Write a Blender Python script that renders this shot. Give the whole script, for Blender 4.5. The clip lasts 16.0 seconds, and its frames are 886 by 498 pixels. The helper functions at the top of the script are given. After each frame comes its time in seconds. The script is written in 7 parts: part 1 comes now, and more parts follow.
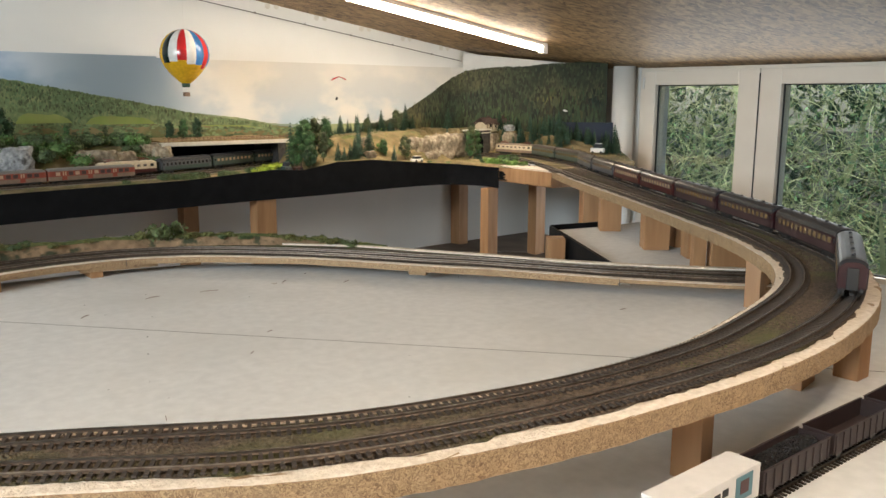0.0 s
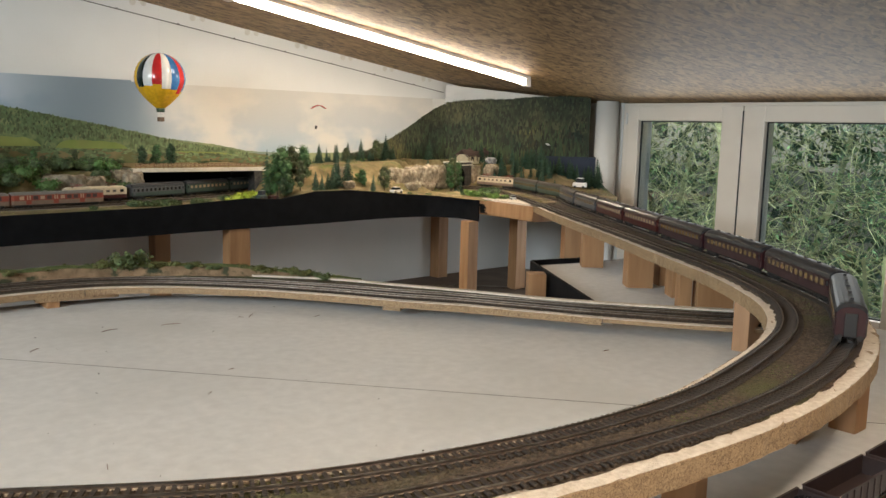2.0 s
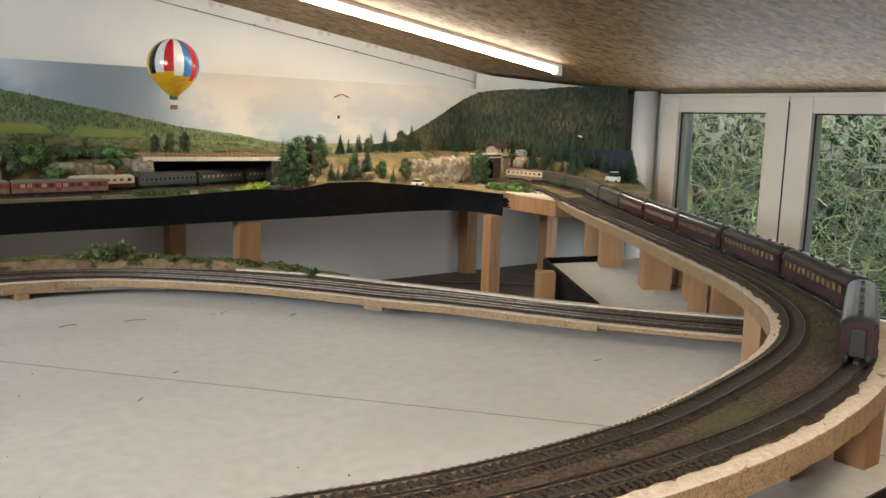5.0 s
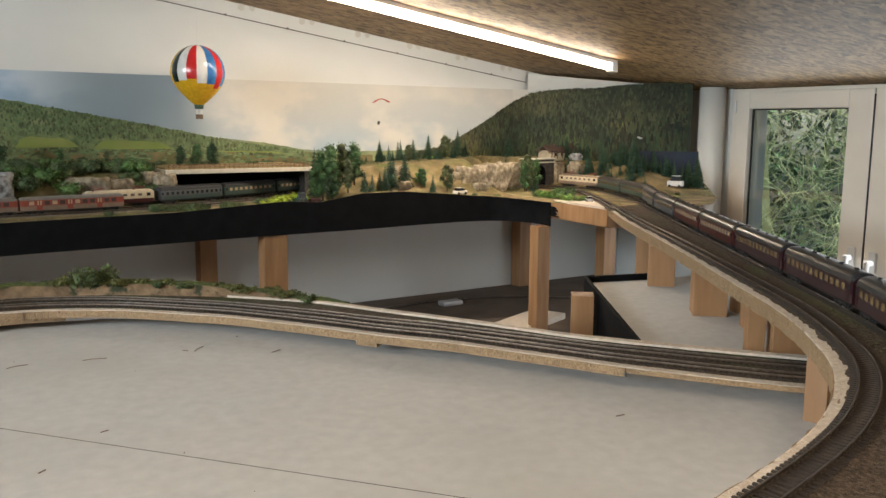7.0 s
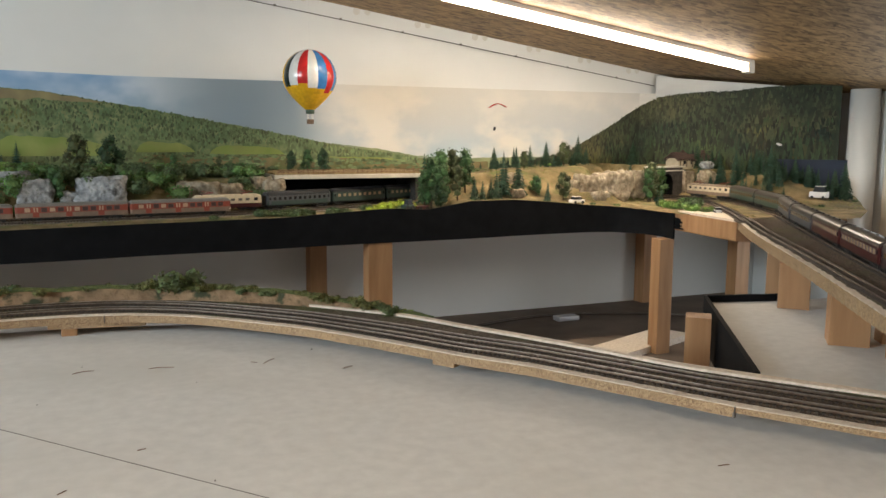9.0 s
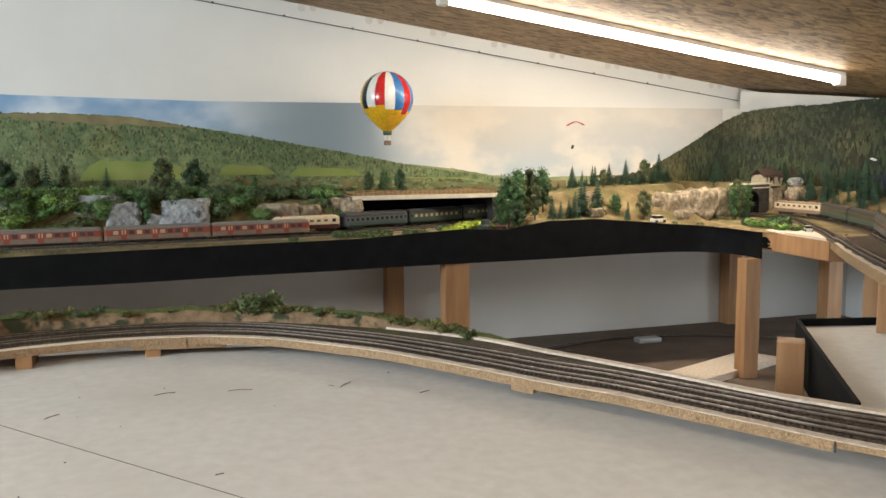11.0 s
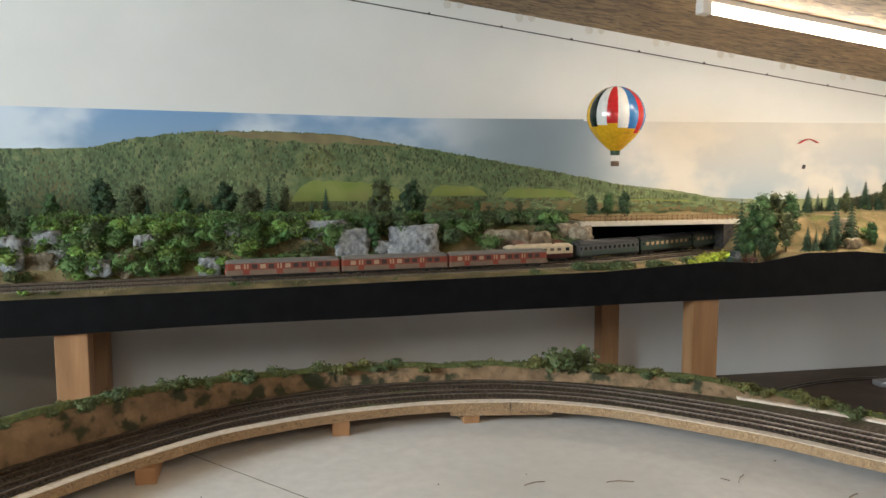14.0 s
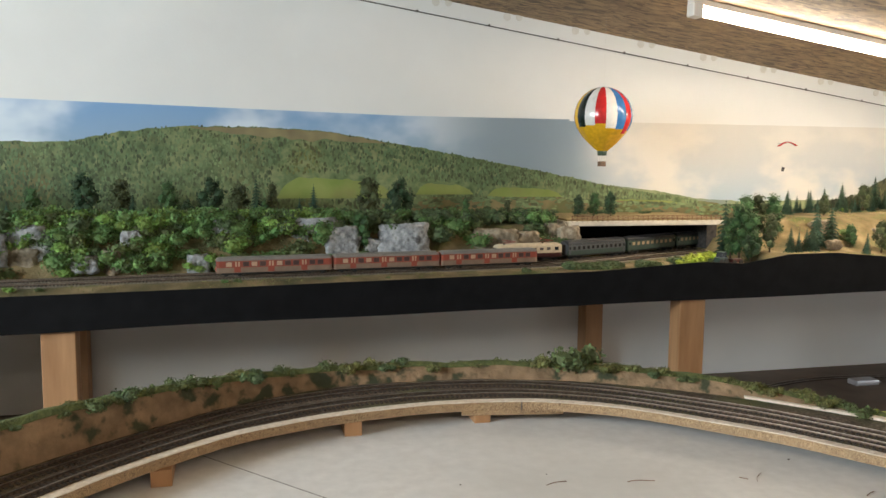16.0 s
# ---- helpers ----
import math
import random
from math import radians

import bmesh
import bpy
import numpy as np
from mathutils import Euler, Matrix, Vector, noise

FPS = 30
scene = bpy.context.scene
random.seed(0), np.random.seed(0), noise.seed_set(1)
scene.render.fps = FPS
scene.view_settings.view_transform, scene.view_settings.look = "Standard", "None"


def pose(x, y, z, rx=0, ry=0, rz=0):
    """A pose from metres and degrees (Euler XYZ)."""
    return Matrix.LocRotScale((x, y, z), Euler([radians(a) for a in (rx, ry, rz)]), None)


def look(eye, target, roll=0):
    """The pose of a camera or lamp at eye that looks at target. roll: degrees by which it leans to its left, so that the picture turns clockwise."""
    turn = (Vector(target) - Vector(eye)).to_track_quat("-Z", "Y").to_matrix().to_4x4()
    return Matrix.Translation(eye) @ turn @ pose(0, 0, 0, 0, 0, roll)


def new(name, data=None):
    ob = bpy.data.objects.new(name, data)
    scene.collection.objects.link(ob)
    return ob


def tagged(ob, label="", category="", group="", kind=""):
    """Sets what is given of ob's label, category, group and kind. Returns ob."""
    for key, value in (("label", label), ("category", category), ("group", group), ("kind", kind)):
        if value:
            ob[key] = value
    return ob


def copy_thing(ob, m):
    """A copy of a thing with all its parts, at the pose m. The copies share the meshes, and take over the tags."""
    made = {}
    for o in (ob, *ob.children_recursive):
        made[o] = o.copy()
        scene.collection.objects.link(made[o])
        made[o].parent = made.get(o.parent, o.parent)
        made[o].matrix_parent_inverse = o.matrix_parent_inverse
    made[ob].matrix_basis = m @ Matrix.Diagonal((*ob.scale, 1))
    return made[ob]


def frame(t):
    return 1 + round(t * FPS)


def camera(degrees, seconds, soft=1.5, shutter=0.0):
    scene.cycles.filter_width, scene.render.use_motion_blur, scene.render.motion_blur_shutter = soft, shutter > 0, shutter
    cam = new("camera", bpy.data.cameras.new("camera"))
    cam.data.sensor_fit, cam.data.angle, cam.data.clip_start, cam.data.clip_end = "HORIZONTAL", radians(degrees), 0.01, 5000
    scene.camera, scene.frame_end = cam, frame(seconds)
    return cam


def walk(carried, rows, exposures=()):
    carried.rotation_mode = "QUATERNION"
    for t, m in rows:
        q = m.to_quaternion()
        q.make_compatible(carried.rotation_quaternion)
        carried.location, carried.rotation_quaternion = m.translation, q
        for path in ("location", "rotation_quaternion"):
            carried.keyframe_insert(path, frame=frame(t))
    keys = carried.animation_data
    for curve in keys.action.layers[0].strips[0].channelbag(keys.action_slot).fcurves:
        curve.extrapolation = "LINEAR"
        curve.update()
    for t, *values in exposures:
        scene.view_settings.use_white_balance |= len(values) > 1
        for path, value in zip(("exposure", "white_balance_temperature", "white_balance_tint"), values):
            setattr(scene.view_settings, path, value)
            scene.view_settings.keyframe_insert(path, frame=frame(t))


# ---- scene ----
PATH = [
    (0, (0.051, -0.086, 0.328), (1.319, 1.419, -0.029), 0.2),
    (0.5, (0.05, -0.087, 0.329), (1.318, 1.42, -0.015), 0.2),
    (1, (0.058, -0.081, 0.327), (1.335, 1.43, 0.035), 0.4),
    (1.5, (0.071, -0.069, 0.328), (1.371, 1.431, 0.084), 1.0),
    (2, (0.098, -0.043, 0.322), (1.407, 1.442, 0.041), 1.4),
    (2.5, (0.114, -0.022, 0.32), (1.411, 1.468, 0.007), 1.9),
    (3, (0.13, -0.006, 0.318), (1.418, 1.491, 0.001), 1.5),
    (5.5, (0.304, -0.031, 0.31), (1.454, 1.58, 0.029), 1.5),
    (6, (0.359, -0.012, 0.309), (1.446, 1.645, 0.039), 1.0),
    (6.5, (0.412, 0.028, 0.312), (1.481, 1.694, 0.028), 0.8),
    (7, (0.457, 0.069, 0.314), (1.513, 1.742, 0.022), 0.4),
    (7.5, (0.485, 0.099, 0.311), (1.513, 1.791, 0.023), -0.1),
    (8, (0.52, 0.126, 0.297), (1.488, 1.851, 0.0), -0.2),
    (8.5, (0.562, 0.133, 0.298), (1.423, 1.914, 0.008), 0.2),
    (11, (0.573, 0.154, 0.302), (1.18, 2.046, 0.076), -0.4),
    (11.5, (0.55, 0.167, 0.302), (1.098, 2.077, 0.078), -0.4),
    (12, (0.514, 0.21, 0.315), (0.996, 2.138, 0.098), -0.2),
    (12.5, (0.48, 0.264, 0.33), (0.875, 2.214, 0.122), -0.3),
    (13, (0.432, 0.328, 0.336), (0.758, 2.293, 0.155), -1.1),
    (13.5, (0.352, 0.389, 0.344), (0.703, 2.349, 0.15), -1.4),
    (14, (0.282, 0.415, 0.353), (0.677, 2.364, 0.133), -0.1),
    (14.5, (0.246, 0.429, 0.356), (0.672, 2.369, 0.122), 0.2),
    (15, (0.228, 0.432, 0.356), (0.674, 2.366, 0.102), 0.8),
    (15.5, (0.22, 0.436, 0.356), (0.691, 2.363, 0.103), 0.3),
    (16, (0.218, 0.437, 0.352), (0.703, 2.365, 0.129), 0.6),
]
cam = camera(55.7, 16.0)
walk(cam, [(t, look(eye, target, roll)) for t, eye, target, roll in PATH],
     [(0.0, -0.05), (1.0, -0.1), (1.5, -0.35), (2.5, -0.15), (3.0, -0.18), (6.5, -0.22), (8.5, -0.22), (11.0, 0.05), (12.5, -0.1), (14.5, -0.08), (15.0, 0.0), (15.5, 0.28), (16.0, 0.06)])

# ---- light ----
world = bpy.data.worlds.new("daylight")
scene.world = world
world.use_nodes = True
wn = world.node_tree
sky = wn.nodes.new("ShaderNodeTexSky")
sky.sky_type, sky.sun_disc = "NISHITA", False
sky.sun_elevation, sky.sun_rotation = radians(60), radians(197)
wn.links.new(sky.outputs[0], wn.nodes["Background"].inputs[0])
wn.nodes["Background"].inputs[1].default_value = 0.15
sun = new("sun", bpy.data.lights.new("sun", "SUN"))
sun.data.energy, sun.data.angle, sun.data.color = 5.0, radians(10), (1, 0.96, 0.9)
sun.matrix_world = look((1.5, -4, 9), (3, 1, 0))


def opening_light(name, eye, target, w, h, power, colour):
    lamp = new(name, bpy.data.lights.new(name, "AREA"))
    lamp.data.shape, lamp.data.size, lamp.data.size_y = "RECTANGLE", w, h
    lamp.data.energy, lamp.data.color = power, colour
    lamp.matrix_world = look(eye, target)
    return lamp


# the sky's light through the windows, and the batten lamp's tube
opening_light("window_daylight", (2.93, 1.5, 0.05), (0.5, 1.4, -0.1), 1.1, 0.7, 7, (0.88, 0.95, 1.0))
opening_light("side_window_daylight", (-2.32, 0.6, 0.82), (1.0, 1.6, 0.2), 1.4, 0.6, 112, (0.81, 0.93, 1.0))
opening_light("rear_window_daylight", (0.6, -1.60, 0.52), (0.5, 1.4, 0.2), 1.08, 0.08, 1.2, (0.90, 0.95, 1.0))
opening_light("tube_light", (1.81, 2.14, 0.572), (1.81, 2.14, -1), 1.14, 0.03, 7.5, (1.0, 0.85, 0.66)).matrix_world = \
    Matrix.Translation((1.812, 2.14, 0.573)) @ pose(0, 0, 0, 0, 8.1, 0)
# an added batten lamp out of view, to brighten the near end of the table
opening_light("tube_light", (0.4, -0.1, 0.7), (0.4, -0.1, -1), 1.14, 0.03, 6.5, (1.0, 0.84, 0.66)).matrix_world = \
    Matrix.Translation((0.412, -0.06, 0.772)) @ pose(0, 0, 0, 0, 8.1, 0)
scene.view_settings.exposure = 0.0

# ---- mesh helpers ----
def thing(name, label="", category="", group="", kind="", at=(0, 0, 0)):
    ob = new(name)
    ob.location = at
    ob.empty_display_size = 0.02
    return tagged(ob, label, category, group, kind)


def part(name, bm, material, parent=None, label="", smooth=False):
    me = bpy.data.meshes.new(name)
    bm.normal_update()
    bm.to_mesh(me)
    bm.free()
    for m in (material if isinstance(material, (list, tuple)) else [material]):
        me.materials.append(m)
    if smooth:
        for p in me.polygons:
            p.use_smooth = True
    ob = new(name, me)
    if parent:
        ob.parent = parent
    if label:
        ob["label"] = label
    return ob


def shared(name, me, parent, m):
    ob = new(name, me)
    ob.parent = parent
    ob.matrix_basis = m
    return ob


def box(bm, x0, x1, y0, y1, z0, z1, m=None, bevel=0.0, mat=0):
    vs = [bm.verts.new((x, y, z)) for x in (x0, x1) for y in (y0, y1) for z in (z0, z1)]
    fs = []
    for idx in ((0, 1, 3, 2), (4, 6, 7, 5), (0, 4, 5, 1), (2, 3, 7, 6), (0, 2, 6, 4), (1, 5, 7, 3)):
        fs.append(bm.faces.new([vs[i] for i in idx]))
    for f in fs:
        f.material_index = mat
    if bevel:
        r = bmesh.ops.bevel(bm, geom=list({e for f in fs for e in f.edges}), offset=bevel, segments=2, affect="EDGES", profile=0.5)
        vs = list({v for f in r["faces"] for v in f.verts} | {v for v in vs if v.is_valid})
    if m is not None:
        bmesh.ops.transform(bm, matrix=m, verts=[v for v in vs if v.is_valid])
    return vs


def boxed(x0, x1, y0, y1, z0, z1, m=None, bevel=0.0):
    bm = bmesh.new()
    box(bm, x0, x1, y0, y1, z0, z1, m, bevel)
    return bm


def lathe(bm, profile, n=24, m=None, mat=0):
    """profile: (radius, height) pairs from bottom to top."""
    rings = []
    for r, z in profile:
        rings.append([bm.verts.new((r * math.cos(a * math.tau / n), r * math.sin(a * math.tau / n), z)) for a in range(n)])
    for a, b in zip(rings, rings[1:]):
        for i in range(n):
            bm.faces.new((a[i], a[(i + 1) % n], b[(i + 1) % n], b[i])).material_index = mat
    for ring, flip in ((rings[0], True), (rings[-1], False)):
        try:
            bm.faces.new(ring[::-1] if flip else ring).material_index = mat
        except ValueError:
            pass
    vs = [v for ring in rings for v in ring]
    if m is not None:
        bmesh.ops.transform(bm, matrix=m, verts=vs)
    return vs


def spline(pts, step=0.02):
    """Catmull-Rom through 2D or 3D points, sampled evenly."""
    p = [Vector(q) for q in pts]
    p = [2 * p[0] - p[1]] + p + [2 * p[-1] - p[-2]]
    out = []
    for a, b, c, d in zip(p, p[1:], p[2:], p[3:]):
        for k in range(24):
            t = k / 24
            out.append(0.5 * (2 * b + (c - a) * t + (2 * a - 5 * b + 4 * c - d) * t * t + (3 * b - a - 3 * c + d) * t ** 3))
    out.append(p[-2])
    return resample(out, step)


def resample(pts, step):
    acc = [0.0]
    for a, b in zip(pts, pts[1:]):
        acc.append(acc[-1] + (b - a).length)
    n = max(2, int(round(acc[-1] / step)) + 1)
    out, j = [], 0
    for i in range(n):
        s = acc[-1] * i / (n - 1)
        while j < len(acc) - 2 and acc[j + 1] < s:
            j += 1
        f = (s - acc[j]) / max(acc[j + 1] - acc[j], 1e-9)
        out.append(pts[j].lerp(pts[j + 1], min(1, f)))
    return out


def resample_n(pts, n):
    length = sum((b - a).length for a, b in zip(pts, pts[1:]))
    return resample(pts, length / (n - 1))


def offset(pts, d):
    """The curve moved d to its right."""
    out = []
    for i, p in enumerate(pts):
        t = (pts[min(i + 1, len(pts) - 1)] - pts[max(i - 1, 0)])
        t = Vector((t.x, t.y)).normalized()
        q = p.copy()
        q.x += t.y * d
        q.y -= t.x * d
        out.append(q)
    return out


def at_length(pts, s):
    """Place and heading a way along a curve."""
    for a, b in zip(pts, pts[1:]):
        n = (b - a).length
        if s <= n:
            return a.lerp(b, s / max(n, 1e-9)), (b - a).normalized()
        s -= n
    d = (pts[-1] - pts[-2]).normalized()
    return pts[-1] + d * s, d


def slab(bm, left, right, z0, z1, rough=0.0, seed=0):
    """A board between two edge curves of as many points."""
    rnd = random.Random(seed)
    rows = []
    for a, b in zip(left, right):
        j = [rnd.uniform(-rough, rough) for _ in range(4)]
        n = (b - a).normalized() if (b - a).length else Vector((0, 0))
        rows.append([bm.verts.new((a.x + n.x * j[0], a.y + n.y * j[0], z1)), bm.verts.new((b.x + n.x * j[1], b.y + n.y * j[1], z1)),
                     bm.verts.new((b.x + n.x * j[2], b.y + n.y * j[2], z0)), bm.verts.new((a.x + n.x * j[3], a.y + n.y * j[3], z0))])
    for r, q in zip(rows, rows[1:]):
        for i in range(4):
            bm.faces.new((r[i], q[i], q[(i + 1) % 4], r[(i + 1) % 4]))
    bm.faces.new(rows[0])
    bm.faces.new(rows[-1][::-1])
    bmesh.ops.recalc_face_normals(bm, faces=bm.faces[:])


def sweep(bm, pts, profile, mat=0, closed=True):
    """A cross-section (across, up) drawn along a curve."""
    rows = []
    for i, p in enumerate(pts):
        t = pts[min(i + 1, len(pts) - 1)] - pts[max(i - 1, 0)]
        t = Vector((t.x, t.y)).normalized()
        z = p.z if len(p) > 2 else 0.0
        rows.append([bm.verts.new((p.x + t.y * u, p.y - t.x * u, z + v)) for u, v in profile])
    n = len(profile)
    for a, b in zip(rows, rows[1:]):
        for i in range(n if closed else n - 1):
            bm.faces.new((a[i], b[i], b[(i + 1) % n], a[(i + 1) % n])).material_index = mat
    if closed:
        bm.faces.new(rows[0]).material_index = mat
        bm.faces.new(rows[-1][::-1]).material_index = mat


def wob(x, y, z=0.0, s=1.0):
    return noise.noise(Vector((x * s, y * s, z * s)))

# ---- materials ----
def material(name, colours, rough=0.6, scale=40.0, bump=0.2, bump_scale=None, metal=0.0, detail=6.0, stretch=(1, 1, 1), island=0.0,
             spread=(0.3, 0.7), second=None, emission=None, spec=0.5, hue=0.0):
    """Noise between two or three colours, grain and relief; second: (colour, scale, low, high) for stains."""
    m = bpy.data.materials.new(name)
    m.use_nodes = True
    nt = m.node_tree
    bsdf = nt.nodes["Principled BSDF"]
    bsdf.inputs["Roughness"].default_value, bsdf.inputs["Metallic"].default_value = rough, metal
    bsdf.inputs["Specular IOR Level"].default_value = spec
    co = nt.nodes.new("ShaderNodeTexCoord")
    mp = nt.nodes.new("ShaderNodeMapping")
    mp.inputs["Scale"].default_value = stretch
    nt.links.new(co.outputs["Object"], mp.inputs[0])
    ns = nt.nodes.new("ShaderNodeTexNoise")
    ns.inputs["Scale"].default_value, ns.inputs["Detail"].default_value = scale, detail
    nt.links.new(mp.outputs[0], ns.inputs["Vector"])
    ramp = nt.nodes.new("ShaderNodeValToRGB")
    e = ramp.color_ramp.elements
    e[0].position, e[1].position = spread
    e[0].color, e[1].color = (*colours[0], 1), (*colours[-1], 1)
    for k, c in enumerate(colours[1:-1]):
        el = e.new(spread[0] + (spread[1] - spread[0]) * (k + 1) / (len(colours) - 1))
        el.color = (*c, 1)
    nt.links.new(ns.outputs["Fac"], ramp.inputs[0])
    out = ramp.outputs[0]
    if second:
        c, sc, lo, hi = second
        n2 = nt.nodes.new("ShaderNodeTexNoise")
        n2.inputs["Scale"].default_value, n2.inputs["Detail"].default_value = sc, 4
        nt.links.new(mp.outputs[0], n2.inputs["Vector"])
        mr = nt.nodes.new("ShaderNodeMapRange")
        mr.inputs[1].default_value, mr.inputs[2].default_value = lo, hi
        nt.links.new(n2.outputs["Fac"], mr.inputs[0])
        mx = nt.nodes.new("ShaderNodeMix")
        mx.data_type = "RGBA"
        nt.links.new(mr.outputs[0], mx.inputs[0])
        nt.links.new(out, mx.inputs[6])
        mx.inputs[7].default_value = (*c, 1)
        out = mx.outputs[2]
    if island:
        geo = nt.nodes.new("ShaderNodeNewGeometry")
        hs = nt.nodes.new("ShaderNodeHueSaturation")
        mr = nt.nodes.new("ShaderNodeMapRange")
        mr.inputs[3].default_value, mr.inputs[4].default_value = 1 - island, 1 + island
        nt.links.new(geo.outputs["Random Per Island"], mr.inputs[0])
        nt.links.new(mr.outputs[0], hs.inputs["Value"])
        if hue:
            mh = nt.nodes.new("ShaderNodeMapRange")
            mh.inputs[3].default_value, mh.inputs[4].default_value = 0.5 - hue, 0.5 + hue
            nt.links.new(geo.outputs["Random Per Island"], mh.inputs[0])
            nt.links.new(mh.outputs[0], hs.inputs["Hue"])
        nt.links.new(out, hs.inputs["Color"])
        out = hs.outputs[0]
    nt.links.new(out, bsdf.inputs["Base Color"])
    if bump:
        bn = nt.nodes.new("ShaderNodeTexNoise")
        bn.inputs["Scale"].default_value, bn.inputs["Detail"].default_value = bump_scale or scale * 3, 4
        nt.links.new(mp.outputs[0], bn.inputs["Vector"])
        bp = nt.nodes.new("ShaderNodeBump")
        bp.inputs["Strength"].default_value, bp.inputs["Distance"].default_value = bump, 0.004
        nt.links.new(bn.outputs["Fac"], bp.inputs["Height"])
        nt.links.new(bp.outputs[0], bsdf.inputs["Normal"])
    if emission:
        bsdf.inputs["Emission Color"].default_value, bsdf.inputs["Emission Strength"].default_value = (*emission[0], 1), emission[1]
    return m


def flaked(name, dark, light, scale, stretch=(1, 1, 1), bump=0.4):
    """Pressed wood strands: cells of many tones, drawn out one way, over fine noise."""
    m = bpy.data.materials.new(name)
    m.use_nodes = True
    nt = m.node_tree
    bsdf = nt.nodes["Principled BSDF"]
    bsdf.inputs["Roughness"].default_value = 0.6
    co = nt.nodes.new("ShaderNodeTexCoord")
    warp = nt.nodes.new("ShaderNodeTexNoise")
    warp.inputs["Scale"].default_value = scale * 0.5
    add = nt.nodes.new("ShaderNodeMixRGB")
    add.blend_type, add.inputs[0].default_value = "ADD", 0.05
    nt.links.new(co.outputs["Object"], warp.inputs["Vector"])
    nt.links.new(co.outputs["Object"], add.inputs[1])
    nt.links.new(warp.outputs["Color"], add.inputs[2])
    last = None
    for k, turn in enumerate((0.2, 1.1)):
        mp = nt.nodes.new("ShaderNodeMapping")
        mp.inputs["Rotation"].default_value = (0, 0, turn)
        mp.inputs["Scale"].default_value = (stretch[0], stretch[1] * 2.6, stretch[2])
        nt.links.new(add.outputs[0], mp.inputs[0])
        vo = nt.nodes.new("ShaderNodeTexVoronoi")
        vo.inputs["Scale"].default_value = scale * (1 + 0.4 * k)
        nt.links.new(mp.outputs[0], vo.inputs["Vector"])
        sep = nt.nodes.new("ShaderNodeSeparateColor")
        nt.links.new(vo.outputs["Color"], sep.inputs[0])
        if last is None:
            last = sep.outputs[0]
        else:
            mt = nt.nodes.new("ShaderNodeMath")
            mt.operation = "MULTIPLY_ADD"
            mt.inputs[1].default_value = 0.5
            nt.links.new(sep.outputs[1], mt.inputs[0])
            half = nt.nodes.new("ShaderNodeMath")
            half.operation, half.inputs[1].default_value = "MULTIPLY", 0.5
            nt.links.new(last, half.inputs[0])
            nt.links.new(half.outputs[0], mt.inputs[2])
            last = mt.outputs[0]
    ramp = nt.nodes.new("ShaderNodeValToRGB")
    ramp.color_ramp.elements[0].color, ramp.color_ramp.elements[1].color = (*dark, 1), (*light, 1)
    ramp.color_ramp.elements[0].position, ramp.color_ramp.elements[1].position = 0.1, 0.85
    nt.links.new(last, ramp.inputs[0])
    nt.links.new(ramp.outputs[0], bsdf.inputs["Base Color"])
    bp = nt.nodes.new("ShaderNodeBump")
    bp.inputs["Strength"].default_value, bp.inputs["Distance"].default_value = bump, 0.003
    nt.links.new(last, bp.inputs["Height"])
    nt.links.new(bp.outputs[0], bsdf.inputs["Normal"])
    return m


M_TABLE = material("grey_green_board", [(0.64, 0.635, 0.62), (0.73, 0.725, 0.71)], 0.7, 60, 0.05, 300, second=((0.56, 0.555, 0.53), 2.5, 0.52, 0.8))
M_WALL = material("white_plaster", [(0.70, 0.69, 0.66), (0.76, 0.75, 0.72)], 0.85, 4, 0.08, 160)
M_OSB = flaked("strand_board", (0.10, 0.055, 0.022), (0.44, 0.285, 0.135), 30)
M_CHIP = flaked("chipboard_edge", (0.15, 0.085, 0.04), (0.47, 0.32, 0.175), 220)
M_CHIPTOP = material("bare_chipboard", [(0.62, 0.52, 0.41), (0.84, 0.75, 0.64)], 0.85, 160, 0.6, 420)
M_PINE = material("pine_wood", [(0.29, 0.145, 0.062), (0.43, 0.24, 0.115)], 0.55, 14, 0.1, 60, stretch=(3, 3, 0.35), island=0.12)
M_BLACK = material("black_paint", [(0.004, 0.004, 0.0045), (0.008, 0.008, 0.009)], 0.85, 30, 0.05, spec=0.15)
M_BALLAST = material("brown_ballast", [(0.034, 0.022, 0.014), (0.095, 0.066, 0.043), (0.165, 0.12, 0.082)], 0.95, 260, 1.0, 420, second=((0.10, 0.10, 0.035), 9, 0.52, 0.72))
M_SLEEPER = material("sleeper_plastic", [(0.03, 0.022, 0.017), (0.06, 0.045, 0.035)], 0.8, 200, 0.2)
M_RAIL = material("weathered_rail", [(0.10, 0.07, 0.05), (0.22, 0.17, 0.13)], 0.45, 120, 0.05, metal=0.7)
M_RAILTOP = material("bright_rail_top", [(0.26, 0.22, 0.19), (0.42, 0.38, 0.34)], 0.36, 120, 0.0, metal=1.0)
M_PVC = material("white_window_plastic", [(0.74, 0.68, 0.60), (0.80, 0.74, 0.66)], 0.35, 8, 0.02)
M_GREYFLOOR = material("brown_hardboard", [(0.12, 0.085, 0.06), (0.17, 0.125, 0.09)], 0.75, 12, 0.1)
M_FLOOR = material("room_floor", [(0.16, 0.14, 0.12), (0.22, 0.2, 0.17)], 0.8, 8, 0.1)
M_NAIL = material("dark_nail", [(0.06, 0.05, 0.04), (0.1, 0.08, 0.07)], 0.6, 80, 0)
M_FILLER = material("grey_filler", [(0.60, 0.57, 0.51), (0.66, 0.63, 0.57)], 0.85, 80, 0.05)
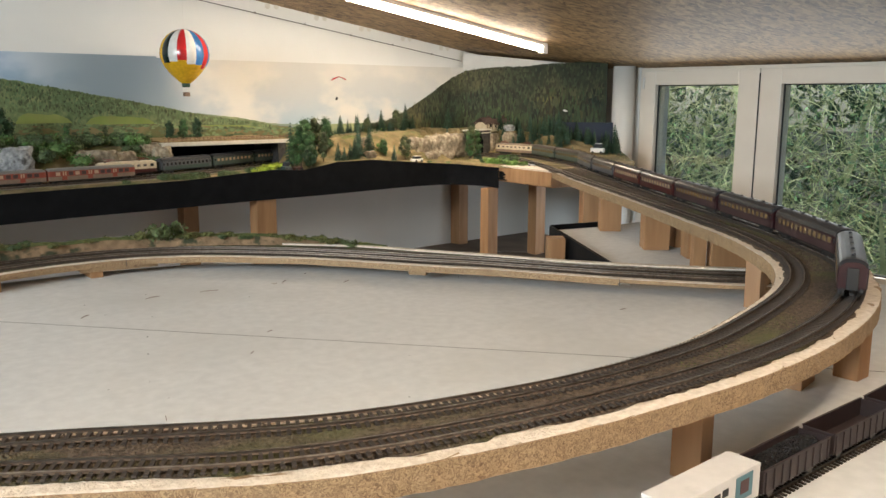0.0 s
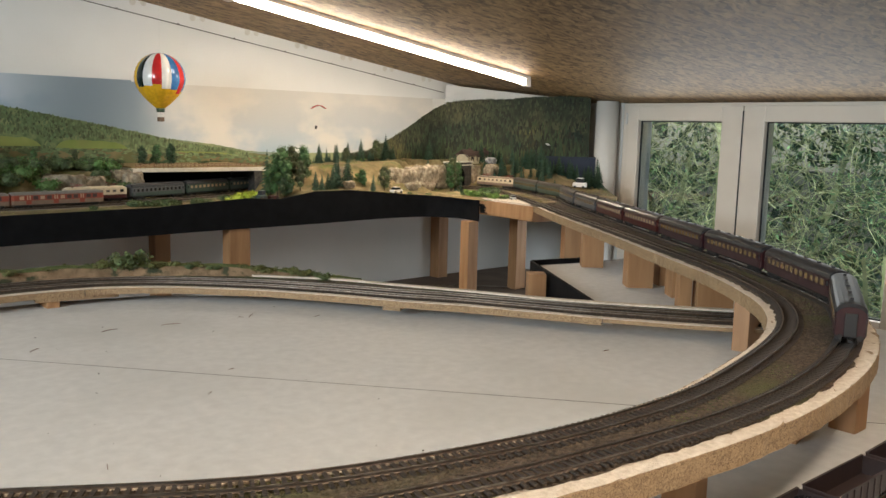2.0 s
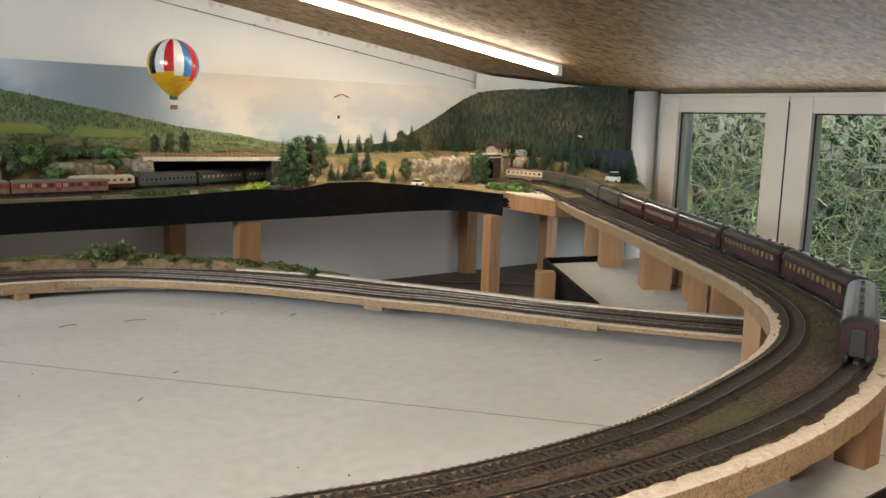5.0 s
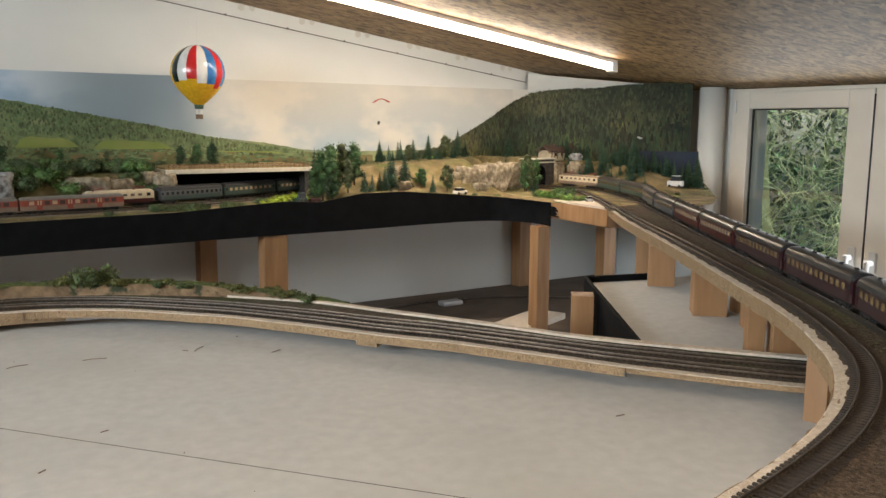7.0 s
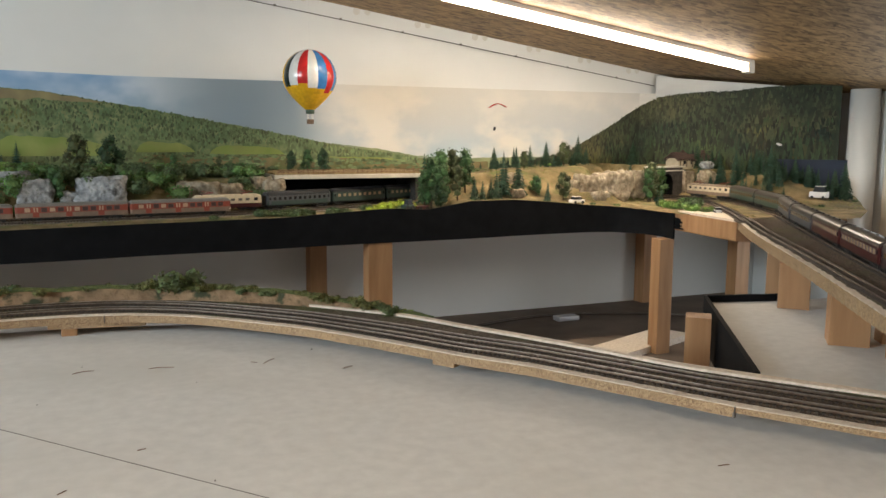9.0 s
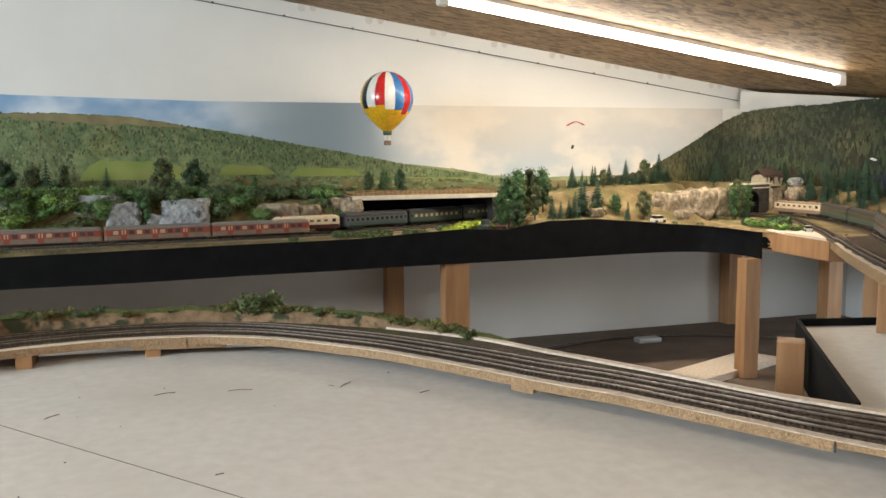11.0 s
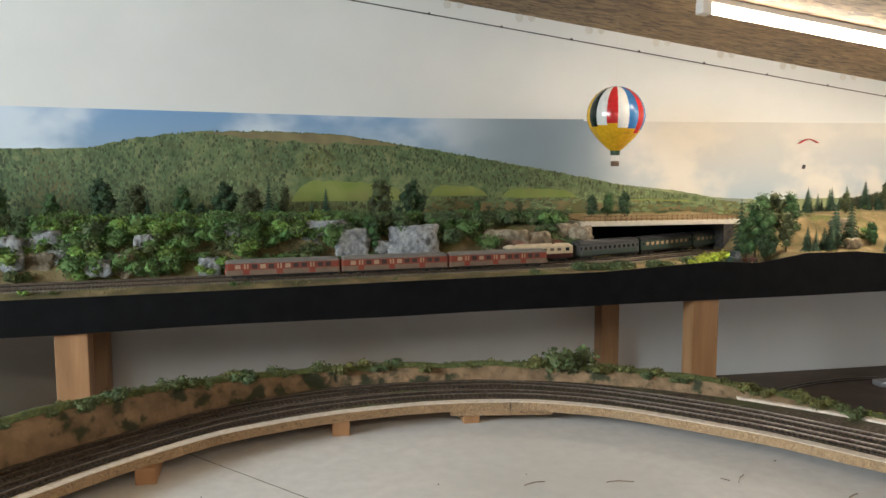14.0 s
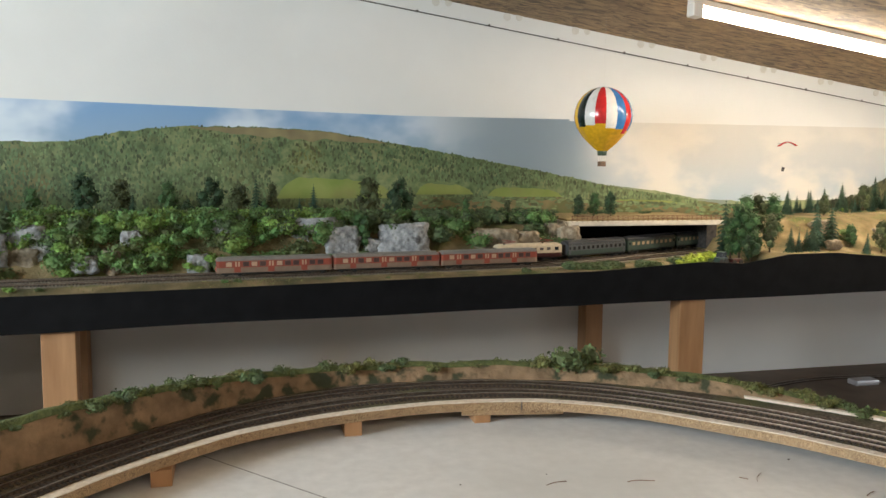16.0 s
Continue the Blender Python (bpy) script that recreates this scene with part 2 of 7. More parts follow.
M_TUBE = material("glowing_tube", [(0.9, 0.9, 0.9), (0.95, 0.95, 0.95)], 0.5, 10, 0, emission=((1.0, 0.86, 0.68), 30.0))
M_BLUE = material("dark_blue_paint", [(0.012, 0.02, 0.04), (0.02, 0.03, 0.055)], 0.7, 20, 0.1)
M_GASKET = material("black_rubber", [(0.01, 0.01, 0.012), (0.02, 0.02, 0.022)], 0.6, 60, 0)
M_HANDLE = material("white_handle", [(0.7, 0.69, 0.67), (0.76, 0.75, 0.73)], 0.25, 20, 0)
M_SOIL = material("garden_soil", [(0.02, 0.02, 0.012), (0.05, 0.06, 0.025)], 0.95, 8, 0.6)
M_TWIG = material("mossy_twig", [(0.34, 0.40, 0.18), (0.62, 0.68, 0.40)], 0.8, 20, 0.2, island=0.4)
M_LEAF_A = material("pale_bush_leaf", [(0.15, 0.29, 0.11), (0.36, 0.54, 0.25)], 0.5, 8, 0, island=0.45, hue=0.03)
M_LEAF_B = material("conifer_leaf", [(0.05, 0.115, 0.055), (0.14, 0.25, 0.13)], 0.5, 5, 0, island=0.45, hue=0.02)
M_LEAF_C = material("young_shrub_leaf", [(0.14, 0.3, 0.05), (0.3, 0.5, 0.14)], 0.5, 8, 0, island=0.3)
# leaves of the rear hedge, painted dark to stand in for its shade
M_LEAF_D = material("shade_dark_hedge_leaf", [(0.03, 0.065, 0.035), (0.075, 0.14, 0.075)], 0.6, 3, 0, island=0.4)


def glass_material(name):
    m = bpy.data.materials.new(name)
    m.use_nodes = True
    nt = m.node_tree
    nt.nodes.remove(nt.nodes["Principled BSDF"])
    clear, shine, mix, fr = (nt.nodes.new(k) for k in ("ShaderNodeBsdfTransparent", "ShaderNodeBsdfGlossy", "ShaderNodeMixShader", "ShaderNodeFresnel"))
    shine.inputs["Roughness"].default_value = 0.02
    clear.inputs[0].default_value = (0.93, 0.95, 0.94, 1)
    nt.links.new(fr.outputs[0], mix.inputs[0])
    nt.links.new(clear.outputs[0], mix.inputs[1])
    nt.links.new(shine.outputs[0], mix.inputs[2])
    nt.links.new(mix.outputs[0], nt.nodes["Material Output"].inputs[0])
    return m


M_GLASS = glass_material("window_glass")


def sky_print(name, stops, cloud, scale, lo, hi, fade=None):
    """Printed sky: colours down the height, with soft clouds."""
    m = material(name, [(1, 1, 1), (1, 1, 1)], 0.7, 4, 0)
    nt = m.node_tree
    co = nt.nodes.new("ShaderNodeTexCoord")
    sep = nt.nodes.new("ShaderNodeSeparateXYZ")
    nt.links.new(co.outputs["Object"], sep.inputs[0])
    mr = nt.nodes.new("ShaderNodeMapRange")
    mr.inputs[1].default_value, mr.inputs[2].default_value = 0.2, 0.47
    nt.links.new(sep.outputs[2], mr.inputs[0])
    rp = nt.nodes.new("ShaderNodeValToRGB")
    rp.color_ramp.elements[0].color, rp.color_ramp.elements[1].color = (*stops[0], 1), (*stops[-1], 1)
    for k, c in enumerate(stops[1:-1]):
        rp.color_ramp.elements.new((k + 1) / (len(stops) - 1)).color = (*c, 1)
    nt.links.new(mr.outputs[0], rp.inputs[0])
    mp = nt.nodes.new("ShaderNodeMapping")
    mp.inputs["Scale"].default_value = (1, 1, 1.5)
    nt.links.new(co.outputs["Object"], mp.inputs[0])
    ns = nt.nodes.new("ShaderNodeTexNoise")
    ns.inputs["Scale"].default_value, ns.inputs["Detail"].default_value = scale, 4
    nt.links.new(mp.outputs[0], ns.inputs["Vector"])
    m2 = nt.nodes.new("ShaderNodeMapRange")
    m2.interpolation_type = "SMOOTHSTEP"
    m2.inputs[1].default_value, m2.inputs[2].default_value = lo, hi
    nt.links.new(ns.outputs["Fac"], m2.inputs[0])
    mx = nt.nodes.new("ShaderNodeMix")
    mx.data_type = "RGBA"
    nt.links.new(m2.outputs[0], mx.inputs[0])
    nt.links.new(rp.outputs[0], mx.inputs[6])
    mx.inputs[7].default_value = (*cloud, 1)
    out = mx.outputs[2]
    if fade:
        # the print turns to another colour between two places along the wall
        x0, x1, c = fade
        m3 = nt.nodes.new("ShaderNodeMapRange")
        m3.interpolation_type = "SMOOTHSTEP"
        m3.inputs[1].default_value, m3.inputs[2].default_value = x0, x1
        nt.links.new(sep.outputs[0], m3.inputs[0])
        m4 = nt.nodes.new("ShaderNodeMix")
        m4.data_type = "RGBA"
        nt.links.new(m3.outputs[0], m4.inputs[0])
        nt.links.new(out, m4.inputs[6])
        m4.inputs[7].default_value = (*c, 1)
        out = m4.outputs[2]
    nt.links.new(out, nt.nodes["Principled BSDF"].inputs["Base Color"])
    return m


M_SKY_A = sky_print("blue_sky_print", [(0.42, 0.49, 0.55), (0.28, 0.38, 0.48), (0.19, 0.34, 0.55)], (0.60, 0.67, 0.74), 3.2, 0.44, 0.64, (0.62, 0.95, (0.27, 0.33, 0.37)))
M_SKY_B = sky_print("hazy_sky_print", [(0.34, 0.44, 0.52), (0.50, 0.51, 0.51), (0.62, 0.59, 0.54)], (0.66, 0.62, 0.56), 4.5, 0.42, 0.62, (1.30, 1.135, (0.27, 0.33, 0.37)))
M_SKY_C = sky_print("cloud_print", [(0.30, 0.36, 0.42), (0.42, 0.46, 0.50), (0.6, 0.58, 0.54)], (0.66, 0.64, 0.60), 6, 0.45, 0.65)
M_HILL = material("wooded_hill_print", [(0.06, 0.095, 0.038), (0.14, 0.185, 0.075), (0.23, 0.25, 0.11)], 0.75, 45, 0, second=((0.15, 0.125, 0.05), 6, 0.54, 0.72))
M_FARHILL = material("far_hill_print", [(0.16, 0.2, 0.10), (0.32, 0.34, 0.17)], 0.75, 14, 0, second=((0.2, 0.24, 0.2), 6, 0.5, 0.65))
M_FIELD = material("meadow_print", [(0.17, 0.23, 0.045), (0.27, 0.30, 0.085)], 0.75, 12, 0, second=((0.22, 0.20, 0.07), 9, 0.5, 0.7))
M_MOUNT = material("mountain_print", [(0.012, 0.020, 0.010), (0.035, 0.045, 0.018)], 0.75, 35, 0, second=((0.075, 0.07, 0.022), 6, 0.52, 0.72))
M_PRINTFIR = material("printed_conifers", [(0.010, 0.022, 0.011), (0.05, 0.062, 0.02)], 0.75, 9, 0, island=0.8, hue=0.03, second=((0.095, 0.075, 0.025), 7, 0.55, 0.75))
M_PRINTFIR_HIGH = material("hazy_woods_print", [(0.018, 0.027, 0.013), (0.058, 0.062, 0.027)], 0.75, 7, 0, island=0.65, hue=0.02, second=((0.075, 0.068, 0.03), 6, 0.5, 0.72))
M_PRINTTREE = material("printed_trees", [(0.055, 0.09, 0.038), (0.17, 0.205, 0.09)], 0.75, 5, 0, island=0.55, hue=0.02, second=((0.13, 0.13, 0.04), 4, 0.55, 0.7))
M_STUBBLE = material("stubble_print", [(0.14, 0.105, 0.045), (0.26, 0.20, 0.09)], 0.75, 18, 0, second=((0.11, 0.12, 0.04), 8, 0.52, 0.65))
M_MOSS = material("flock_grass", [(0.06, 0.085, 0.025), (0.16, 0.17, 0.05)], 0.9, 60, 0, island=0.4)
M_SILVER = material("silver_case", [(0.5, 0.5, 0.52), (0.6, 0.6, 0.62)], 0.35, 30, 0.02, metal=0.6)
M_TERRAIN = material("meadow_and_earth", [(0.075, 0.072, 0.026), (0.17, 0.125, 0.055), (0.31, 0.235, 0.12)], 0.95, 16, 0.8, 260, second=((0.10, 0.12, 0.03), 9, 0.56, 0.68))
M_BALLAST_GREY = material("grey_ballast", [(0.10, 0.085, 0.065), (0.28, 0.24, 0.19)], 0.95, 280, 0.9, 420)
M_CONCRETE = material("pale_concrete", [(0.50, 0.46, 0.38), (0.62, 0.57, 0.48)], 0.85, 60, 0.2)
M_EARTH = material("dry_earth", [(0.22, 0.16, 0.07), (0.36, 0.27, 0.12)], 0.95, 60, 0.6)
M_DARKSTONE = material("sooty_stone", [(0.025, 0.022, 0.02), (0.07, 0.062, 0.055)], 0.9, 90, 0.6)
M_RUST = material("rusty_fence", [(0.13, 0.06, 0.03), (0.22, 0.12, 0.07)], 0.85, 60, 0)
M_ROCKTAN = material("tan_rock", [(0.13, 0.10, 0.065), (0.27, 0.22, 0.155), (0.42, 0.36, 0.27)], 0.9, 70, 1.0, 110, second=((0.10, 0.075, 0.045), 22, 0.5, 0.7))
M_ROCKGREY = material("grey_rock", [(0.13, 0.135, 0.14), (0.30, 0.305, 0.31), (0.44, 0.44, 0.43)], 0.9, 70, 1.0, 110, second=((0.055, 0.05, 0.045), 40, 0.55, 0.68))
M_PLASTER = material("cream_plaster", [(0.40, 0.34, 0.235), (0.48, 0.41, 0.29)], 0.85, 60, 0)
M_ROOFTILE = material("brown_roof_tiles", [(0.055, 0.032, 0.026), (0.10, 0.06, 0.045)], 0.8, 120, 0.3)
M_TIMBER = material("dark_timber", [(0.03, 0.018, 0.012), (0.05, 0.03, 0.02)], 0.8, 60, 0)
M_DARKGLASS = material("dark_window_glass", [(0.015, 0.016, 0.018), (0.03, 0.03, 0.033)], 0.15, 30, 0)
M_BARK = material("tree_bark", [(0.06, 0.04, 0.025), (0.12, 0.08, 0.05)], 0.9, 200, 0.3)
def foliage(name, a, b):
    return material(name, [a, b], 0.8, 60, 0, island=0.4, hue=0.02)
M_TREE_A = foliage("leaf_green", (0.022, 0.058, 0.016), (0.06, 0.12, 0.035))
M_TREE_B = foliage("leaf_olive", (0.035, 0.046, 0.016), (0.085, 0.10, 0.036))
M_TREE_C = foliage("leaf_dark", (0.014, 0.036, 0.014), (0.04, 0.08, 0.03))
M_FIR_A = foliage("fir_dark", (0.012, 0.035, 0.016), (0.035, 0.075, 0.034))
M_FIR_B = foliage("fir_blue", (0.014, 0.045, 0.026), (0.04, 0.09, 0.05))
M_BUSH_A = foliage("bush_fresh", (0.10, 0.19, 0.035), (0.25, 0.37, 0.085))
M_BUSH_B = foliage("bush_dull", (0.06, 0.09, 0.03), (0.14, 0.17, 0.06))
M_BUSH_C = foliage("bush_mid", (0.06, 0.135, 0.035), (0.16, 0.27, 0.08))
M_BUSH_D = foliage("bush_dark", (0.042, 0.075, 0.028), (0.115, 0.155, 0.062))
M_BUSH_Y = foliage("bush_yellow", (0.25, 0.33, 0.02), (0.42, 0.48, 0.06))
M_BUSH_O = foliage("bush_olive", (0.08, 0.09, 0.025), (0.2, 0.19, 0.06))
M_FLOCK = material("flock", [(0.10, 0.13, 0.03), (0.30, 0.26, 0.10)], 0.9, 14, 0, island=0.35, hue=0.02)
M_CLAY = material("clay_bank", [(0.15, 0.095, 0.05), (0.32, 0.21, 0.12)], 0.9, 40, 0.8, 120, second=((0.04, 0.045, 0.02), 34, 0.53, 0.62))
M_MOSSTOP = material("moss_top", [(0.05, 0.07, 0.02), (0.14, 0.16, 0.045)], 0.95, 120, 0.9, 300)
def paint(name, c, rough=0.35, var=0.12):
    return material(name, [tuple(v * (1 - var) for v in c), tuple(min(1, v * (1 + var)) for v in c)], rough, 90, 0.03, second=(tuple(v * 0.7 + 0.01 for v in c), 35, 0.58, 0.8))
M_WHEEL = paint("wheel_steel", (0.05, 0.045, 0.04), 0.4)
M_CHASSIS = paint("black_chassis", (0.015, 0.014, 0.014), 0.55)
M_FRAME = paint("window_surround", (0.10, 0.08, 0.07), 0.4)
M_CREAM = paint("cream_paint", (0.55, 0.46, 0.32))
M_WINE = paint("wine_red_paint", (0.03, 0.006, 0.008), 0.34)
M_MAROON = paint("maroon_paint", (0.026, 0.006, 0.008), 0.36)
M_PINKGREY = paint("pink_grey_paint", (0.055, 0.028, 0.029), 0.38)
M_RED = paint("red_paint", (0.06, 0.011, 0.010), 0.38)
M_GREYBLUE = paint("grey_blue_paint", (0.07, 0.075, 0.085), 0.35)
M_COACHGREEN = paint("coach_green_paint", (0.035, 0.06, 0.05), 0.35)
M_ROOFBLACK = paint("black_roof_paint", (0.020, 0.022, 0.026), 0.36)
M_ROOFBROWN = paint("brown_roof_paint", (0.045, 0.037, 0.033), 0.35)
M_ROOFPALE = paint("pale_roof_paint", (0.17, 0.155, 0.14), 0.45)
M_CURTAIN = paint("curtained_pane", (0.20, 0.13, 0.055), 0.2)
M_CREAMPANE = paint("cream_pane", (0.45, 0.33, 0.22), 0.2)
M_GREYPANE = paint("grey_pane", (0.06, 0.03, 0.027), 0.5)
# pale paint in place of light in the railcar's windows
M_LITPANE = paint("painted_lit_pane", (0.45, 0.30, 0.20), 0.3)
M_BEIGE = paint("beige_paint", (0.20, 0.14, 0.10), 0.4)
M_ORANGE = paint("orange_paint", (0.25, 0.052, 0.03), 0.4)
M_LAMPGLASS = material("headlight_glass", [(0.9, 0.88, 0.8), (0.95, 0.93, 0.85)], 0.1, 20, 0, emission=((1, 0.93, 0.75), 1.5))
M_TAILGLASS = paint("tail_light_glass", (0.5, 0.03, 0.02), 0.1)
M_RUSTRED = paint("red_metal", (0.2, 0.03, 0.02), 0.5)
M_WAGON = paint("wagon_brown", (0.035, 0.022, 0.022), 0.5)
M_COAL = material("coal", [(0.006, 0.006, 0.007), (0.03, 0.03, 0.032)], 0.22, 200, 0.4, island=0.6)
M_BOXWHITE = paint("white_container", (0.66, 0.64, 0.62), 0.4, 0.05)
M_PRINTBLUE = paint("faded_blue_print", (0.10, 0.22, 0.26), 0.5)
M_B_DARK = paint("balloon_black_green", (0.012, 0.02, 0.016), 0.18)
M_B_WHITE = paint("balloon_white", (0.72, 0.70, 0.66), 0.18, 0.04)
M_B_RED = paint("balloon_red", (0.50, 0.025, 0.025), 0.18)
M_B_BLUE = paint("balloon_blue", (0.045, 0.17, 0.42), 0.18)
M_B_YELLOW = paint("balloon_yellow", (0.72, 0.40, 0.02), 0.2)
M_B_GREEN = paint("balloon_skirt_green", (0.02, 0.045, 0.02), 0.4)
M_WICKER = material("wicker", [(0.10, 0.06, 0.035), (0.22, 0.14, 0.09)], 0.8, 400, 0.6)
M_THREAD = paint("thread", (0.6, 0.58, 0.55), 0.5)
M_HEATH = material("heath_print", [(0.17, 0.13, 0.07), (0.26, 0.22, 0.10)], 0.75, 20, 0)

# ---- the room ----
def ceiling_z(x):
    return 0.747 - 0.142 * (x - 0.88)


WALL_Y, WIN_X = 2.66, 2.975
bm = bmesh.new()
vs = [bm.verts.new((x, y, ceiling_z(x) + dz)) for dz in (0, 0.03) for x, y in ((-2.45, -1.75), (3.2, -1.75), (3.2, 2.8), (-2.45, 2.8))]
for f in ((0, 1, 2, 3), (7, 6, 5, 4), (0, 4, 5, 1), (1, 5, 6, 2), (2, 6, 7, 3), (3, 7, 4, 0)):
    bm.faces.new([vs[i] for i in f])
tagged(part("ceiling", bm, M_OSB), "sloping ceiling of oriented strand board", "ceiling", kind="structure")
tagged(part("floor", boxed(-2.45, 3.2, -1.75, 2.8, -1.15, -1.1), M_FLOOR), "plain dark floor under the layout", "floor", kind="structure")
tagged(part("wall_north", boxed(-2.45, 3.2, WALL_Y + 0.004, 2.8, -1.1, 1.3), M_WALL), "white plastered wall behind the scenery", "wall", kind="structure")


def wall_with_hole(axis, at, depth, lo, hi, z0, z1, hole):
    bm = bmesh.new()
    a, b, c, d = hole
    for p, q, r, s in ((lo, a, z0, z1), (b, hi, z0, z1), (a, b, z0, c), (a, b, d, z1)):
        if axis == "x":
            box(bm, at, at + depth, p, q, r, s)
        else:
            box(bm, p, q, at, at + depth, r, s)
    return bm


tagged(part("wall_south", wall_with_hole("y", -1.74, 0.12, -2.45, 3.2, -1.1, 1.3, (0.0, 1.2, 0.42, 0.62)), M_WALL), "white plastered wall with a narrow window opening", "wall", kind="structure")
tagged(part("wall_west", wall_with_hole("x", -2.45, 0.12, -1.62, WALL_Y, -1.1, 1.3, (-0.15, 1.35, 0.5, 1.14)), M_WALL), "white plastered wall with a window opening", "wall", kind="structure")
tagged(part("wall_east", wall_with_hole("x", WIN_X - 0.005, 0.2, -1.62, WALL_Y, -1.1, 0.6, (0.93, 2.105, -0.36, 0.452)), M_WALL), "white plastered wall round a wide plastic window", "wall", kind="structure")

# strip along the top of the wall, with nail heads
bm = bmesh.new()
strip = [bm.verts.new((x, WALL_Y + 0.004 - d, ceiling_z(x) - 0.002 - e)) for d in (0, 0.004) for x in (-1.4, 2.46) for e in (0, 0.042 - 0.004 * (x < 0))]
for f in ((0, 1, 3, 2), (4, 6, 7, 5), (1, 5, 7, 3), (0, 2, 6, 4), (0, 4, 5, 1), (2, 3, 7, 6)):
    bm.faces.new([strip[i] for i in f])
strip_ob = tagged(part("trim", bm, M_WALL), "white fibreboard strip nailed along the top of the wall", "trim", kind="structure")
for k in range(12):
    x = 0.10 + 0.2 * k
    for dx, r, mt in ((0, 0.004, M_NAIL), (0.05, 0.011, M_FILLER), (0.085, 0.010, M_FILLER)):
        bm = bmesh.new()
        lathe(bm, [(r, 0), (r * 0.9, 0.0007)], 12, Matrix.Translation((x + dx, WALL_Y - 0.0005, ceiling_z(x) - (0.043 if r < 0.005 else 0.017))) @ pose(0, 0, 0, 90, 0, 0))
        part("nail_head" if r < 0.005 else "filler_spot", bm, mt, strip_ob)
bm = bmesh.new()
bx = [Vector((x, WALL_Y - 0.001, ceiling_z(x) - 0.0445)) for x in np.linspace(-1.4, 2.46, 30)]
sweep(bm, bx, [(-0.001, -0.0012), (0.0015, -0.0012), (0.0015, 0.0012), (-0.001, 0.0012)])
part("shadow_joint", bm, M_NAIL, strip_ob)

# batten lamp
lamp = thing("batten_lamp", "long white fluorescent batten lamp fixed to the ceiling, switched on", "lamp", at=(0, 0, 0))


def on_ceiling(bm):
    for v in bm.verts:
        v.co.z += ceiling_z(v.co.x)
    return bm


part("housing", on_ceiling(boxed(1.200, 2.425, 2.127, 2.153, -0.014, -0.0005, bevel=0.003)), M_PVC, lamp)
bm = bmesh.new()
sweep(bm, [Vector((x, 2.14, ceiling_z(x) - 0.0265)) for x in np.linspace(1.225, 2.4, 12)],
      [(0.0095 * math.cos(a), 0.0095 * math.sin(a)) for a in np.linspace(0, math.tau, 14, endpoint=False)])
part("tube", bm, M_TUBE, lamp, "glowing white tube", True)
for x in (1.213, 2.412):
    part("end_cap", on_ceiling(boxed(x - 0.012, x + 0.012, 2.124, 2.156, -0.041, -0.012, bevel=0.003)), M_PVC, lamp)

# unseen copy of the lamp, added only to light the table
added_lamp = copy_thing(lamp, Matrix.Translation((-1.4, -2.2, 0.142 * 1.4)))
tagged(added_lamp, "added batten lamp out of view above the table, switched on", group="batten lamps")
lamp["group"] = "batten lamps"

# backdrop: printed landscape sheets on the wall, bent across the corner
BACK = [Vector((x, WALL_Y)) for x in np.linspace(-1.3, 2.36, 75)] + spline([(2.40, 2.66), (2.47, 2.635), (2.55, 2.555), (2.70, 2.38), (2.861, 2.192)], 0.03)


def ridge_at(knots, u):
    return float(np.interp(u, [k[0] for k in knots], [k[1] for k in knots]))


ULEN = [0.0]
for a, b in zip(BACK, BACK[1:]):
    ULEN.append(ULEN[-1] + (b - a).length)


def on_back(u, z, lift):
    """A place on the backdrop: u metres along it (counted from x = 0), lift in front of it."""
    s = u + 1.3
    i = min(max(int(np.searchsorted(ULEN, s)) - 1, 0), len(BACK) - 2)
    f = (s - ULEN[i]) / (ULEN[i + 1] - ULEN[i])
    p, d = BACK[i].lerp(BACK[i + 1], f), (BACK[i + 1] - BACK[i]).normalized()
    return Vector((p.x + d.y * lift, p.y - d.x * lift, z))


UEND = ULEN[-1] - 1.3 - 0.001


def sheet(name, u0, u1, low, high, lift, mat, parent, label="", step=0.012, rough=0.0, seed=0):
    bm = bmesh.new()
    n = max(2, int((u1 - u0) / step))
    rnd = random.Random(seed)
    rows = []
    for i in range(n + 1):
        u = u0 + (u1 - u0) * i / n
        lo, hi = (f(u) if callable(f) else f for f in (low, high))
        hi = max(hi, lo + 0.0005) + rough * rnd.uniform(-1, 1)
        rows.append([bm.verts.new(on_back(u, lo + (hi - lo) * k / 4, lift)) for k in range(5)])
    for a, b in zip(rows, rows[1:]):
        for k in range(4):
            bm.faces.new((a[k], b[k], b[k + 1], a[k + 1]))
    return part(name, bm, mat, parent, label)


backdrop = tagged(thing("backdrop"), "printed landscape photograph glued along the wall and round the corner", "backdrop", kind="structure")
sheet("sky_print", -1.3, 1.139, 0.05, lambda u: 0.455 + 0.022 * max(0.0, 0.66 - u), 0.0010, M_SKY_A, backdrop, "blue sky with white clouds")
sheet("sky_print", 1.139, 2.46, 0.05, 0.45, 0.0010, M_SKY_B, backdrop, "pale hazy evening sky")
sheet("sky_print", 2.46, UEND, 0.05, lambda u: ceiling_z(on_back(u, 0, 0).x) - 0.012, 0.0012, M_SKY_C, backdrop, "grey blue cloud over the mountain")
RIDGE = [(-1.3, 0.38), (-0.364, 0.374), (-0.172, 0.375), (-0.052, 0.401), (0.085, 0.417), (0.281, 0.418), (0.455, 0.411), (0.605, 0.387),
         (0.76, 0.362), (1.085, 0.304), (1.344, 0.255), (1.62, 0.218)]
sheet("hill_print", -1.3, 1.62, 0.05, lambda u: ridge_at(RIDGE, u) + 0.004 * wob(u, 0, 0, 30), 0.003, M_HILL, backdrop, "wooded green hill", 0.006, 0.0012, 2)
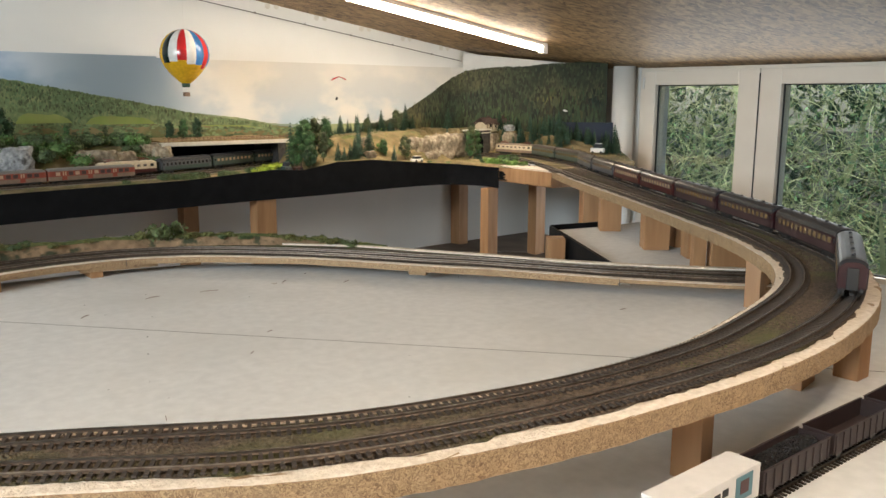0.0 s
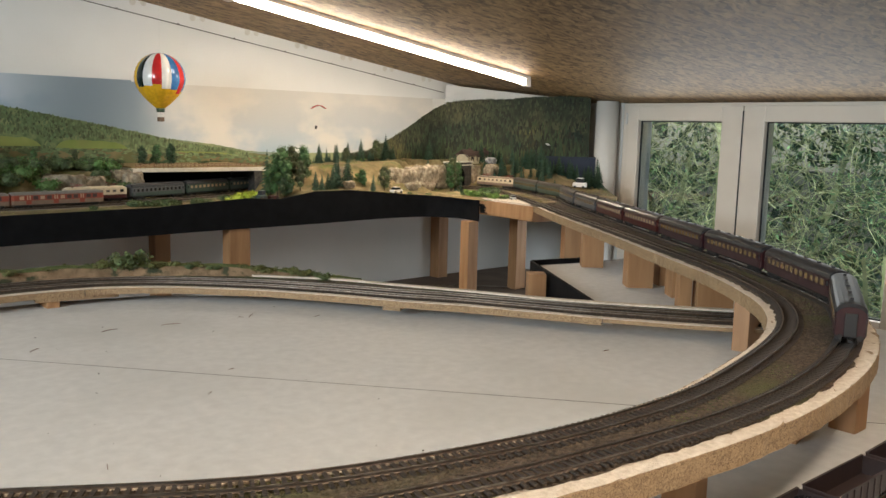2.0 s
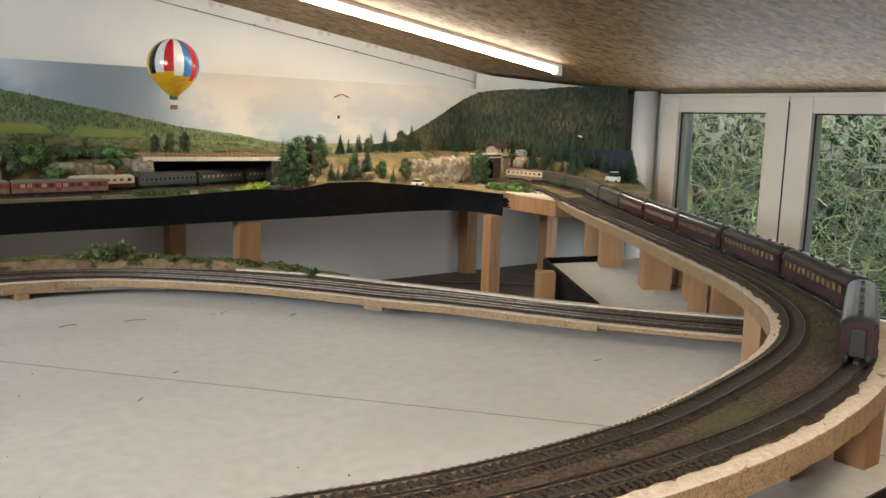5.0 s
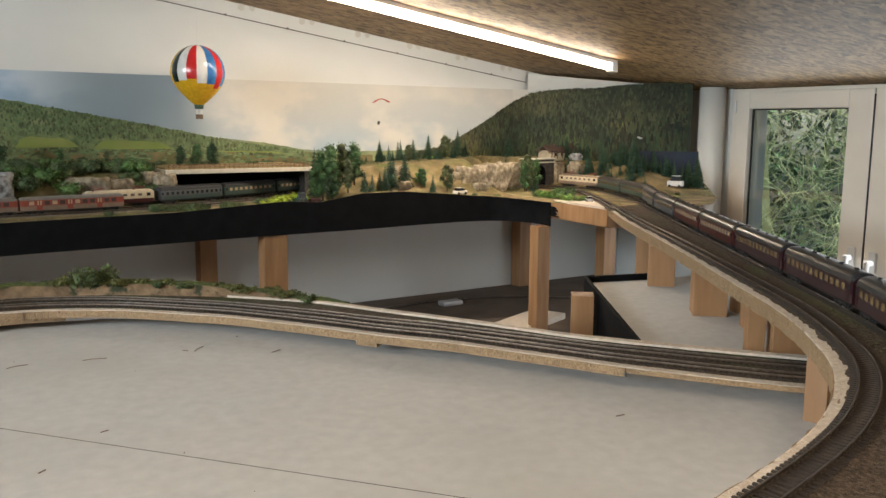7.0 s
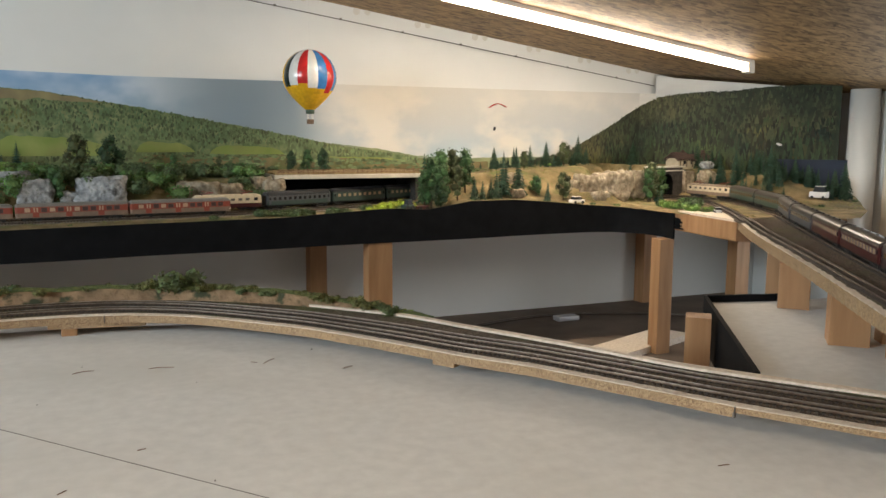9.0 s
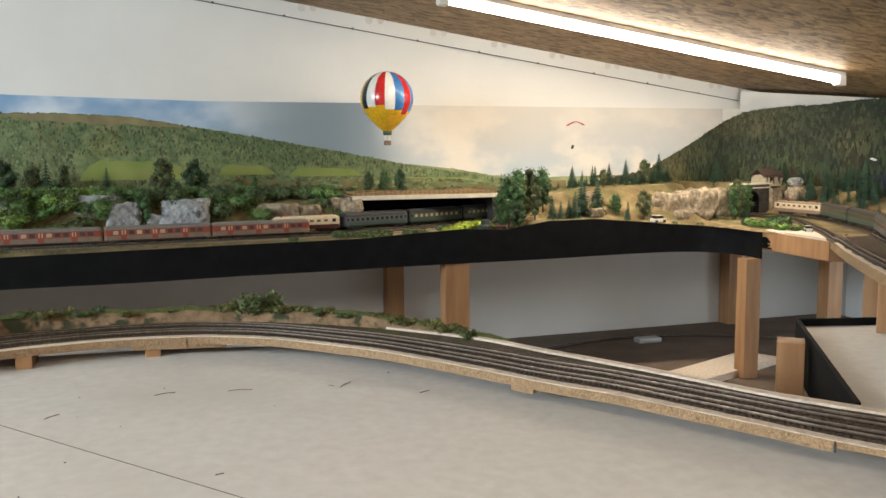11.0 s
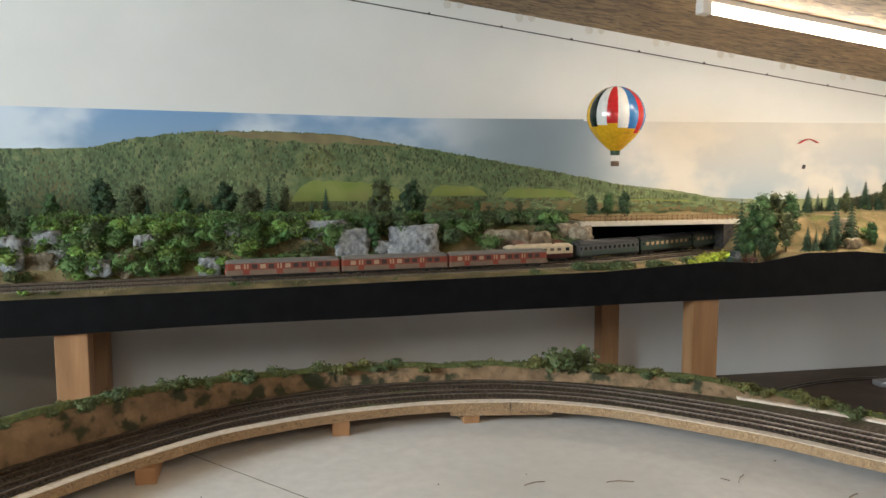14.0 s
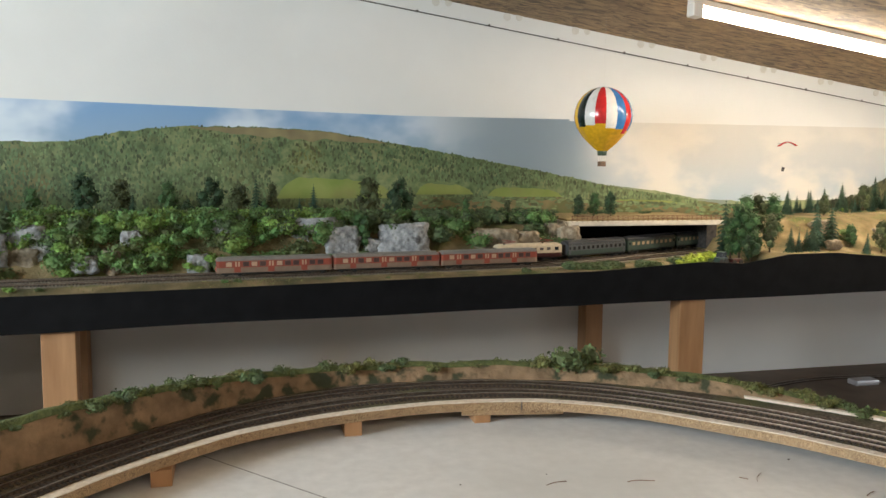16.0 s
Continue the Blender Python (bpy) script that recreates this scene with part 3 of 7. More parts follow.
sheet("heath_print", 0.12, 0.62, lambda u: ridge_at(RIDGE, u) - 0.004 - 0.022 * math.sin((u - 0.12) / 0.5 * math.pi) * (1 + 0.5 * wob(u, 3, 0, 25)), lambda u: ridge_at(RIDGE, u) - 0.002 + 0.004 * wob(u, 0, 0, 30), 0.0047, M_HEATH, backdrop, "brown heath on the summit", 0.006, 0.0008, 5)
FAR = [(1.15, 0.262), (1.3, 0.268), (1.42, 0.254), (1.55, 0.232), (1.7, 0.224), (1.9, 0.226), (2.2, 0.23)]
sheet("far_hill_print", 1.15, 2.2, 0.05, lambda u: ridge_at(FAR, u) + 0.002 * wob(u, 5, 0, 40), 0.0022, M_FARHILL, backdrop, "distant pale meadow hills", 0.008, 0.0006, 4)
for f, u0, u1, zl, zh in ((0, 0.33, 0.64, 0.235, 0.296), (1, 0.70, 0.86, 0.245, 0.278), (2, 0.90, 1.12, 0.238, 0.268), (3, 1.2, 1.5, 0.215, 0.232)):
    sheet("field_print", u0, u1, zl, lambda u: zl + (zh - zl) * max(0.04, (1 - abs((u - u0) / (u1 - u0) * 2 - 1.0) ** 6) * (1 - 0.35 * (u - u0) / (u1 - u0) + 0.12 * wob(u, 2, 0, 40))), 0.0045, M_FIELD, backdrop, "bright green meadow", 0.01)
STUBBLE = [(0.52, 0.200), (0.62, 0.222), (0.75, 0.236), (0.95, 0.238), (1.15, 0.234), (1.35, 0.224), (1.6, 0.214), (1.8, 0.212)]
sheet("stubble_print", 0.52, 1.8, 0.05, lambda u: ridge_at(STUBBLE, u) + 0.004 * wob(u, 7, 0, 22), 0.0052, M_STUBBLE, backdrop, "dry tan meadow", 0.008, 0.0006, 9)
bm = bmesh.new()
rnd = random.Random(19)
for k in range(420):
    u = rnd.uniform(0.56, 1.75)
    z = ridge_at(STUBBLE, u) - 0.002 - 0.03 * rnd.random() ** 2.2
    r = rnd.uniform(0.003, 0.0075)
    bm.faces.new([bm.verts.new(on_back(u + r * 1.7 * math.cos(a) * rnd.uniform(0.7, 1.2), z + r * 0.8 * math.sin(a) * rnd.uniform(0.6, 1.2), 0.006 + 0.0006 * rnd.random())) for a in np.linspace(0, math.tau, 9, endpoint=False)])
tagged(part("hedge_print", bm, M_PRINTTREE, backdrop, "dark hedges across the dry meadow"), kind="stuff")
MOUNT = [(1.95, 0.212), (2.10, 0.240), (2.28, 0.335), (2.40, 0.405), (2.47, 0.436), (2.58, 0.452), (2.72, 0.455), (2.82, 0.466), (2.95, 0.472), (UEND + 0.01, 0.480)]
sheet("mountain_print", 1.95, UEND, 0.05, lambda u: ridge_at(MOUNT, u) + 0.004 * wob(u, 9, 0, 45), 0.0045, M_MOUNT, backdrop, "dark forested mountain", 0.005, 0.002, 6)
# printed conifers on the mountain, far too many to count: hazy and olive high up, dark and larger lower down
rnd = random.Random(8)
for high, mat, count, lab in ((True, M_PRINTFIR_HIGH, 2600, "hazy olive woods high on the mountain"), (False, M_PRINTFIR, 2200, "mass of dark conifers")):
    bm = bmesh.new()
    for k in range(count):
        u = rnd.uniform(1.98, UEND - 0.015)
        top = ridge_at(MOUNT, u)
        f = rnd.random() ** (0.7 if high else 1.5)
        f = 0.34 + 0.66 * f if high else 0.62 * f
        if high and u > 2.75 and rnd.random() < 0.5:
            continue
        z = 0.19 + (top - 0.19) * f
        h = (0.036 - 0.022 * f) * rnd.uniform(0.6, 1.35)
        w = h * (0.30 if high else 0.22)
        lift = 0.0052 + 0.004 * (1 - f) + 0.0008 * rnd.random()
        bm.faces.new([bm.verts.new(on_back(u + du, z + dz, lift)) for du, dz in
                      ((-w, -h * 0.5), (w, -h * 0.5), (w * 0.55, -h * 0.1), (w * 0.7, -h * 0.08), (0, h * 0.5), (-w * 0.7, -h * 0.08), (-w * 0.55, -h * 0.1))])
    tagged(part("conifer_print", bm, mat, backdrop, lab), kind="stuff")
# printed tree tops and hedges on the hill
bm = bmesh.new()
for k in range(11000):
    u = rnd.uniform(-0.9, 1.55)
    top = ridge_at(RIDGE, u)
    z = 0.2 + (top - 0.2) * rnd.random()
    r = rnd.uniform(0.0018, 0.0052) * (1.25 - 1.6 * max(0, z - 0.2))
    if any(u0 - 0.01 < u < u1 + 0.01 and zl < z < zh for u0, u1, zl, zh in ((0.33, 0.64, 0.235, 0.30), (0.7, 0.86, 0.245, 0.28), (0.9, 1.12, 0.238, 0.27), (1.2, 1.5, 0.215, 0.235))) and rnd.random() > 0.06 * (z < 0.25) or z + r > top + 0.003:
        continue
    lift = 0.0034 + 0.0010 * rnd.random()
    c = [bm.verts.new(on_back(u + r * 0.75 * math.cos(a) * rnd.uniform(0.7, 1.2), z + r * 1.25 * math.sin(a) * rnd.uniform(0.7, 1.2), lift)) for a in np.linspace(0, math.tau, 7, endpoint=False)]
    bm.faces.new(c)
tagged(part("treetop_print", bm, M_PRINTTREE, backdrop, "mass of round tree tops"), kind="stuff")
part("blue_board", boxed(0, 0.24, -0.002, 0, 0.06, 0.225, Matrix.Translation((2.715, 2.345, 0)) @ pose(0, 0, 0, 0, 0, -49)), M_BLUE, backdrop, "dark blue painted board")
# rounded white casing between the print and the window
bm = bmesh.new()
lathe(bm, [(0.046, -0.35), (0.046, ceiling_z(2.92) - 0.002)], 28, Matrix.Translation((2.918, 2.15, 0)))
tagged(part("corner_casing", bm, M_WALL, None, "", True), "rounded white casing beside the window", "trim", kind="structure")

# ---- the window and the garden behind it ----
def casement_window(name, y0, y1, y_mid, z0, z1):
    ob = tagged(thing(name), "wide white plastic window with two casements", "window", kind="structure")
    fw, d0, d1 = 0.045, WIN_X - 0.012, WIN_X + 0.055
    bm = bmesh.new()
    for a, b, c, d in ((y0, y0 + fw, z0, z1), (y1 - fw, y1, z0, z1), (y0 + fw, y1 - fw, z0, z0 + fw), (y0 + fw, y1 - fw, z1 - fw, z1)):
        box(bm, d0, d1, a, b, c, d, bevel=0.003)
    part("window_frame", bm, M_PVC, ob)
    for k, (a, b) in enumerate(((y0 + 0.03, y_mid - 0.002), (y_mid + 0.002, y1 - 0.03))):
        c, d, s = z0 + 0.03, z1 - 0.012, 0.058
        bm = bmesh.new()
        sa, sb = (0.058, 0.083) if k == 0 else (0.083, 0.054)
        a, b = a + sa - s, b - sb + s
        for p, q, r, t in ((a - sa + s, a + s, c, d), (b - s, b + sb - s, c, d), (a + s, b - s, c, c + s), (a + s, b - s, d - s, d)):
            box(bm, d0 - 0.014, d0 - 0.001, p, q, r, t, bevel=0.003)
            box(bm, d0, d1 - 0.012, p, q, r, t)
        sash = part("casement", bm, M_PVC, ob)
        bm = bmesh.new()
        for p, q, r, t in ((a + s, a + s + 0.004, c + s, d - s), (b - s - 0.004, b - s, c + s, d - s), (a + s, b - s, d - s - 0.004, d - s), (a + s, b - s, c + s, c + s + 0.004)):
            box(bm, d0 + 0.006, d0 + 0.0118, p, q, r, t)
        part("gasket", bm, M_GASKET, sash, "black rubber gasket")
        pane = part("pane", boxed(d0 + 0.012, d0 + 0.018, a + s, b - s, c + s, d - s), M_GLASS, sash)
        pane.visible_shadow = False
        hy, hz = (y_mid - 0.035, -0.10) if k == 0 else (y_mid + 0.035, -0.09)
        bm = bmesh.new()
        box(bm, d0 - 0.024, d0 - 0.0141, hy - 0.013, hy + 0.013, hz - 0.03, hz + 0.035, bevel=0.003)
        lathe(bm, [(0.009, 0), (0.009, 0.03)], 12, Matrix.Translation((d0 - 0.02, hy, hz)) @ pose(0, 0, 0, 0, -90, 0))
        box(bm, d0 - 0.058, d0 - 0.042, hy - 0.008, hy + 0.008, hz - 0.105, hz + 0.01, bevel=0.004)
        part("handle", bm, M_HANDLE, sash, "white lever handle")
    bm = bmesh.new()
    box(bm, d0 - 0.016, d0 - 0.0005, y_mid - 0.0015, y_mid + 0.0015, z0 + 0.03, z1 - 0.03)
    part("gap", bm, M_GASKET, ob)
    part("hinge", boxed(d0 - 0.02, d0 - 0.0125, y1 - 0.032, y1 - 0.024, z1 - 0.085, z1 - 0.04, bevel=0.002), M_HANDLE, ob)
    return ob


casement_window("window_1", 0.935, 2.10, 1.56, -0.355, 0.448)
part("window_sill", boxed(2.86, 2.962, 0.9, 2.10, -0.38, -0.356, bevel=0.004), M_PVC)
tagged(bpy.data.objects["window_sill"], "white plastic window sill", "sill", kind="structure")
for name, m0 in (("window_2", ("x", -2.40, -0.15, 1.35, 0.5, 1.14)), ("window_3", ("y", -1.69, 0.0, 1.2, 0.42, 0.62))):
    ax, at, lo, hi, z0, z1 = m0
    ob = tagged(thing(name), "white framed window letting in daylight", "window", kind="structure")
    bm = bmesh.new()
    for p, q, r, t in ((lo, lo + 0.06, z0, z1), (hi - 0.06, hi, z0, z1), (lo + 0.06, hi - 0.06, z0, z0 + 0.06), (lo + 0.06, hi - 0.06, z1 - 0.06, z1)):
        if ax == "x":
            box(bm, at, at + 0.05, p, q, r, t)
        else:
            box(bm, p, q, at, at + 0.05, r, t)
    part("window_frame", bm, M_PVC, ob)

# the garden
tagged(part("ground", boxed(3.2, 40, -30, 30, -1.3, -1.2), M_SOIL), "dark garden soil outside the window", "ground", kind="structure")


def twig(bm, rnd, p, d, length, r, bend=0.5):
    n = 6
    rings = []
    for i in range(n + 1):
        d = (d + Vector((rnd.uniform(-1, 1), rnd.uniform(-1, 1), rnd.uniform(-1, 1))) * bend / n * 2).normalized()
        p = p + d * length / n
        side = d.orthogonal().normalized()
        up = d.cross(side)
        rr = r * (1 - 0.75 * i / n)
        rings.append([bm.verts.new(p + (side * math.cos(a) + up * math.sin(a)) * rr) for a in (0, 2.1, 4.2)])
    for a, b in zip(rings, rings[1:]):
        for i in range(3):
            bm.faces.new((a[i], a[(i + 1) % 3], b[(i + 1) % 3], b[i]))
    return p


def leaf(bm, rnd, p, size, aspect=0.5, up=0.0):
    n = Vector((rnd.uniform(-1, 1), rnd.uniform(-1, 1), rnd.uniform(-1, 1) + up)).normalized()
    a = n.orthogonal().normalized()
    q = Matrix.Rotation(rnd.uniform(0, 6.3), 3, n)
    a = q @ a
    b = n.cross(a) * aspect
    bm.faces.new([bm.verts.new(p + v * size) for v in (-a, -b * 0.9 + a * 0.1 + n * 0.1, a, b * 0.9 + a * 0.1 + n * 0.1)])


def garden_bush(label, seed, c, ext, twigs, leaves, twig_mat, leaf_mat, twig_r=0.004, leaf_size=0.018, tl=0.35, aspect=0.35):
    rnd = random.Random(seed)
    ob = thing("garden_bush", label, "bush", at=(0, 0, 0))
    bm = bmesh.new()
    for k in range(5):
        twig(bm, rnd, Vector((c[0] + rnd.uniform(-0.2, 0.2), c[1] + rnd.uniform(-1, 1) * ext[1] * 0.6, -1.2)), Vector((0, rnd.uniform(-0.3, 0.3), 1)), c[2] + ext[2] + 1.2, 0.03, 0.25)
    for k in range(twigs):
        p = Vector((c[0] + rnd.gauss(0, 0.5) * ext[0], c[1] + rnd.uniform(-1, 1) * ext[1], c[2] + rnd.uniform(-1, 1) * ext[2]))
        twig(bm, rnd, p, Vector((rnd.uniform(-0.6, 0.3), rnd.uniform(-1, 1), rnd.uniform(-0.7, 0.9))), tl * rnd.uniform(0.5, 1.4), twig_r * rnd.uniform(0.5, 1.2), 1.1)
    part("branches", bm, twig_mat, ob)
    vs, fs = [], []
    bm = bmesh.new()
    for k in range(leaves):
        p = Vector((c[0] + 0.06 + rnd.gauss(0, 0.5) * ext[0], c[1] + rnd.uniform(-1, 1) * ext[1], c[2] + rnd.uniform(-1, 1) * ext[2]))
        if wob(p.y, p.z, p.x, 4.5) < -0.22:
            continue
        leaf(bm, rnd, p, leaf_size * rnd.uniform(0.5, 1.4), aspect)
    part("leaves", bm, leaf_mat, ob)
    return ob


garden_bush("tangled pale green bush with thin mossy twigs", 3, (4.05, 2.55, -0.25), (0.45, 1.15, 1.15), 5200, 15000, M_TWIG, M_LEAF_A, 0.0027, 0.0125, 0.26, 0.4)
garden_bush("dark green conifer hedge with drooping sprays", 5, (4.1, 0.95, -0.35), (0.4, 0.75, 1.2), 500, 20000, M_TWIG, M_LEAF_B, 0.002, 0.016, 0.25, 0.3)
garden_bush("bright young fern-like shrub below the window", 7, (3.42, 0.92, -0.50), (0.10, 0.28, 0.26), 50, 1100, M_TWIG, M_LEAF_C, 0.003, 0.035, 0.3, 0.16)
garden_bush("mass of hedge behind the bushes, its shade painted into dark leaves", 9, (5.6, 2.2, -0.2), (0.5, 3.0, 1.5), 100, 15000, M_TWIG, M_LEAF_D, 0.006, 0.05, 0.6, 0.5)

# ---- table, boards and posts ----
def plate(outline, z0, z1):
    bm = bmesh.new()
    f = bm.faces.new([bm.verts.new((x, y, z1)) for x, y in outline])
    r = bmesh.ops.extrude_face_region(bm, geom=[f])
    bmesh.ops.translate(bm, vec=(0, 0, z0 - z1), verts=[v for v in r["geom"] if isinstance(v, bmesh.types.BMVert)])
    bmesh.ops.recalc_face_normals(bm, faces=bm.faces[:])
    return bm


def cut(bm, co, no):
    g = bm.verts[:] + bm.edges[:] + bm.faces[:]
    r = bmesh.ops.bisect_plane(bm, geom=g, plane_co=co, plane_no=no, clear_outer=True)
    bmesh.ops.holes_fill(bm, edges=[e for e in r["geom_cut"] if isinstance(e, bmesh.types.BMEdge)])
    return bm


TABLE = [(-1.4, -0.95), (1.6, -0.95), (1.6, 0.56), (1.66, 0.72), (1.95, 1.16), (1.96, 1.27), (1.74, 1.287), (1.60, 1.325), (1.322, 0.905), (1.24, 0.81), (1.13, 0.97), (1.05, 1.12), (0.95, 1.28), (0.84, 1.39),
         (0.71, 1.48), (0.55, 1.52), (0.35, 1.53), (0.22, 1.51), (0.1, 1.43), (-0.03, 1.30), (-0.2, 1.08), (-0.5, 0.75), (-1.4, 0.7)]
SEAM, SEAM_N = Vector((0.385, 1.173, 0)), Vector((0.77, 0.637, 0)).normalized()
table = tagged(thing("baseboard_table"), "large grey-green hardboard table top inside the track loop", "table top", kind="structure")
part("sheet", cut(plate(TABLE, -0.018, 0.0), SEAM - SEAM_N * 0.0002, SEAM_N), M_TABLE, table)
part("sheet", cut(plate(TABLE, -0.018, 0.0), SEAM + SEAM_N * 0.0002, -SEAM_N), M_TABLE, table)
part("seam", boxed(-0.35, 1.85, -0.00035, 0.00035, -0.0175, 0.0003, Matrix.Translation(SEAM) @ pose(0, 0, 0, 0, 0, math.degrees(math.atan2(-SEAM_N.x, SEAM_N.y)))), M_NAIL, table, "dark joint between the boards")
part("under_frame", boxed(-1.3, 1.2, -0.85, 0.7, -0.08, -0.0185), M_SLEEPER, table)
for x, y in ((-1.2, -0.8), (1.1, -0.8), (-1.2, 0.6), (1.1, 0.62), (1.5, -0.8), (1.8, 1.1)):
    part("leg", boxed(x - 0.03, x + 0.03, y - 0.03, y + 0.03, -1.1, -0.0185), M_PINE, table)
# litter on the table: shavings, wire ends and scratches
rnd = random.Random(4)
for k in range(30):
    x, y = rnd.uniform(0.15, 1.15), rnd.uniform(0.5, 1.35)
    r = rnd.uniform(0.0006, 0.0015)
    bm = bmesh.new()
    lathe(bm, [(r, 0), (r * 0.8, r * 0.5), (r * 0.3, r * 0.8)], 6, Matrix.Translation((x, y, 0.0)) @ pose(0, 0, 0, 0, 0, rnd.uniform(0, 90)) @ Matrix.Diagonal((1, rnd.uniform(0.4, 1), 1, 1)))
    tagged(part("crumb", bm, M_NAIL), "tiny dark crumb lying on the table", "crumb", "crumbs on the table")
for x, y, a, l in ((1.088, 0.712, -20, 0.012), (0.533, 0.871, 30, 0.008), (0.30, 0.50, 10, 0.018), (0.36, 0.72, 70, 0.01), (0.77, 1.21, 50, 0.028), (0.757, 1.225, -60, 0.012),
                   (0.54, 1.25, 15, 0.026), (0.63, 1.24, -5, 0.03), (0.86, 1.15, 20, 0.016), (0.42, 1.19, 40, 0.02), (0.60, 0.95, 0, 0.008)):
    bm = bmesh.new()
    sweep(bm, [Vector((x, y, 0.0008)) + Vector((math.cos(radians(a)) * s, math.sin(radians(a)) * s + 0.002 * math.sin(s * 150), 0.0004 * math.sin(s * 90))) for s in np.linspace(0, l, 6)],
          [(-0.0003, -0.0006), (0.0003, -0.0006), (0.0002, 0.0001), (-0.0002, 0.0001)])
    tagged(part("wood_shaving", bm, M_RUST), "thin brown wood shaving lying on the table", "shaving", "shavings on the table")

INNER = spline([(-0.35, 0.62), (-0.16, 0.64), (0.0, 0.60), (0.17, 0.52), (0.335, 0.42), (0.47, 0.375), (0.57, 0.357), (0.69, 0.353), (0.80, 0.368), (0.94, 0.40),
                (1.04, 0.437), (1.13, 0.49), (1.2, 0.552), (1.3, 0.666), (1.43, 0.854), (1.61, 1.12), (1.83, 1.46), (2.0, 1.70)], 0.012)
OUTER = spline([(-0.37, 0.47), (-0.18, 0.51), (-0.02, 0.50), (0.14, 0.425), (0.30, 0.325), (0.46, 0.279), (0.58, 0.262), (0.70, 0.253), (0.82, 0.258), (0.95, 0.28),
                (1.07, 0.318), (1.16, 0.365), (1.24, 0.415), (1.35, 0.54), (1.45, 0.675), (1.60, 0.89), (1.78, 1.15), (2.0, 1.46), (2.2, 1.74)], 0.012)
N = 300
INNER, OUTER = resample_n(INNER, N), resample_n(OUTER, N)


def ballasted(bm, a, b, z, h, seed, step=4):
    """A raised bed with a ragged edge between two curves."""
    rnd = random.Random(seed)
    rows = []
    for p, q in zip(a, b):
        n = (q - p).normalized()
        w = (q - p).length
        j0, j1 = rnd.uniform(-0.0022, 0.0022), rnd.uniform(-0.0022, 0.0022)
        row = [(j0, 0.0)]
        for k in range(1, 13):
            row.append((0.002 + (w - 0.004) * k / 13, h + 0.0009 * wob(p.x + k * 0.37, p.y, 0, 160)))
        row.append((w + j1, 0.0))
        rows.append([bm.verts.new((p.x + n.x * s, p.y + n.y * s, z + hh)) for s, hh in row])
    for r, q in zip(rows, rows[1:]):
        for i in range(len(r) - 1):
            bm.faces.new((r[i], q[i], q[i + 1], r[i + 1]))


def lay_track(name, curve, z, label, parent=None, pieces=True, sleeper_step=0.0066, gauge=0.0165, dark=False):
    """A run of model track: two rails with bright heads, and sleepers."""
    ob = tagged(thing(name), label, "track", kind="structure")
    c = [Vector((p.x, p.y, z)) for p in curve]
    for s in (-1, 1):
        bm = bmesh.new()
        line = offset(c, s * gauge / 2)
        sweep(bm, line, [(-0.0011, 0), (0.0011, 0), (0.0004, 0.0006), (0.0004, 0.0020), (-0.0004, 0.0020), (-0.0004, 0.0006)])
        sweep(bm, line, [(-0.0006, 0.0020), (0.0006, 0.0020), (0.0006, 0.0028), (-0.0006, 0.0028)], 1)
        part("rail", bm, [M_RAIL, M_RAIL if dark else M_RAILTOP], ob)
    me = bpy.data.meshes.new("sleeper")
    bm = bmesh.new()
    box(bm, -0.0014, 0.0014, -0.0150, 0.0150, -0.0012, 0.0002)
    for y in (-gauge / 2, gauge / 2):
        box(bm, -0.0011, 0.0011, y - 0.0018, y + 0.0018, 0.0002, 0.0009)
    bm.to_mesh(me)
    bm.free()
    me.materials.append(M_SLEEPER)
    total = sum((b - a).length for a, b in zip(c, c[1:]))
    rest = bmesh.new()
    n = int(total / sleeper_step)
    for k in range(n):
        p, d = at_length(c, (k + 0.5) * sleeper_step)
        m = Matrix.Translation(p) @ pose(0, 0, 0, 0, 0, math.degrees(math.atan2(d.y, d.x)) + 0.8 * wob(k, 3.3))
        if pieces and k < 300:
            shared("sleeper", me, ob, m)
        else:
            vs = box(rest, -0.0014, 0.0014, -0.0150, 0.0150, -0.0012, 0.0002)
            for v in vs:
                v.co = m @ v.co
    if len(rest.verts):
        tagged(part("sleepers", rest, M_SLEEPER, ob), kind="stuff")
    else:
        rest.free()
    return ob


viaduct = tagged(thing("viaduct"), "curved raised track board of bare chipboard on wooden legs", "board", kind="structure")
bm = bmesh.new()
slab(bm, INNER, OUTER, 0.080, 0.0995, 0.0012, 3)
part("board", bm, M_CHIP, viaduct)
# bare sawn strips along both edges, fuzzy with chips
for nm, e, s in (("inner_edge", INNER, 1), ("outer_edge", OUTER, -1)):
    bm = bmesh.new()
    a, b = offset(e, s * 0.0003), offset(e, s * 0.030)
    rnd = random.Random(31 + s)
    rows = []
    for p, q in zip(a, b):
        n = (q - p)
        rows.append([bm.verts.new((p.x + n.x * f, p.y + n.y * f, 0.1 + (0.0006 * rnd.uniform(-1, 1) if 0 < f < 1 else -0.0006))) for f in (0, 0.05, 0.2, 0.4, 0.6, 0.8, 1)])
    for r, q in zip(rows, rows[1:]):
        for i in range(6):
            bm.faces.new((r[i], q[i], q[i + 1], r[i + 1]) if s > 0 else (r[i], r[i + 1], q[i + 1], q[i]))
    part(nm, bm, M_CHIPTOP, viaduct, "pale bare chipboard edge")
WIDE = [(b - a).length for a, b in zip(INNER, OUTER)]
BED_IN = [p + (q - p).normalized() * (0.0125 + 0.005 * wob(p.x, p.y, 0, 22)) for p, q in zip(INNER, OUTER)]
BED_OUT = [q + (p - q).normalized() * (0.019 + 0.006 * wob(p.x, p.y, 3, 18)) for p, q in zip(INNER, OUTER)]
bm = bmesh.new()
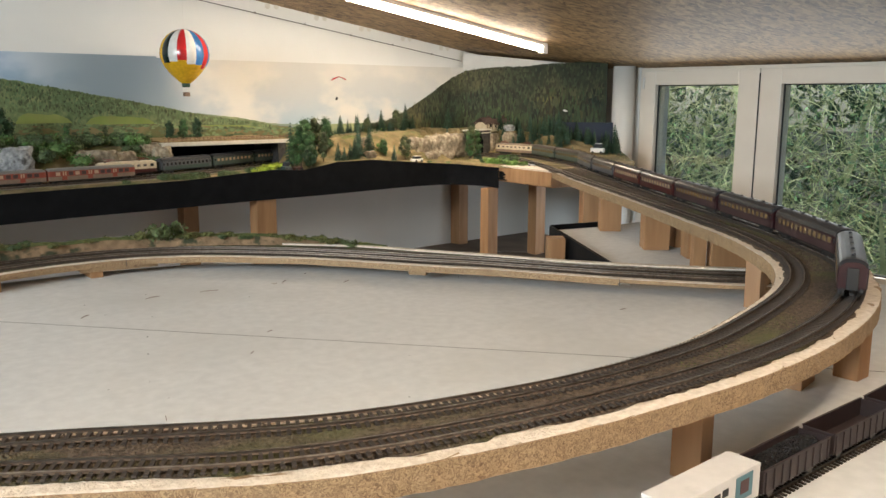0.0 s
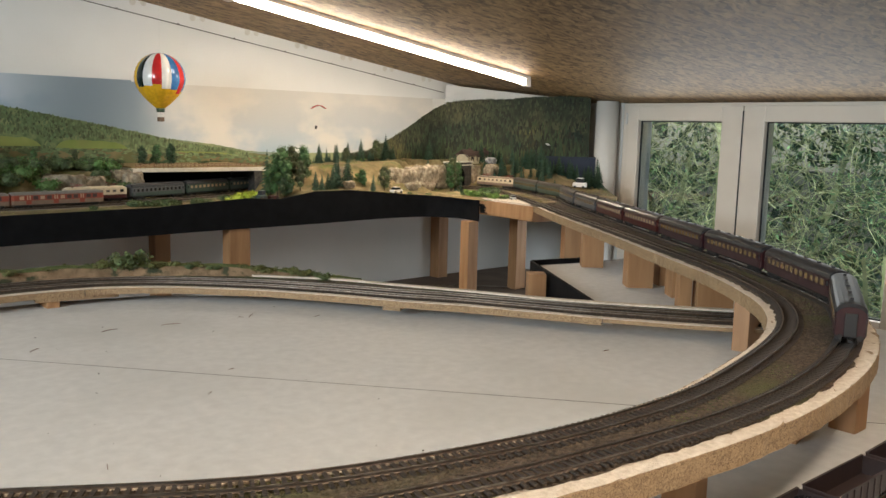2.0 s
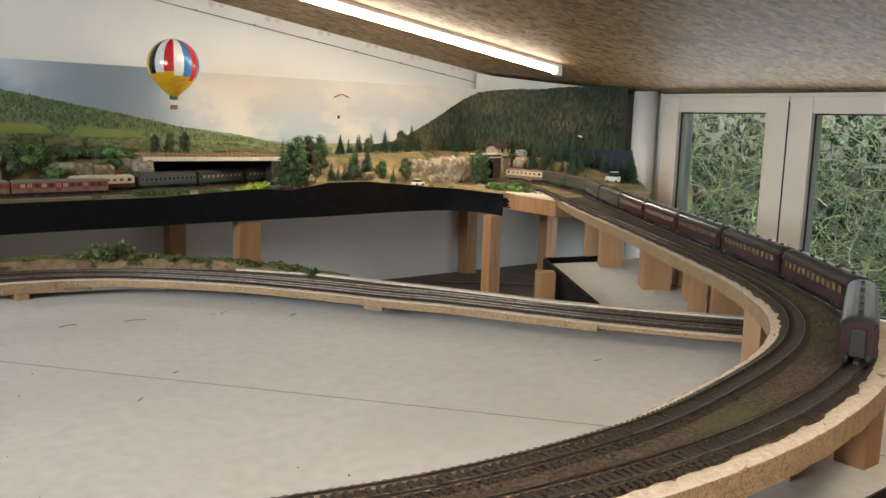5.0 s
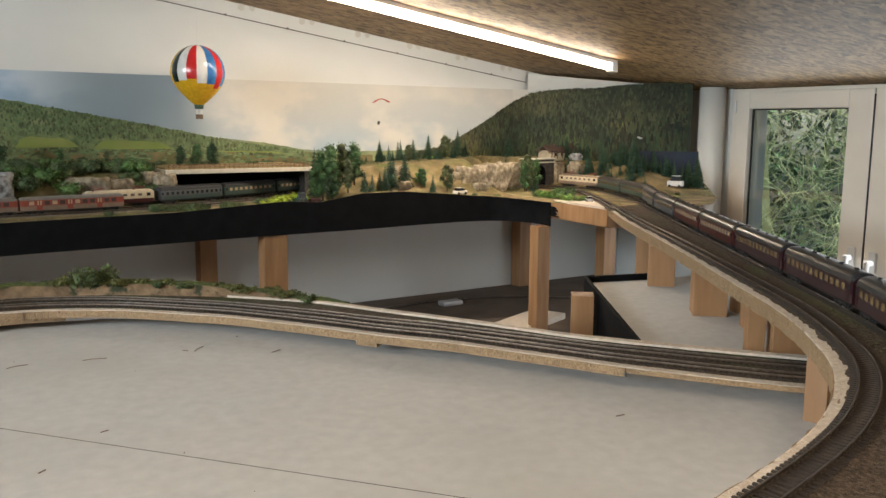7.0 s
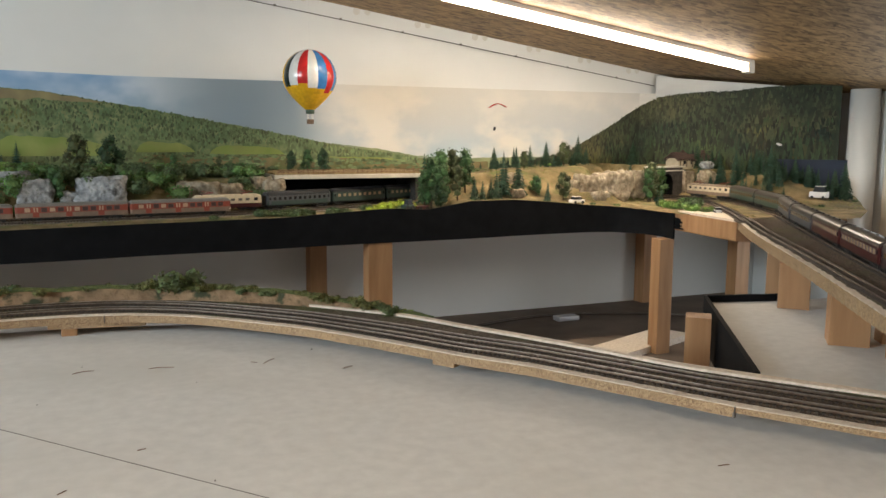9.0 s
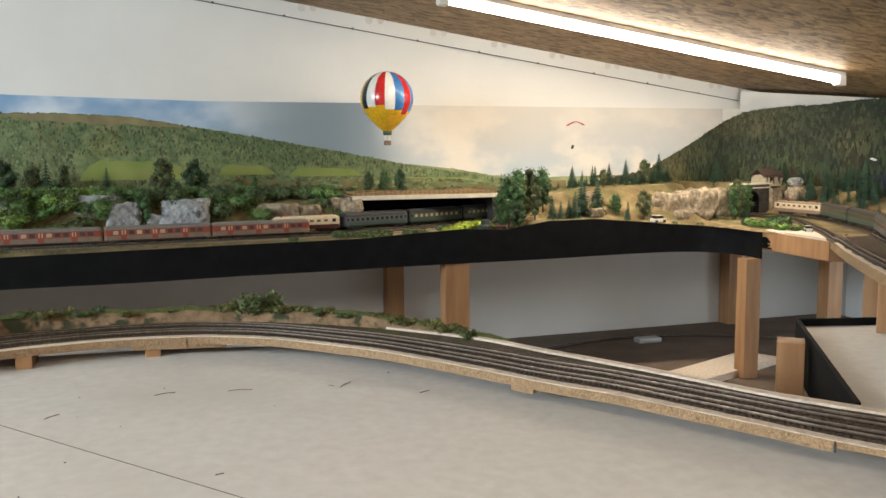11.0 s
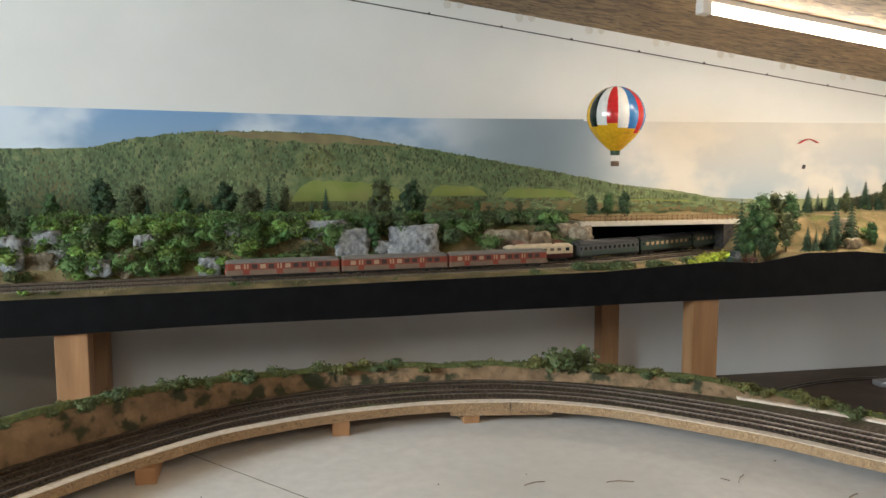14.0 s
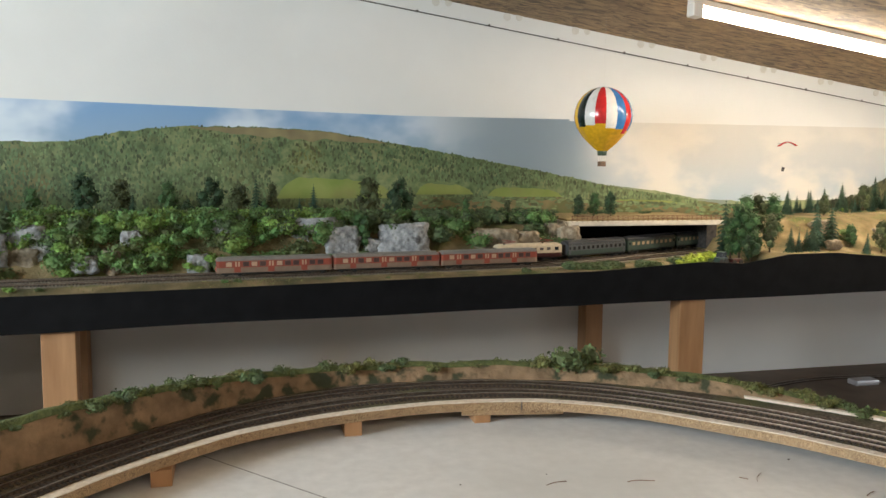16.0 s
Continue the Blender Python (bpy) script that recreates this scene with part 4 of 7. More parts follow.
ballasted(bm, BED_IN, BED_OUT, 0.1, 0.0028, 7)
part("ballast", bm, M_BALLAST, viaduct, "brown ballast with mossy patches")
TRACK_IN = [p + (q - p).normalized() * min(0.030, 0.24 * w + 0.002) for p, q, w in zip(INNER, OUTER, WIDE)]
TRACK_OUT = [q + (p - q).normalized() * min(0.036, 0.33 * w) for p, q, w in zip(INNER, OUTER, WIDE)]
MID = [a.lerp(b, 0.5) for a, b in zip(BED_IN, BED_OUT)]
rnd = random.Random(5)
bm = bmesh.new()
for k in range(9000):
    i = rnd.randrange(40, N - 1)
    p = BED_IN[i].lerp(BED_OUT[i], rnd.uniform(0.02, 0.98)).lerp(BED_IN[i + 1].lerp(BED_OUT[i + 1], 0.5), 0.0)
    c, r = Vector((p.x + rnd.uniform(-0.004, 0.004) * 0.5, p.y + rnd.uniform(-0.004, 0.004) * 0.5, 0.1032)), 0.0011 * rnd.uniform(0.5, 1.3)
    v = [bm.verts.new(c + Vector((r * math.cos(a), r * math.sin(a), -r * 0.3))) for a in (rnd.uniform(0, 2), 2.4 + rnd.random(), 4.4 + rnd.random())]
    t = bm.verts.new(c + Vector((0, 0, r * 0.8)))
    for a, b in ((0, 1), (1, 2), (2, 0)):
        bm.faces.new((v[a], v[b], t))
tagged(part("loose_ballast", bm, M_BALLAST, viaduct), kind="stuff")
bm = bmesh.new()
rnd = random.Random(12)
for k in range(1500):
    i = rnd.randrange(60, 230)
    p = TRACK_IN[i].lerp(TRACK_OUT[i], rnd.gauss(0.5, 0.13))
    if wob(p.x, p.y, 2, 9) < 0.08:
        continue
    leaf(bm, rnd, Vector((p.x, p.y, 0.1035)), rnd.uniform(0.0008, 0.002), 0.4, 0.6)
tagged(part("grass_flock", bm, M_MOSS, viaduct), kind="stuff")

# legs under the viaduct: broad pine boards and square posts
for x, y, w, d, a in ((1.715, 1.24, 0.052, 0.05, -45), (1.585, 1.01, 0.055, 0.05, -42), (1.655, 0.985, 0.05, 0.03, -30), (1.432, 0.80, 0.024, 0.024, -40), (1.475, 0.765, 0.07, 0.026, -35),
                      (1.305, 0.60, 0.10, 0.024, 15), (1.375, 0.625, 0.05, 0.05, -35), (0.66, 0.30, 0.018, 0.03, 0),
                      (1.045, 0.335, 0.03, 0.03, 0), (0.97, 0.36, 0.05, 0.02, 10), (0.2, 0.45, 0.05, 0.03, 30), (1.86, 1.42, 0.05, 0.05, -45), (2.0, 1.56, 0.03, 0.06, -40), (1.56, 0.90, 0.03, 0.05, -40)):
    part("leg", boxed(-w / 2, w / 2, -d / 2, d / 2, 0.0, 0.0797, Matrix.Translation((x, y, 0)) @ pose(0, 0, 0, 0, 0, a), 0.001) if y < 1.3 else
         boxed(-w / 2, w / 2, -d / 2, d / 2, -0.3, 0.0797, Matrix.Translation((x, y, 0)) @ pose(0, 0, 0, 0, 0, a), 0.001), M_PINE, viaduct)

# the low curved track bed
LOWN = spline([(-0.32, 0.72), (-0.12, 1.03), (0.0, 1.19), (0.096, 1.30), (0.202, 1.388), (0.271, 1.422), (0.334, 1.444), (0.409, 1.459), (0.489, 1.465), (0.584, 1.454), (0.64, 1.434), (0.70, 1.40), (0.752, 1.354), (0.80, 1.305), (0.84, 1.262),
               (0.884, 1.20), (0.935, 1.124), (0.985, 1.045), (1.04, 0.972), (1.08, 0.904), (1.121, 0.835), (1.158, 0.77), (1.198, 0.712), (1.235, 0.659), (1.276, 0.608), (1.34, 0.54)], 0.015)
LOWF = spline([(-0.42, 0.80), (-0.2, 1.11), (-0.07, 1.27), (0.02, 1.365), (0.13, 1.46), (0.22, 1.525), (0.35, 1.58), (0.5, 1.585), (0.6, 1.57), (0.72, 1.525), (0.85, 1.44), (0.955, 1.335), (1.005, 1.27), (1.05, 1.185), (1.10, 1.10), (1.15, 1.01), (1.193, 0.925), (1.24, 0.855), (1.32, 0.75), (1.41, 0.64)], 0.015)
LOWN, LOWF = resample_n(LOWN, 200), resample_n(LOWF, 200)
low = tagged(thing("lower_track_bed"), "low curved chipboard track bed on small blocks", "board", kind="structure")
bm = bmesh.new()
THIN = min(range(len(LOWN)), key=lambda i: (LOWN[i] - Vector((1.158, 0.77))).length)
slab(bm, LOWF[:THIN + 1], LOWN[:THIN + 1], 0.0185, 0.0295, 0.0008, 5)
part("board", bm, M_CHIP, low)
bm = bmesh.new()
slab(bm, LOWF[THIN:], LOWN[THIN:], 0.0235, 0.0295, 0.0008, 6)
part("thin_board", bm, M_CHIP, low)
bm = bmesh.new()
ballasted(bm, LOWF, [q + (p - q).normalized() * (0.012 + 0.002 * wob(p.x, p.y, 1, 20)) for p, q in zip(LOWF, LOWN)], 0.0296, 0.0022, 9)
part("ballast", bm, M_BALLAST, low, "dark brown ballast")
bm = bmesh.new()
slab(bm, offset(LOWN, -0.014), offset(LOWN, -0.0004), 0.0296, 0.0305, 0.0006, 11)
part("bare_edge", bm, M_CHIPTOP, low, "pale bare chipboard edge")
bm = bmesh.new()
slab(bm, LOWF[128:], [p + (q - p).normalized() * 0.016 for p, q in zip(LOWF[128:], LOWN[128:])], 0.0325, 0.0355, 0.0008, 13)
part("bare_rear_edge", bm, M_CHIPTOP, low, "pale bare chipboard edge")
LT_A = [q + (p - q).normalized() * min(0.036, max(0.029, 0.29 * (p - q).length)) for p, q in zip(LOWF, LOWN)]
LT_B = [q + (p - q).normalized() * min(0.084, max(0.066, (p - q).length - 0.036)) for p, q in zip(LOWF, LOWN)]
lay_track("model_track", LT_A, 0.0328, "double model railway track on the low curve", dark=False)
lay_track("model_track", LT_B, 0.0328, "double model railway track on the low curve", dark=False)
for x, y in ((0.534, 1.468), (0.36, 1.452), (0.14, 1.335), (-0.02, 1.2)):
    part("block", boxed(x - 0.011, x + 0.011, y, y + 0.06, 0.0, 0.0184, bevel=0.0008), M_PINE, low)
for x, y, a, l in ((0.573, 1.462, -9, 0.068), (0.972, 1.078, -55, 0.016)):
    part("joint_plate", boxed(-l, l, -0.004, 0.06, 0.0115, 0.0183, Matrix.Translation((x, y, 0)) @ pose(0, 0, 0, 0, 0, a), 0.0006), M_CHIP, low)
for m in (Matrix.Translation((0.583, 1.4545, 0.0245)) @ pose(0, 0, 0, 0, 0, -9), Matrix.Translation((1.158, 0.77, 0.0245)) @ pose(0, 0, 0, 0, 0, -57)):
    part("saw_cut", boxed(-0.0006, 0.0006, -0.002, 0.002, -0.0058, 0.0055, m), M_NAIL, low)

# lower level behind: brown base, black boxed edge, posts
tagged(part("lower_base", plate([(0.2, 1.6), (1.0, 1.2), (1.25, 0.7), (2.9, 0.7), (2.9, 2.655), (-1.3, 2.655), (-1.3, 1.7)], -0.33, -0.3), M_GREYFLOOR), "brown hardboard of the lower level", "board", kind="structure")
well = tagged(thing("board_edging"), "black painted edging round the opening in the board", "edging", kind="structure")
for (x0, y0), (x1, y1) in (((1.322, 0.905), (1.598, 1.325)), ((1.602, 1.328), (1.745, 1.289))):
    l, a = math.hypot(x1 - x0, y1 - y0), math.degrees(math.atan2(y1 - y0, x1 - x0))
    part("edging_board", boxed(0, l, 0.0008, 0.008, -0.075, 0.012, Matrix.Translation((x0, y0, 0)) @ pose(0, 0, 0, 0, 0, a)), M_BLACK, well)
part("corner_block", boxed(-0.022, 0.022, -0.02, 0.02, -0.3, 0.012, Matrix.Translation((1.472, 1.20, 0)) @ pose(0, 0, 0, 0, 0, 50), 0.001), M_PINE, well)


# unseen panel, added to block light from the west under the shelf
tagged(part("wall_under_shelf", boxed(-0.62, -0.60, 2.06, 2.655, -0.3, 0.0449), M_GREYFLOOR), "added unseen brown panel keeping side light out below the shelf", "panel", kind="structure")


def support_post(x0, x1, y0, y1, z0, z1, label, mat):
    tagged(part("support_post", boxed(x0, x1, y0, y1, z0, z1, bevel=0.0015), mat), label, "post", "posts under the scenery")


support_post(-0.129, -0.069, 2.082, 2.13, -0.3, 0.05, "knotty pine post under the scenery", M_PINE)
support_post(1.227, 1.292, 2.172, 2.22, -0.3, 0.05, "pine post under the scenery", M_PINE)
support_post(1.997, 2.043, 1.985, 2.025, -0.3, 0.0215, "slim pine post at the end of the fascia", M_PINE)
support_post(2.485, 2.54, 2.225, 2.27, -0.3, 0.09, "pale planed post near the window", M_PINE)
for x in (-0.185, 1.180, 2.403):
    support_post(x, x + 0.052, 2.60, 2.655, -0.3, 0.06, "shaded pine post against the wall", M_PINE)
bm = bmesh.new()
lathe(bm, [(0.012, 0), (0.011, 0.0012), (0.006, 0.0014), (0.005, 0.0004)], 16, Matrix.Translation((-0.088, 2.0818, -0.125)) @ pose(0, 0, 0, 90, 0, 0) @ Matrix.Diagonal((1, 0.6, 1, 1)))
tagged(part("wood_knot", bm, M_SLEEPER), "dark oval knot in the pine post", "knot")
# tracks and a silver motor on the lower level
LOW_LOOP = spline([(1.25, 2.12), (1.45, 2.35), (1.75, 2.50), (2.05, 2.52), (2.35, 2.40), (2.6, 2.15)], 0.02)
lay_track("model_track", LOW_LOOP, -0.298, "dark hidden track on the lower level", dark=False, pieces=False)
lay_track("model_track", offset(LOW_LOOP, 0.055)[:30], -0.298, "dark hidden track on the lower level", dark=False, pieces=False)
motor = thing("point_motor", "silver point motor beside the hidden track", "point motor", at=(2.0, 2.455, -0.3))
part("case", boxed(-0.045, 0.035, -0.02, 0.02, 0, 0.016, bevel=0.004), M_SILVER, motor)
part("lever", boxed(0.035, 0.055, -0.004, 0.004, 0.002, 0.006), M_NAIL, motor)
bm = bmesh.new()
slab(bm, spline([(1.70, 2.02), (1.9, 2.09), (2.15, 2.19)]), spline([(1.75, 1.92), (1.95, 1.99), (2.2, 2.09)]), -0.2995, -0.281)
tagged(part("loose_plank", bm, M_CHIPTOP), "pale offcut of board lying on the lower level", "plank")

# ---- the scenery shelf along the wall ----
FASC_PTS = [(-1.3, 1.98), (-0.22, 2.062), (0.18, 2.098), (0.64, 2.13), (1.03, 2.152), (1.3, 2.165), (1.74, 2.19), (1.93, 2.185), (2.0, 2.14), (2.035, 2.06), (2.03, 1.975)]
FASC = spline(FASC_PTS, 0.012)
ZF = [(-1.3, 0.088), (0.2, 0.09), (0.65, 0.094), (1.0, 0.096), (1.2, 0.106), (1.28, 0.110), (1.39, 0.103), (1.52, 0.122), (1.66, 0.122), (1.8, 0.110), (1.9, 0.100), (2.05, 0.092), (2.1, 0.0995), (2.9, 0.0995)]
YF = [(-1.3, 1.984), (-0.22, 2.066), (0.18, 2.102), (0.64, 2.134), (1.03, 2.156), (1.3, 2.169), (1.74, 2.194), (1.93, 2.189), (1.99, 2.15), (2.02, 2.08), (2.031, 1.73), (2.1, 1.71), (2.25, 1.66), (2.36, 1.66), (2.55, 1.80), (2.86, 2.12)]
YB = [(-1.3, 2.652), (2.40, 2.652), (2.47, 2.622), (2.55, 2.54), (2.70, 2.365), (2.86, 2.18)]
TRACK_A = spline([(-1.3, 2.05), (-0.5, 2.105), (-0.2, 2.13), (0.2, 2.172), (0.6, 2.21), (0.9, 2.245), (1.05, 2.28), (1.25, 2.36), (1.46, 2.46), (1.7, 2.58)], 0.012)
TRACK_B = offset(TRACK_A, -0.058)
TRACK_C = spline([tuple(TRACK_OUT[-14]), tuple(TRACK_OUT[-7]), (2.19, 1.745), (2.285, 1.93), (2.36, 2.08), (2.395, 2.20), (2.388, 2.30), (2.352, 2.40), (2.29, 2.5), (2.2, 2.58)], 0.012)
TRACK_D = [p for p in spline([tuple(TRACK_IN[-8]), (1.99, 1.66), (2.10, 1.82), (2.20, 1.98), (2.285, 2.13), (2.315, 2.25), (2.305, 2.35), (2.27, 2.44), (2.2, 2.54)], 0.012)]
TERR = [(-1.3, 0.19), (-0.3, 0.192), (0.35, 0.195), (0.5, 0.186), (0.98, 0.183), (1.05, 0.0985), (1.46, 0.0985), (1.53, 0.165), (1.7, 0.19), (2.0, 0.202), (2.2, 0.204), (2.5, 0.198), (2.64, 0.175), (2.75, 0.125), (2.9, 0.11)]


def smooth(a, b, x):
    t = min(1.0, max(0.0, (x - a) / (b - a)))
    return t * t * (3 - 2 * t)


def near(curve, x, y):
    return min((p.x - x) ** 2 + (p.y - y) ** 2 for p in curve[::2]) ** 0.5


def ground(x, y):
    zf, yf = ridge_at(ZF, x), ridge_at(YF, x)
    terr = ridge_at(TERR, x) + 0.006 * wob(x, y, 0, 9)
    if x < 1.5:
        yb = ridge_at([(p.x, p.y) for p in TRACK_B[::6]], x) + 0.028
        z = 0.0975 + (terr - 0.0975) * smooth(0, 0.085 + 0.02 * wob(x, 0, 4, 7), y - yb)
        z = zf + (z - zf) * smooth(0.0, 0.03, y - yf)
        if x > 1.46:
            z2 = zf + (ridge_at(TERR, 1.5) - zf) * smooth(0.05, 0.24, y - yf)
            z += (z2 - z) * smooth(1.46, 1.5, x)
    else:
        z = zf + (terr - zf) * smooth(0.05, 0.24, y - max(yf, 2.19))
        if x > 2.03:
            z = 0.0985 + (terr - 0.0985) * smooth(0.05, 0.2, y - 2.28 - 0.3 * max(0, 2.3 - x))
    if x > 1.95:
        d = min(near(TRACK_C, x, y), near(TRACK_D, x, y))
        k = smooth(0.03, 0.20, d) if x > 2.36 else smooth(0.035, 0.07, d)
        hill = terr if x < 2.36 else 0.0985 + (terr - 0.0985) * smooth(0.0, 0.42, (y - 1.93) + 0.3 * (x - 2.4))
        z = 0.0985 + ((hill if x > 2.36 else z) - 0.0985) * k
    return z + 0.0022 * wob(x, y, 7, 35) * smooth(0.0, 0.02, y - yf)


shelf = tagged(thing("ground"), "modelled hillside of grass, earth and sand on a long shelf", "scenery", kind="structure")
bm = bmesh.new()
cols = []
NX, NY = 320, 46
for i in range(NX + 1):
    x = -1.3 + (2.855 + 1.3) * i / NX
    y0, y1 = ridge_at(YF, x), ridge_at(YB, x)
    cols.append([bm.verts.new((x, y0 + (y1 - y0) * j / NY, ground(x, y0 + (y1 - y0) * j / NY))) for j in range(NY + 1)])
for a, b in zip(cols, cols[1:]):
    for j in range(NY):
        bm.faces.new((a[j], b[j], b[j + 1], a[j + 1]))
part("terrain", bm, M_TERRAIN, shelf, "", True)
part("underboard", plate([(-1.3, 2.0), (-0.22, 2.08), (0.64, 2.15), (1.74, 2.21), (1.93, 2.205), (2.015, 2.155), (2.05, 2.06), (2.045, 1.965), (2.02, 1.715), (2.2, 1.69), (2.34, 1.68), (2.84, 2.13), (2.84, 2.18), (2.5, 2.57), (2.38, 2.655), (-1.3, 2.655)], 0.045, 0.08), M_PINE, shelf)
# bare pale board at the outer corner, and the beam below it
part("corner_board", plate([(2.036, 1.965), (2.005, 1.705), (2.03, 1.70), (2.10, 1.83), (2.13, 1.93)], 0.095, 0.1005), M_CHIPTOP, shelf, "bare board corner")
part("end_beam", boxed(0, 0.27, 0, 0.02, 0.05, 0.0948, Matrix.Translation((2.032, 1.972, 0)) @ pose(0, 0, 0, 0, 0, -96.5)), M_PINE, shelf)
bm = bmesh.new()
fz = [ridge_at(ZF, p.x) + (0.001 if p.y > 2.02 else 0) for p in FASC]
top, back = FASC, offset(FASC, -0.005)
rows = [[bm.verts.new((a.x, a.y, 0.022 + 0.002 * wob(a.x, 0, 0, 3))), bm.verts.new((a.x, a.y, z)), bm.verts.new((b.x, b.y, z)), bm.verts.new((b.x, b.y, 0.022))] for a, b, z in zip(top, back, fz)]
for r, q in zip(rows, rows[1:]):
    for i in range(4):
        bm.faces.new((r[i], r[(i + 1) % 4], q[(i + 1) % 4], q[i]))
bm.faces.new(rows[-1])
bmesh.ops.recalc_face_normals(bm, faces=bm.faces[:])
tagged(part("fascia", bm, M_BLACK), "matt black fascia strip with a wavy top edge", "fascia", kind="structure")
bm = bmesh.new()
for k in range(14):
    box(bm, 0, 0.03 + 0.02 * wob(k, 1.5), -0.0006, 0, 0.052 + k * 0.002, 0.056 + k * 0.002, Matrix.Translation((2.0295, 1.968, 0)) @ pose(0, 0, 0, 0, 0, -96.5))
part("paint_smear", bm, M_BLACK, shelf, "brushed black paint")

lay_track("model_track", TRACK_A, 0.1008, "model railway track through the scenery", pieces=True)
lay_track("model_track", TRACK_B, 0.1008, "model railway track through the scenery", pieces=True)
lay_track("model_track", TRACK_OUT[20:], 0.1042, "outer model railway track on the raised board")
lay_track("model_track", TRACK_IN[20:], 0.1042, "inner model railway track on the raised board")
lay_track("model_track", TRACK_C[2:], 0.1036, "model railway track curving into the tunnel", pieces=False)
lay_track("model_track", TRACK_D, 0.1036, "model railway track curving into the tunnel", pieces=False)
for c in (TRACK_A, TRACK_B):
    bm = bmesh.new()
    ballasted(bm, offset(c, -0.02), offset(c, 0.02), 0.0975, 0.002, 21)
    part("ballast", bm, M_BALLAST_GREY, shelf, "grey brown ballast")
for c in (TRACK_C, TRACK_D):
    bm = bmesh.new()
    ballasted(bm, offset(c, -0.022), offset(c, 0.022), 0.0992, 0.0028, 23)
    part("ballast", bm, M_BALLAST, shelf, "brown ballast")

# the overpass with its fence, and the dark cutting under it
bridge = thing("road_overpass", "long pale concrete road deck over a dark cutting", "bridge")
part("deck", boxed(1.035, 1.475, 2.395, 2.652, 0.177, 0.188, bevel=0.001), M_CONCRETE, bridge)
part("verge", boxed(1.04, 1.47, 2.42, 2.65, 0.1881, 0.193, bevel=0.002), M_EARTH, bridge)
part("abutment", boxed(1.005, 1.04, 2.40, 2.652, 0.095, 0.177), M_DARKSTONE, bridge)
part("abutment", boxed(1.47, 1.50, 2.47, 2.652, 0.095, 0.177), M_DARKSTONE, bridge)
# black sheet: the shade deep in the cutting is put into its colour
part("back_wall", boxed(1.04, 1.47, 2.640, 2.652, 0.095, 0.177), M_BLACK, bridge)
fence = thing("lattice_fence", "low rusty brown lattice fence along the overpass", "fence")
for k in range(31):
    x = 1.045 + k * 0.014
    part("post", boxed(x - 0.0008, x + 0.0008, 2.397, 2.3985, 0.188, 0.203), M_RUST, fence)
for z in (0.194, 0.2015):
    part("fence_rail", boxed(1.043, 1.468, 2.3965, 2.3972, z, z + 0.0012), M_RUST, fence)
bm = bmesh.new()
for k in range(30):
    x = 1.045 + k * 0.014
    for s in (1, -1):
        l = math.hypot(0.014, 0.0075)
        box(bm, 0, l, -0.0003, 0.0003, -0.0004, 0.0004, Matrix.Translation((x, 2.3968, 0.1945 if s > 0 else 0.202)) @ pose(0, 0, 0, 0, -s * math.degrees(math.atan2(0.0075, 0.014)), 0))
tagged(part("lattice", bm, M_RUST, fence), kind="stuff")

# tunnel portal
portal = thing("tunnel_portal", "dark stone tunnel portal with a round arch", "tunnel portal", at=(2.335, 2.405, 0.098))
portal.rotation_euler.z = radians(14)
bm = bmesh.new()
arch = [(0.034 * math.cos(a), 0.045 + 0.034 * math.sin(a)) for a in np.linspace(0, math.pi, 17)]
ring = [(0.034, 0.0)] + arch + [(-0.034, 0.0)]
rim = [(0.083, 0.0), (0.083, 0.045)] + [(max(-0.083, min(0.083, 0.14 * math.cos(a))), min(0.098, 0.045 + 0.14 * math.sin(a))) for a in np.linspace(0.2, math.pi - 0.2, 15)] + [(-0.083, 0.045), (-0.083, 0.0)]
for y in (0.0, 0.02):
    a = [bm.verts.new((x, y, z)) for x, z in ring]
    b = [bm.verts.new((x, y, z)) for x, z in rim]
    for i in range(len(ring) - 1):
        bm.faces.new((a[i], a[i + 1], b[i + 1], b[i]) if y else (a[i], b[i], b[i + 1], a[i + 1]))
bmesh.ops.recalc_face_normals(bm, faces=bm.faces[:])
part("front_wall", bm, M_DARKSTONE, portal)
bm = bmesh.new()
fr = [[bm.verts.new((x, y, z)) for x, z in ring] for y in (0.0, 0.16)]
for i in range(len(ring) - 1):
    bm.faces.new((fr[0][i], fr[0][i + 1], fr[1][i + 1], fr[1][i]))
bm.faces.new(fr[1])
part("tunnel_lining", bm, M_BLACK, portal)
for i in range(15):
    a0, a1 = math.pi * i / 15 + 0.02, math.pi * (i + 1) / 15 - 0.02
    bm = bmesh.new()
    q = [(r * math.cos(a), 0.045 + r * math.sin(a)) for r, a in ((0.0345, a0), (0.0435, a0), (0.0435, a1), (0.0345, a1))]
    f = [[bm.verts.new((x, y, z)) for x, z in q] for y in (-0.002, 0.001)]
    bm.faces.new(f[0])
    for k in range(4):
        bm.faces.new((f[0][k], f[1][k], f[1][(k + 1) % 4], f[0][(k + 1) % 4]))
    bmesh.ops.recalc_face_normals(bm, faces=bm.faces[:])
    part("arch_stone", bm, M_DARKSTONE, portal)
part("parapet", boxed(-0.088, 0.088, -0.006, 0.022, 0.0982, 0.1035, bevel=0.001), M_CONCRETE, portal, "pale stone parapet")
part("string_course", boxed(-0.085, 0.085, -0.004, 0.0005, 0.086, 0.09), M_CONCRETE, portal)
part("wing_wall", boxed(0.084, 0.135, -0.012, 0.03, 0.0, 0.085, bevel=0.003), M_ROCKTAN, portal, "rough pale stone wing wall")

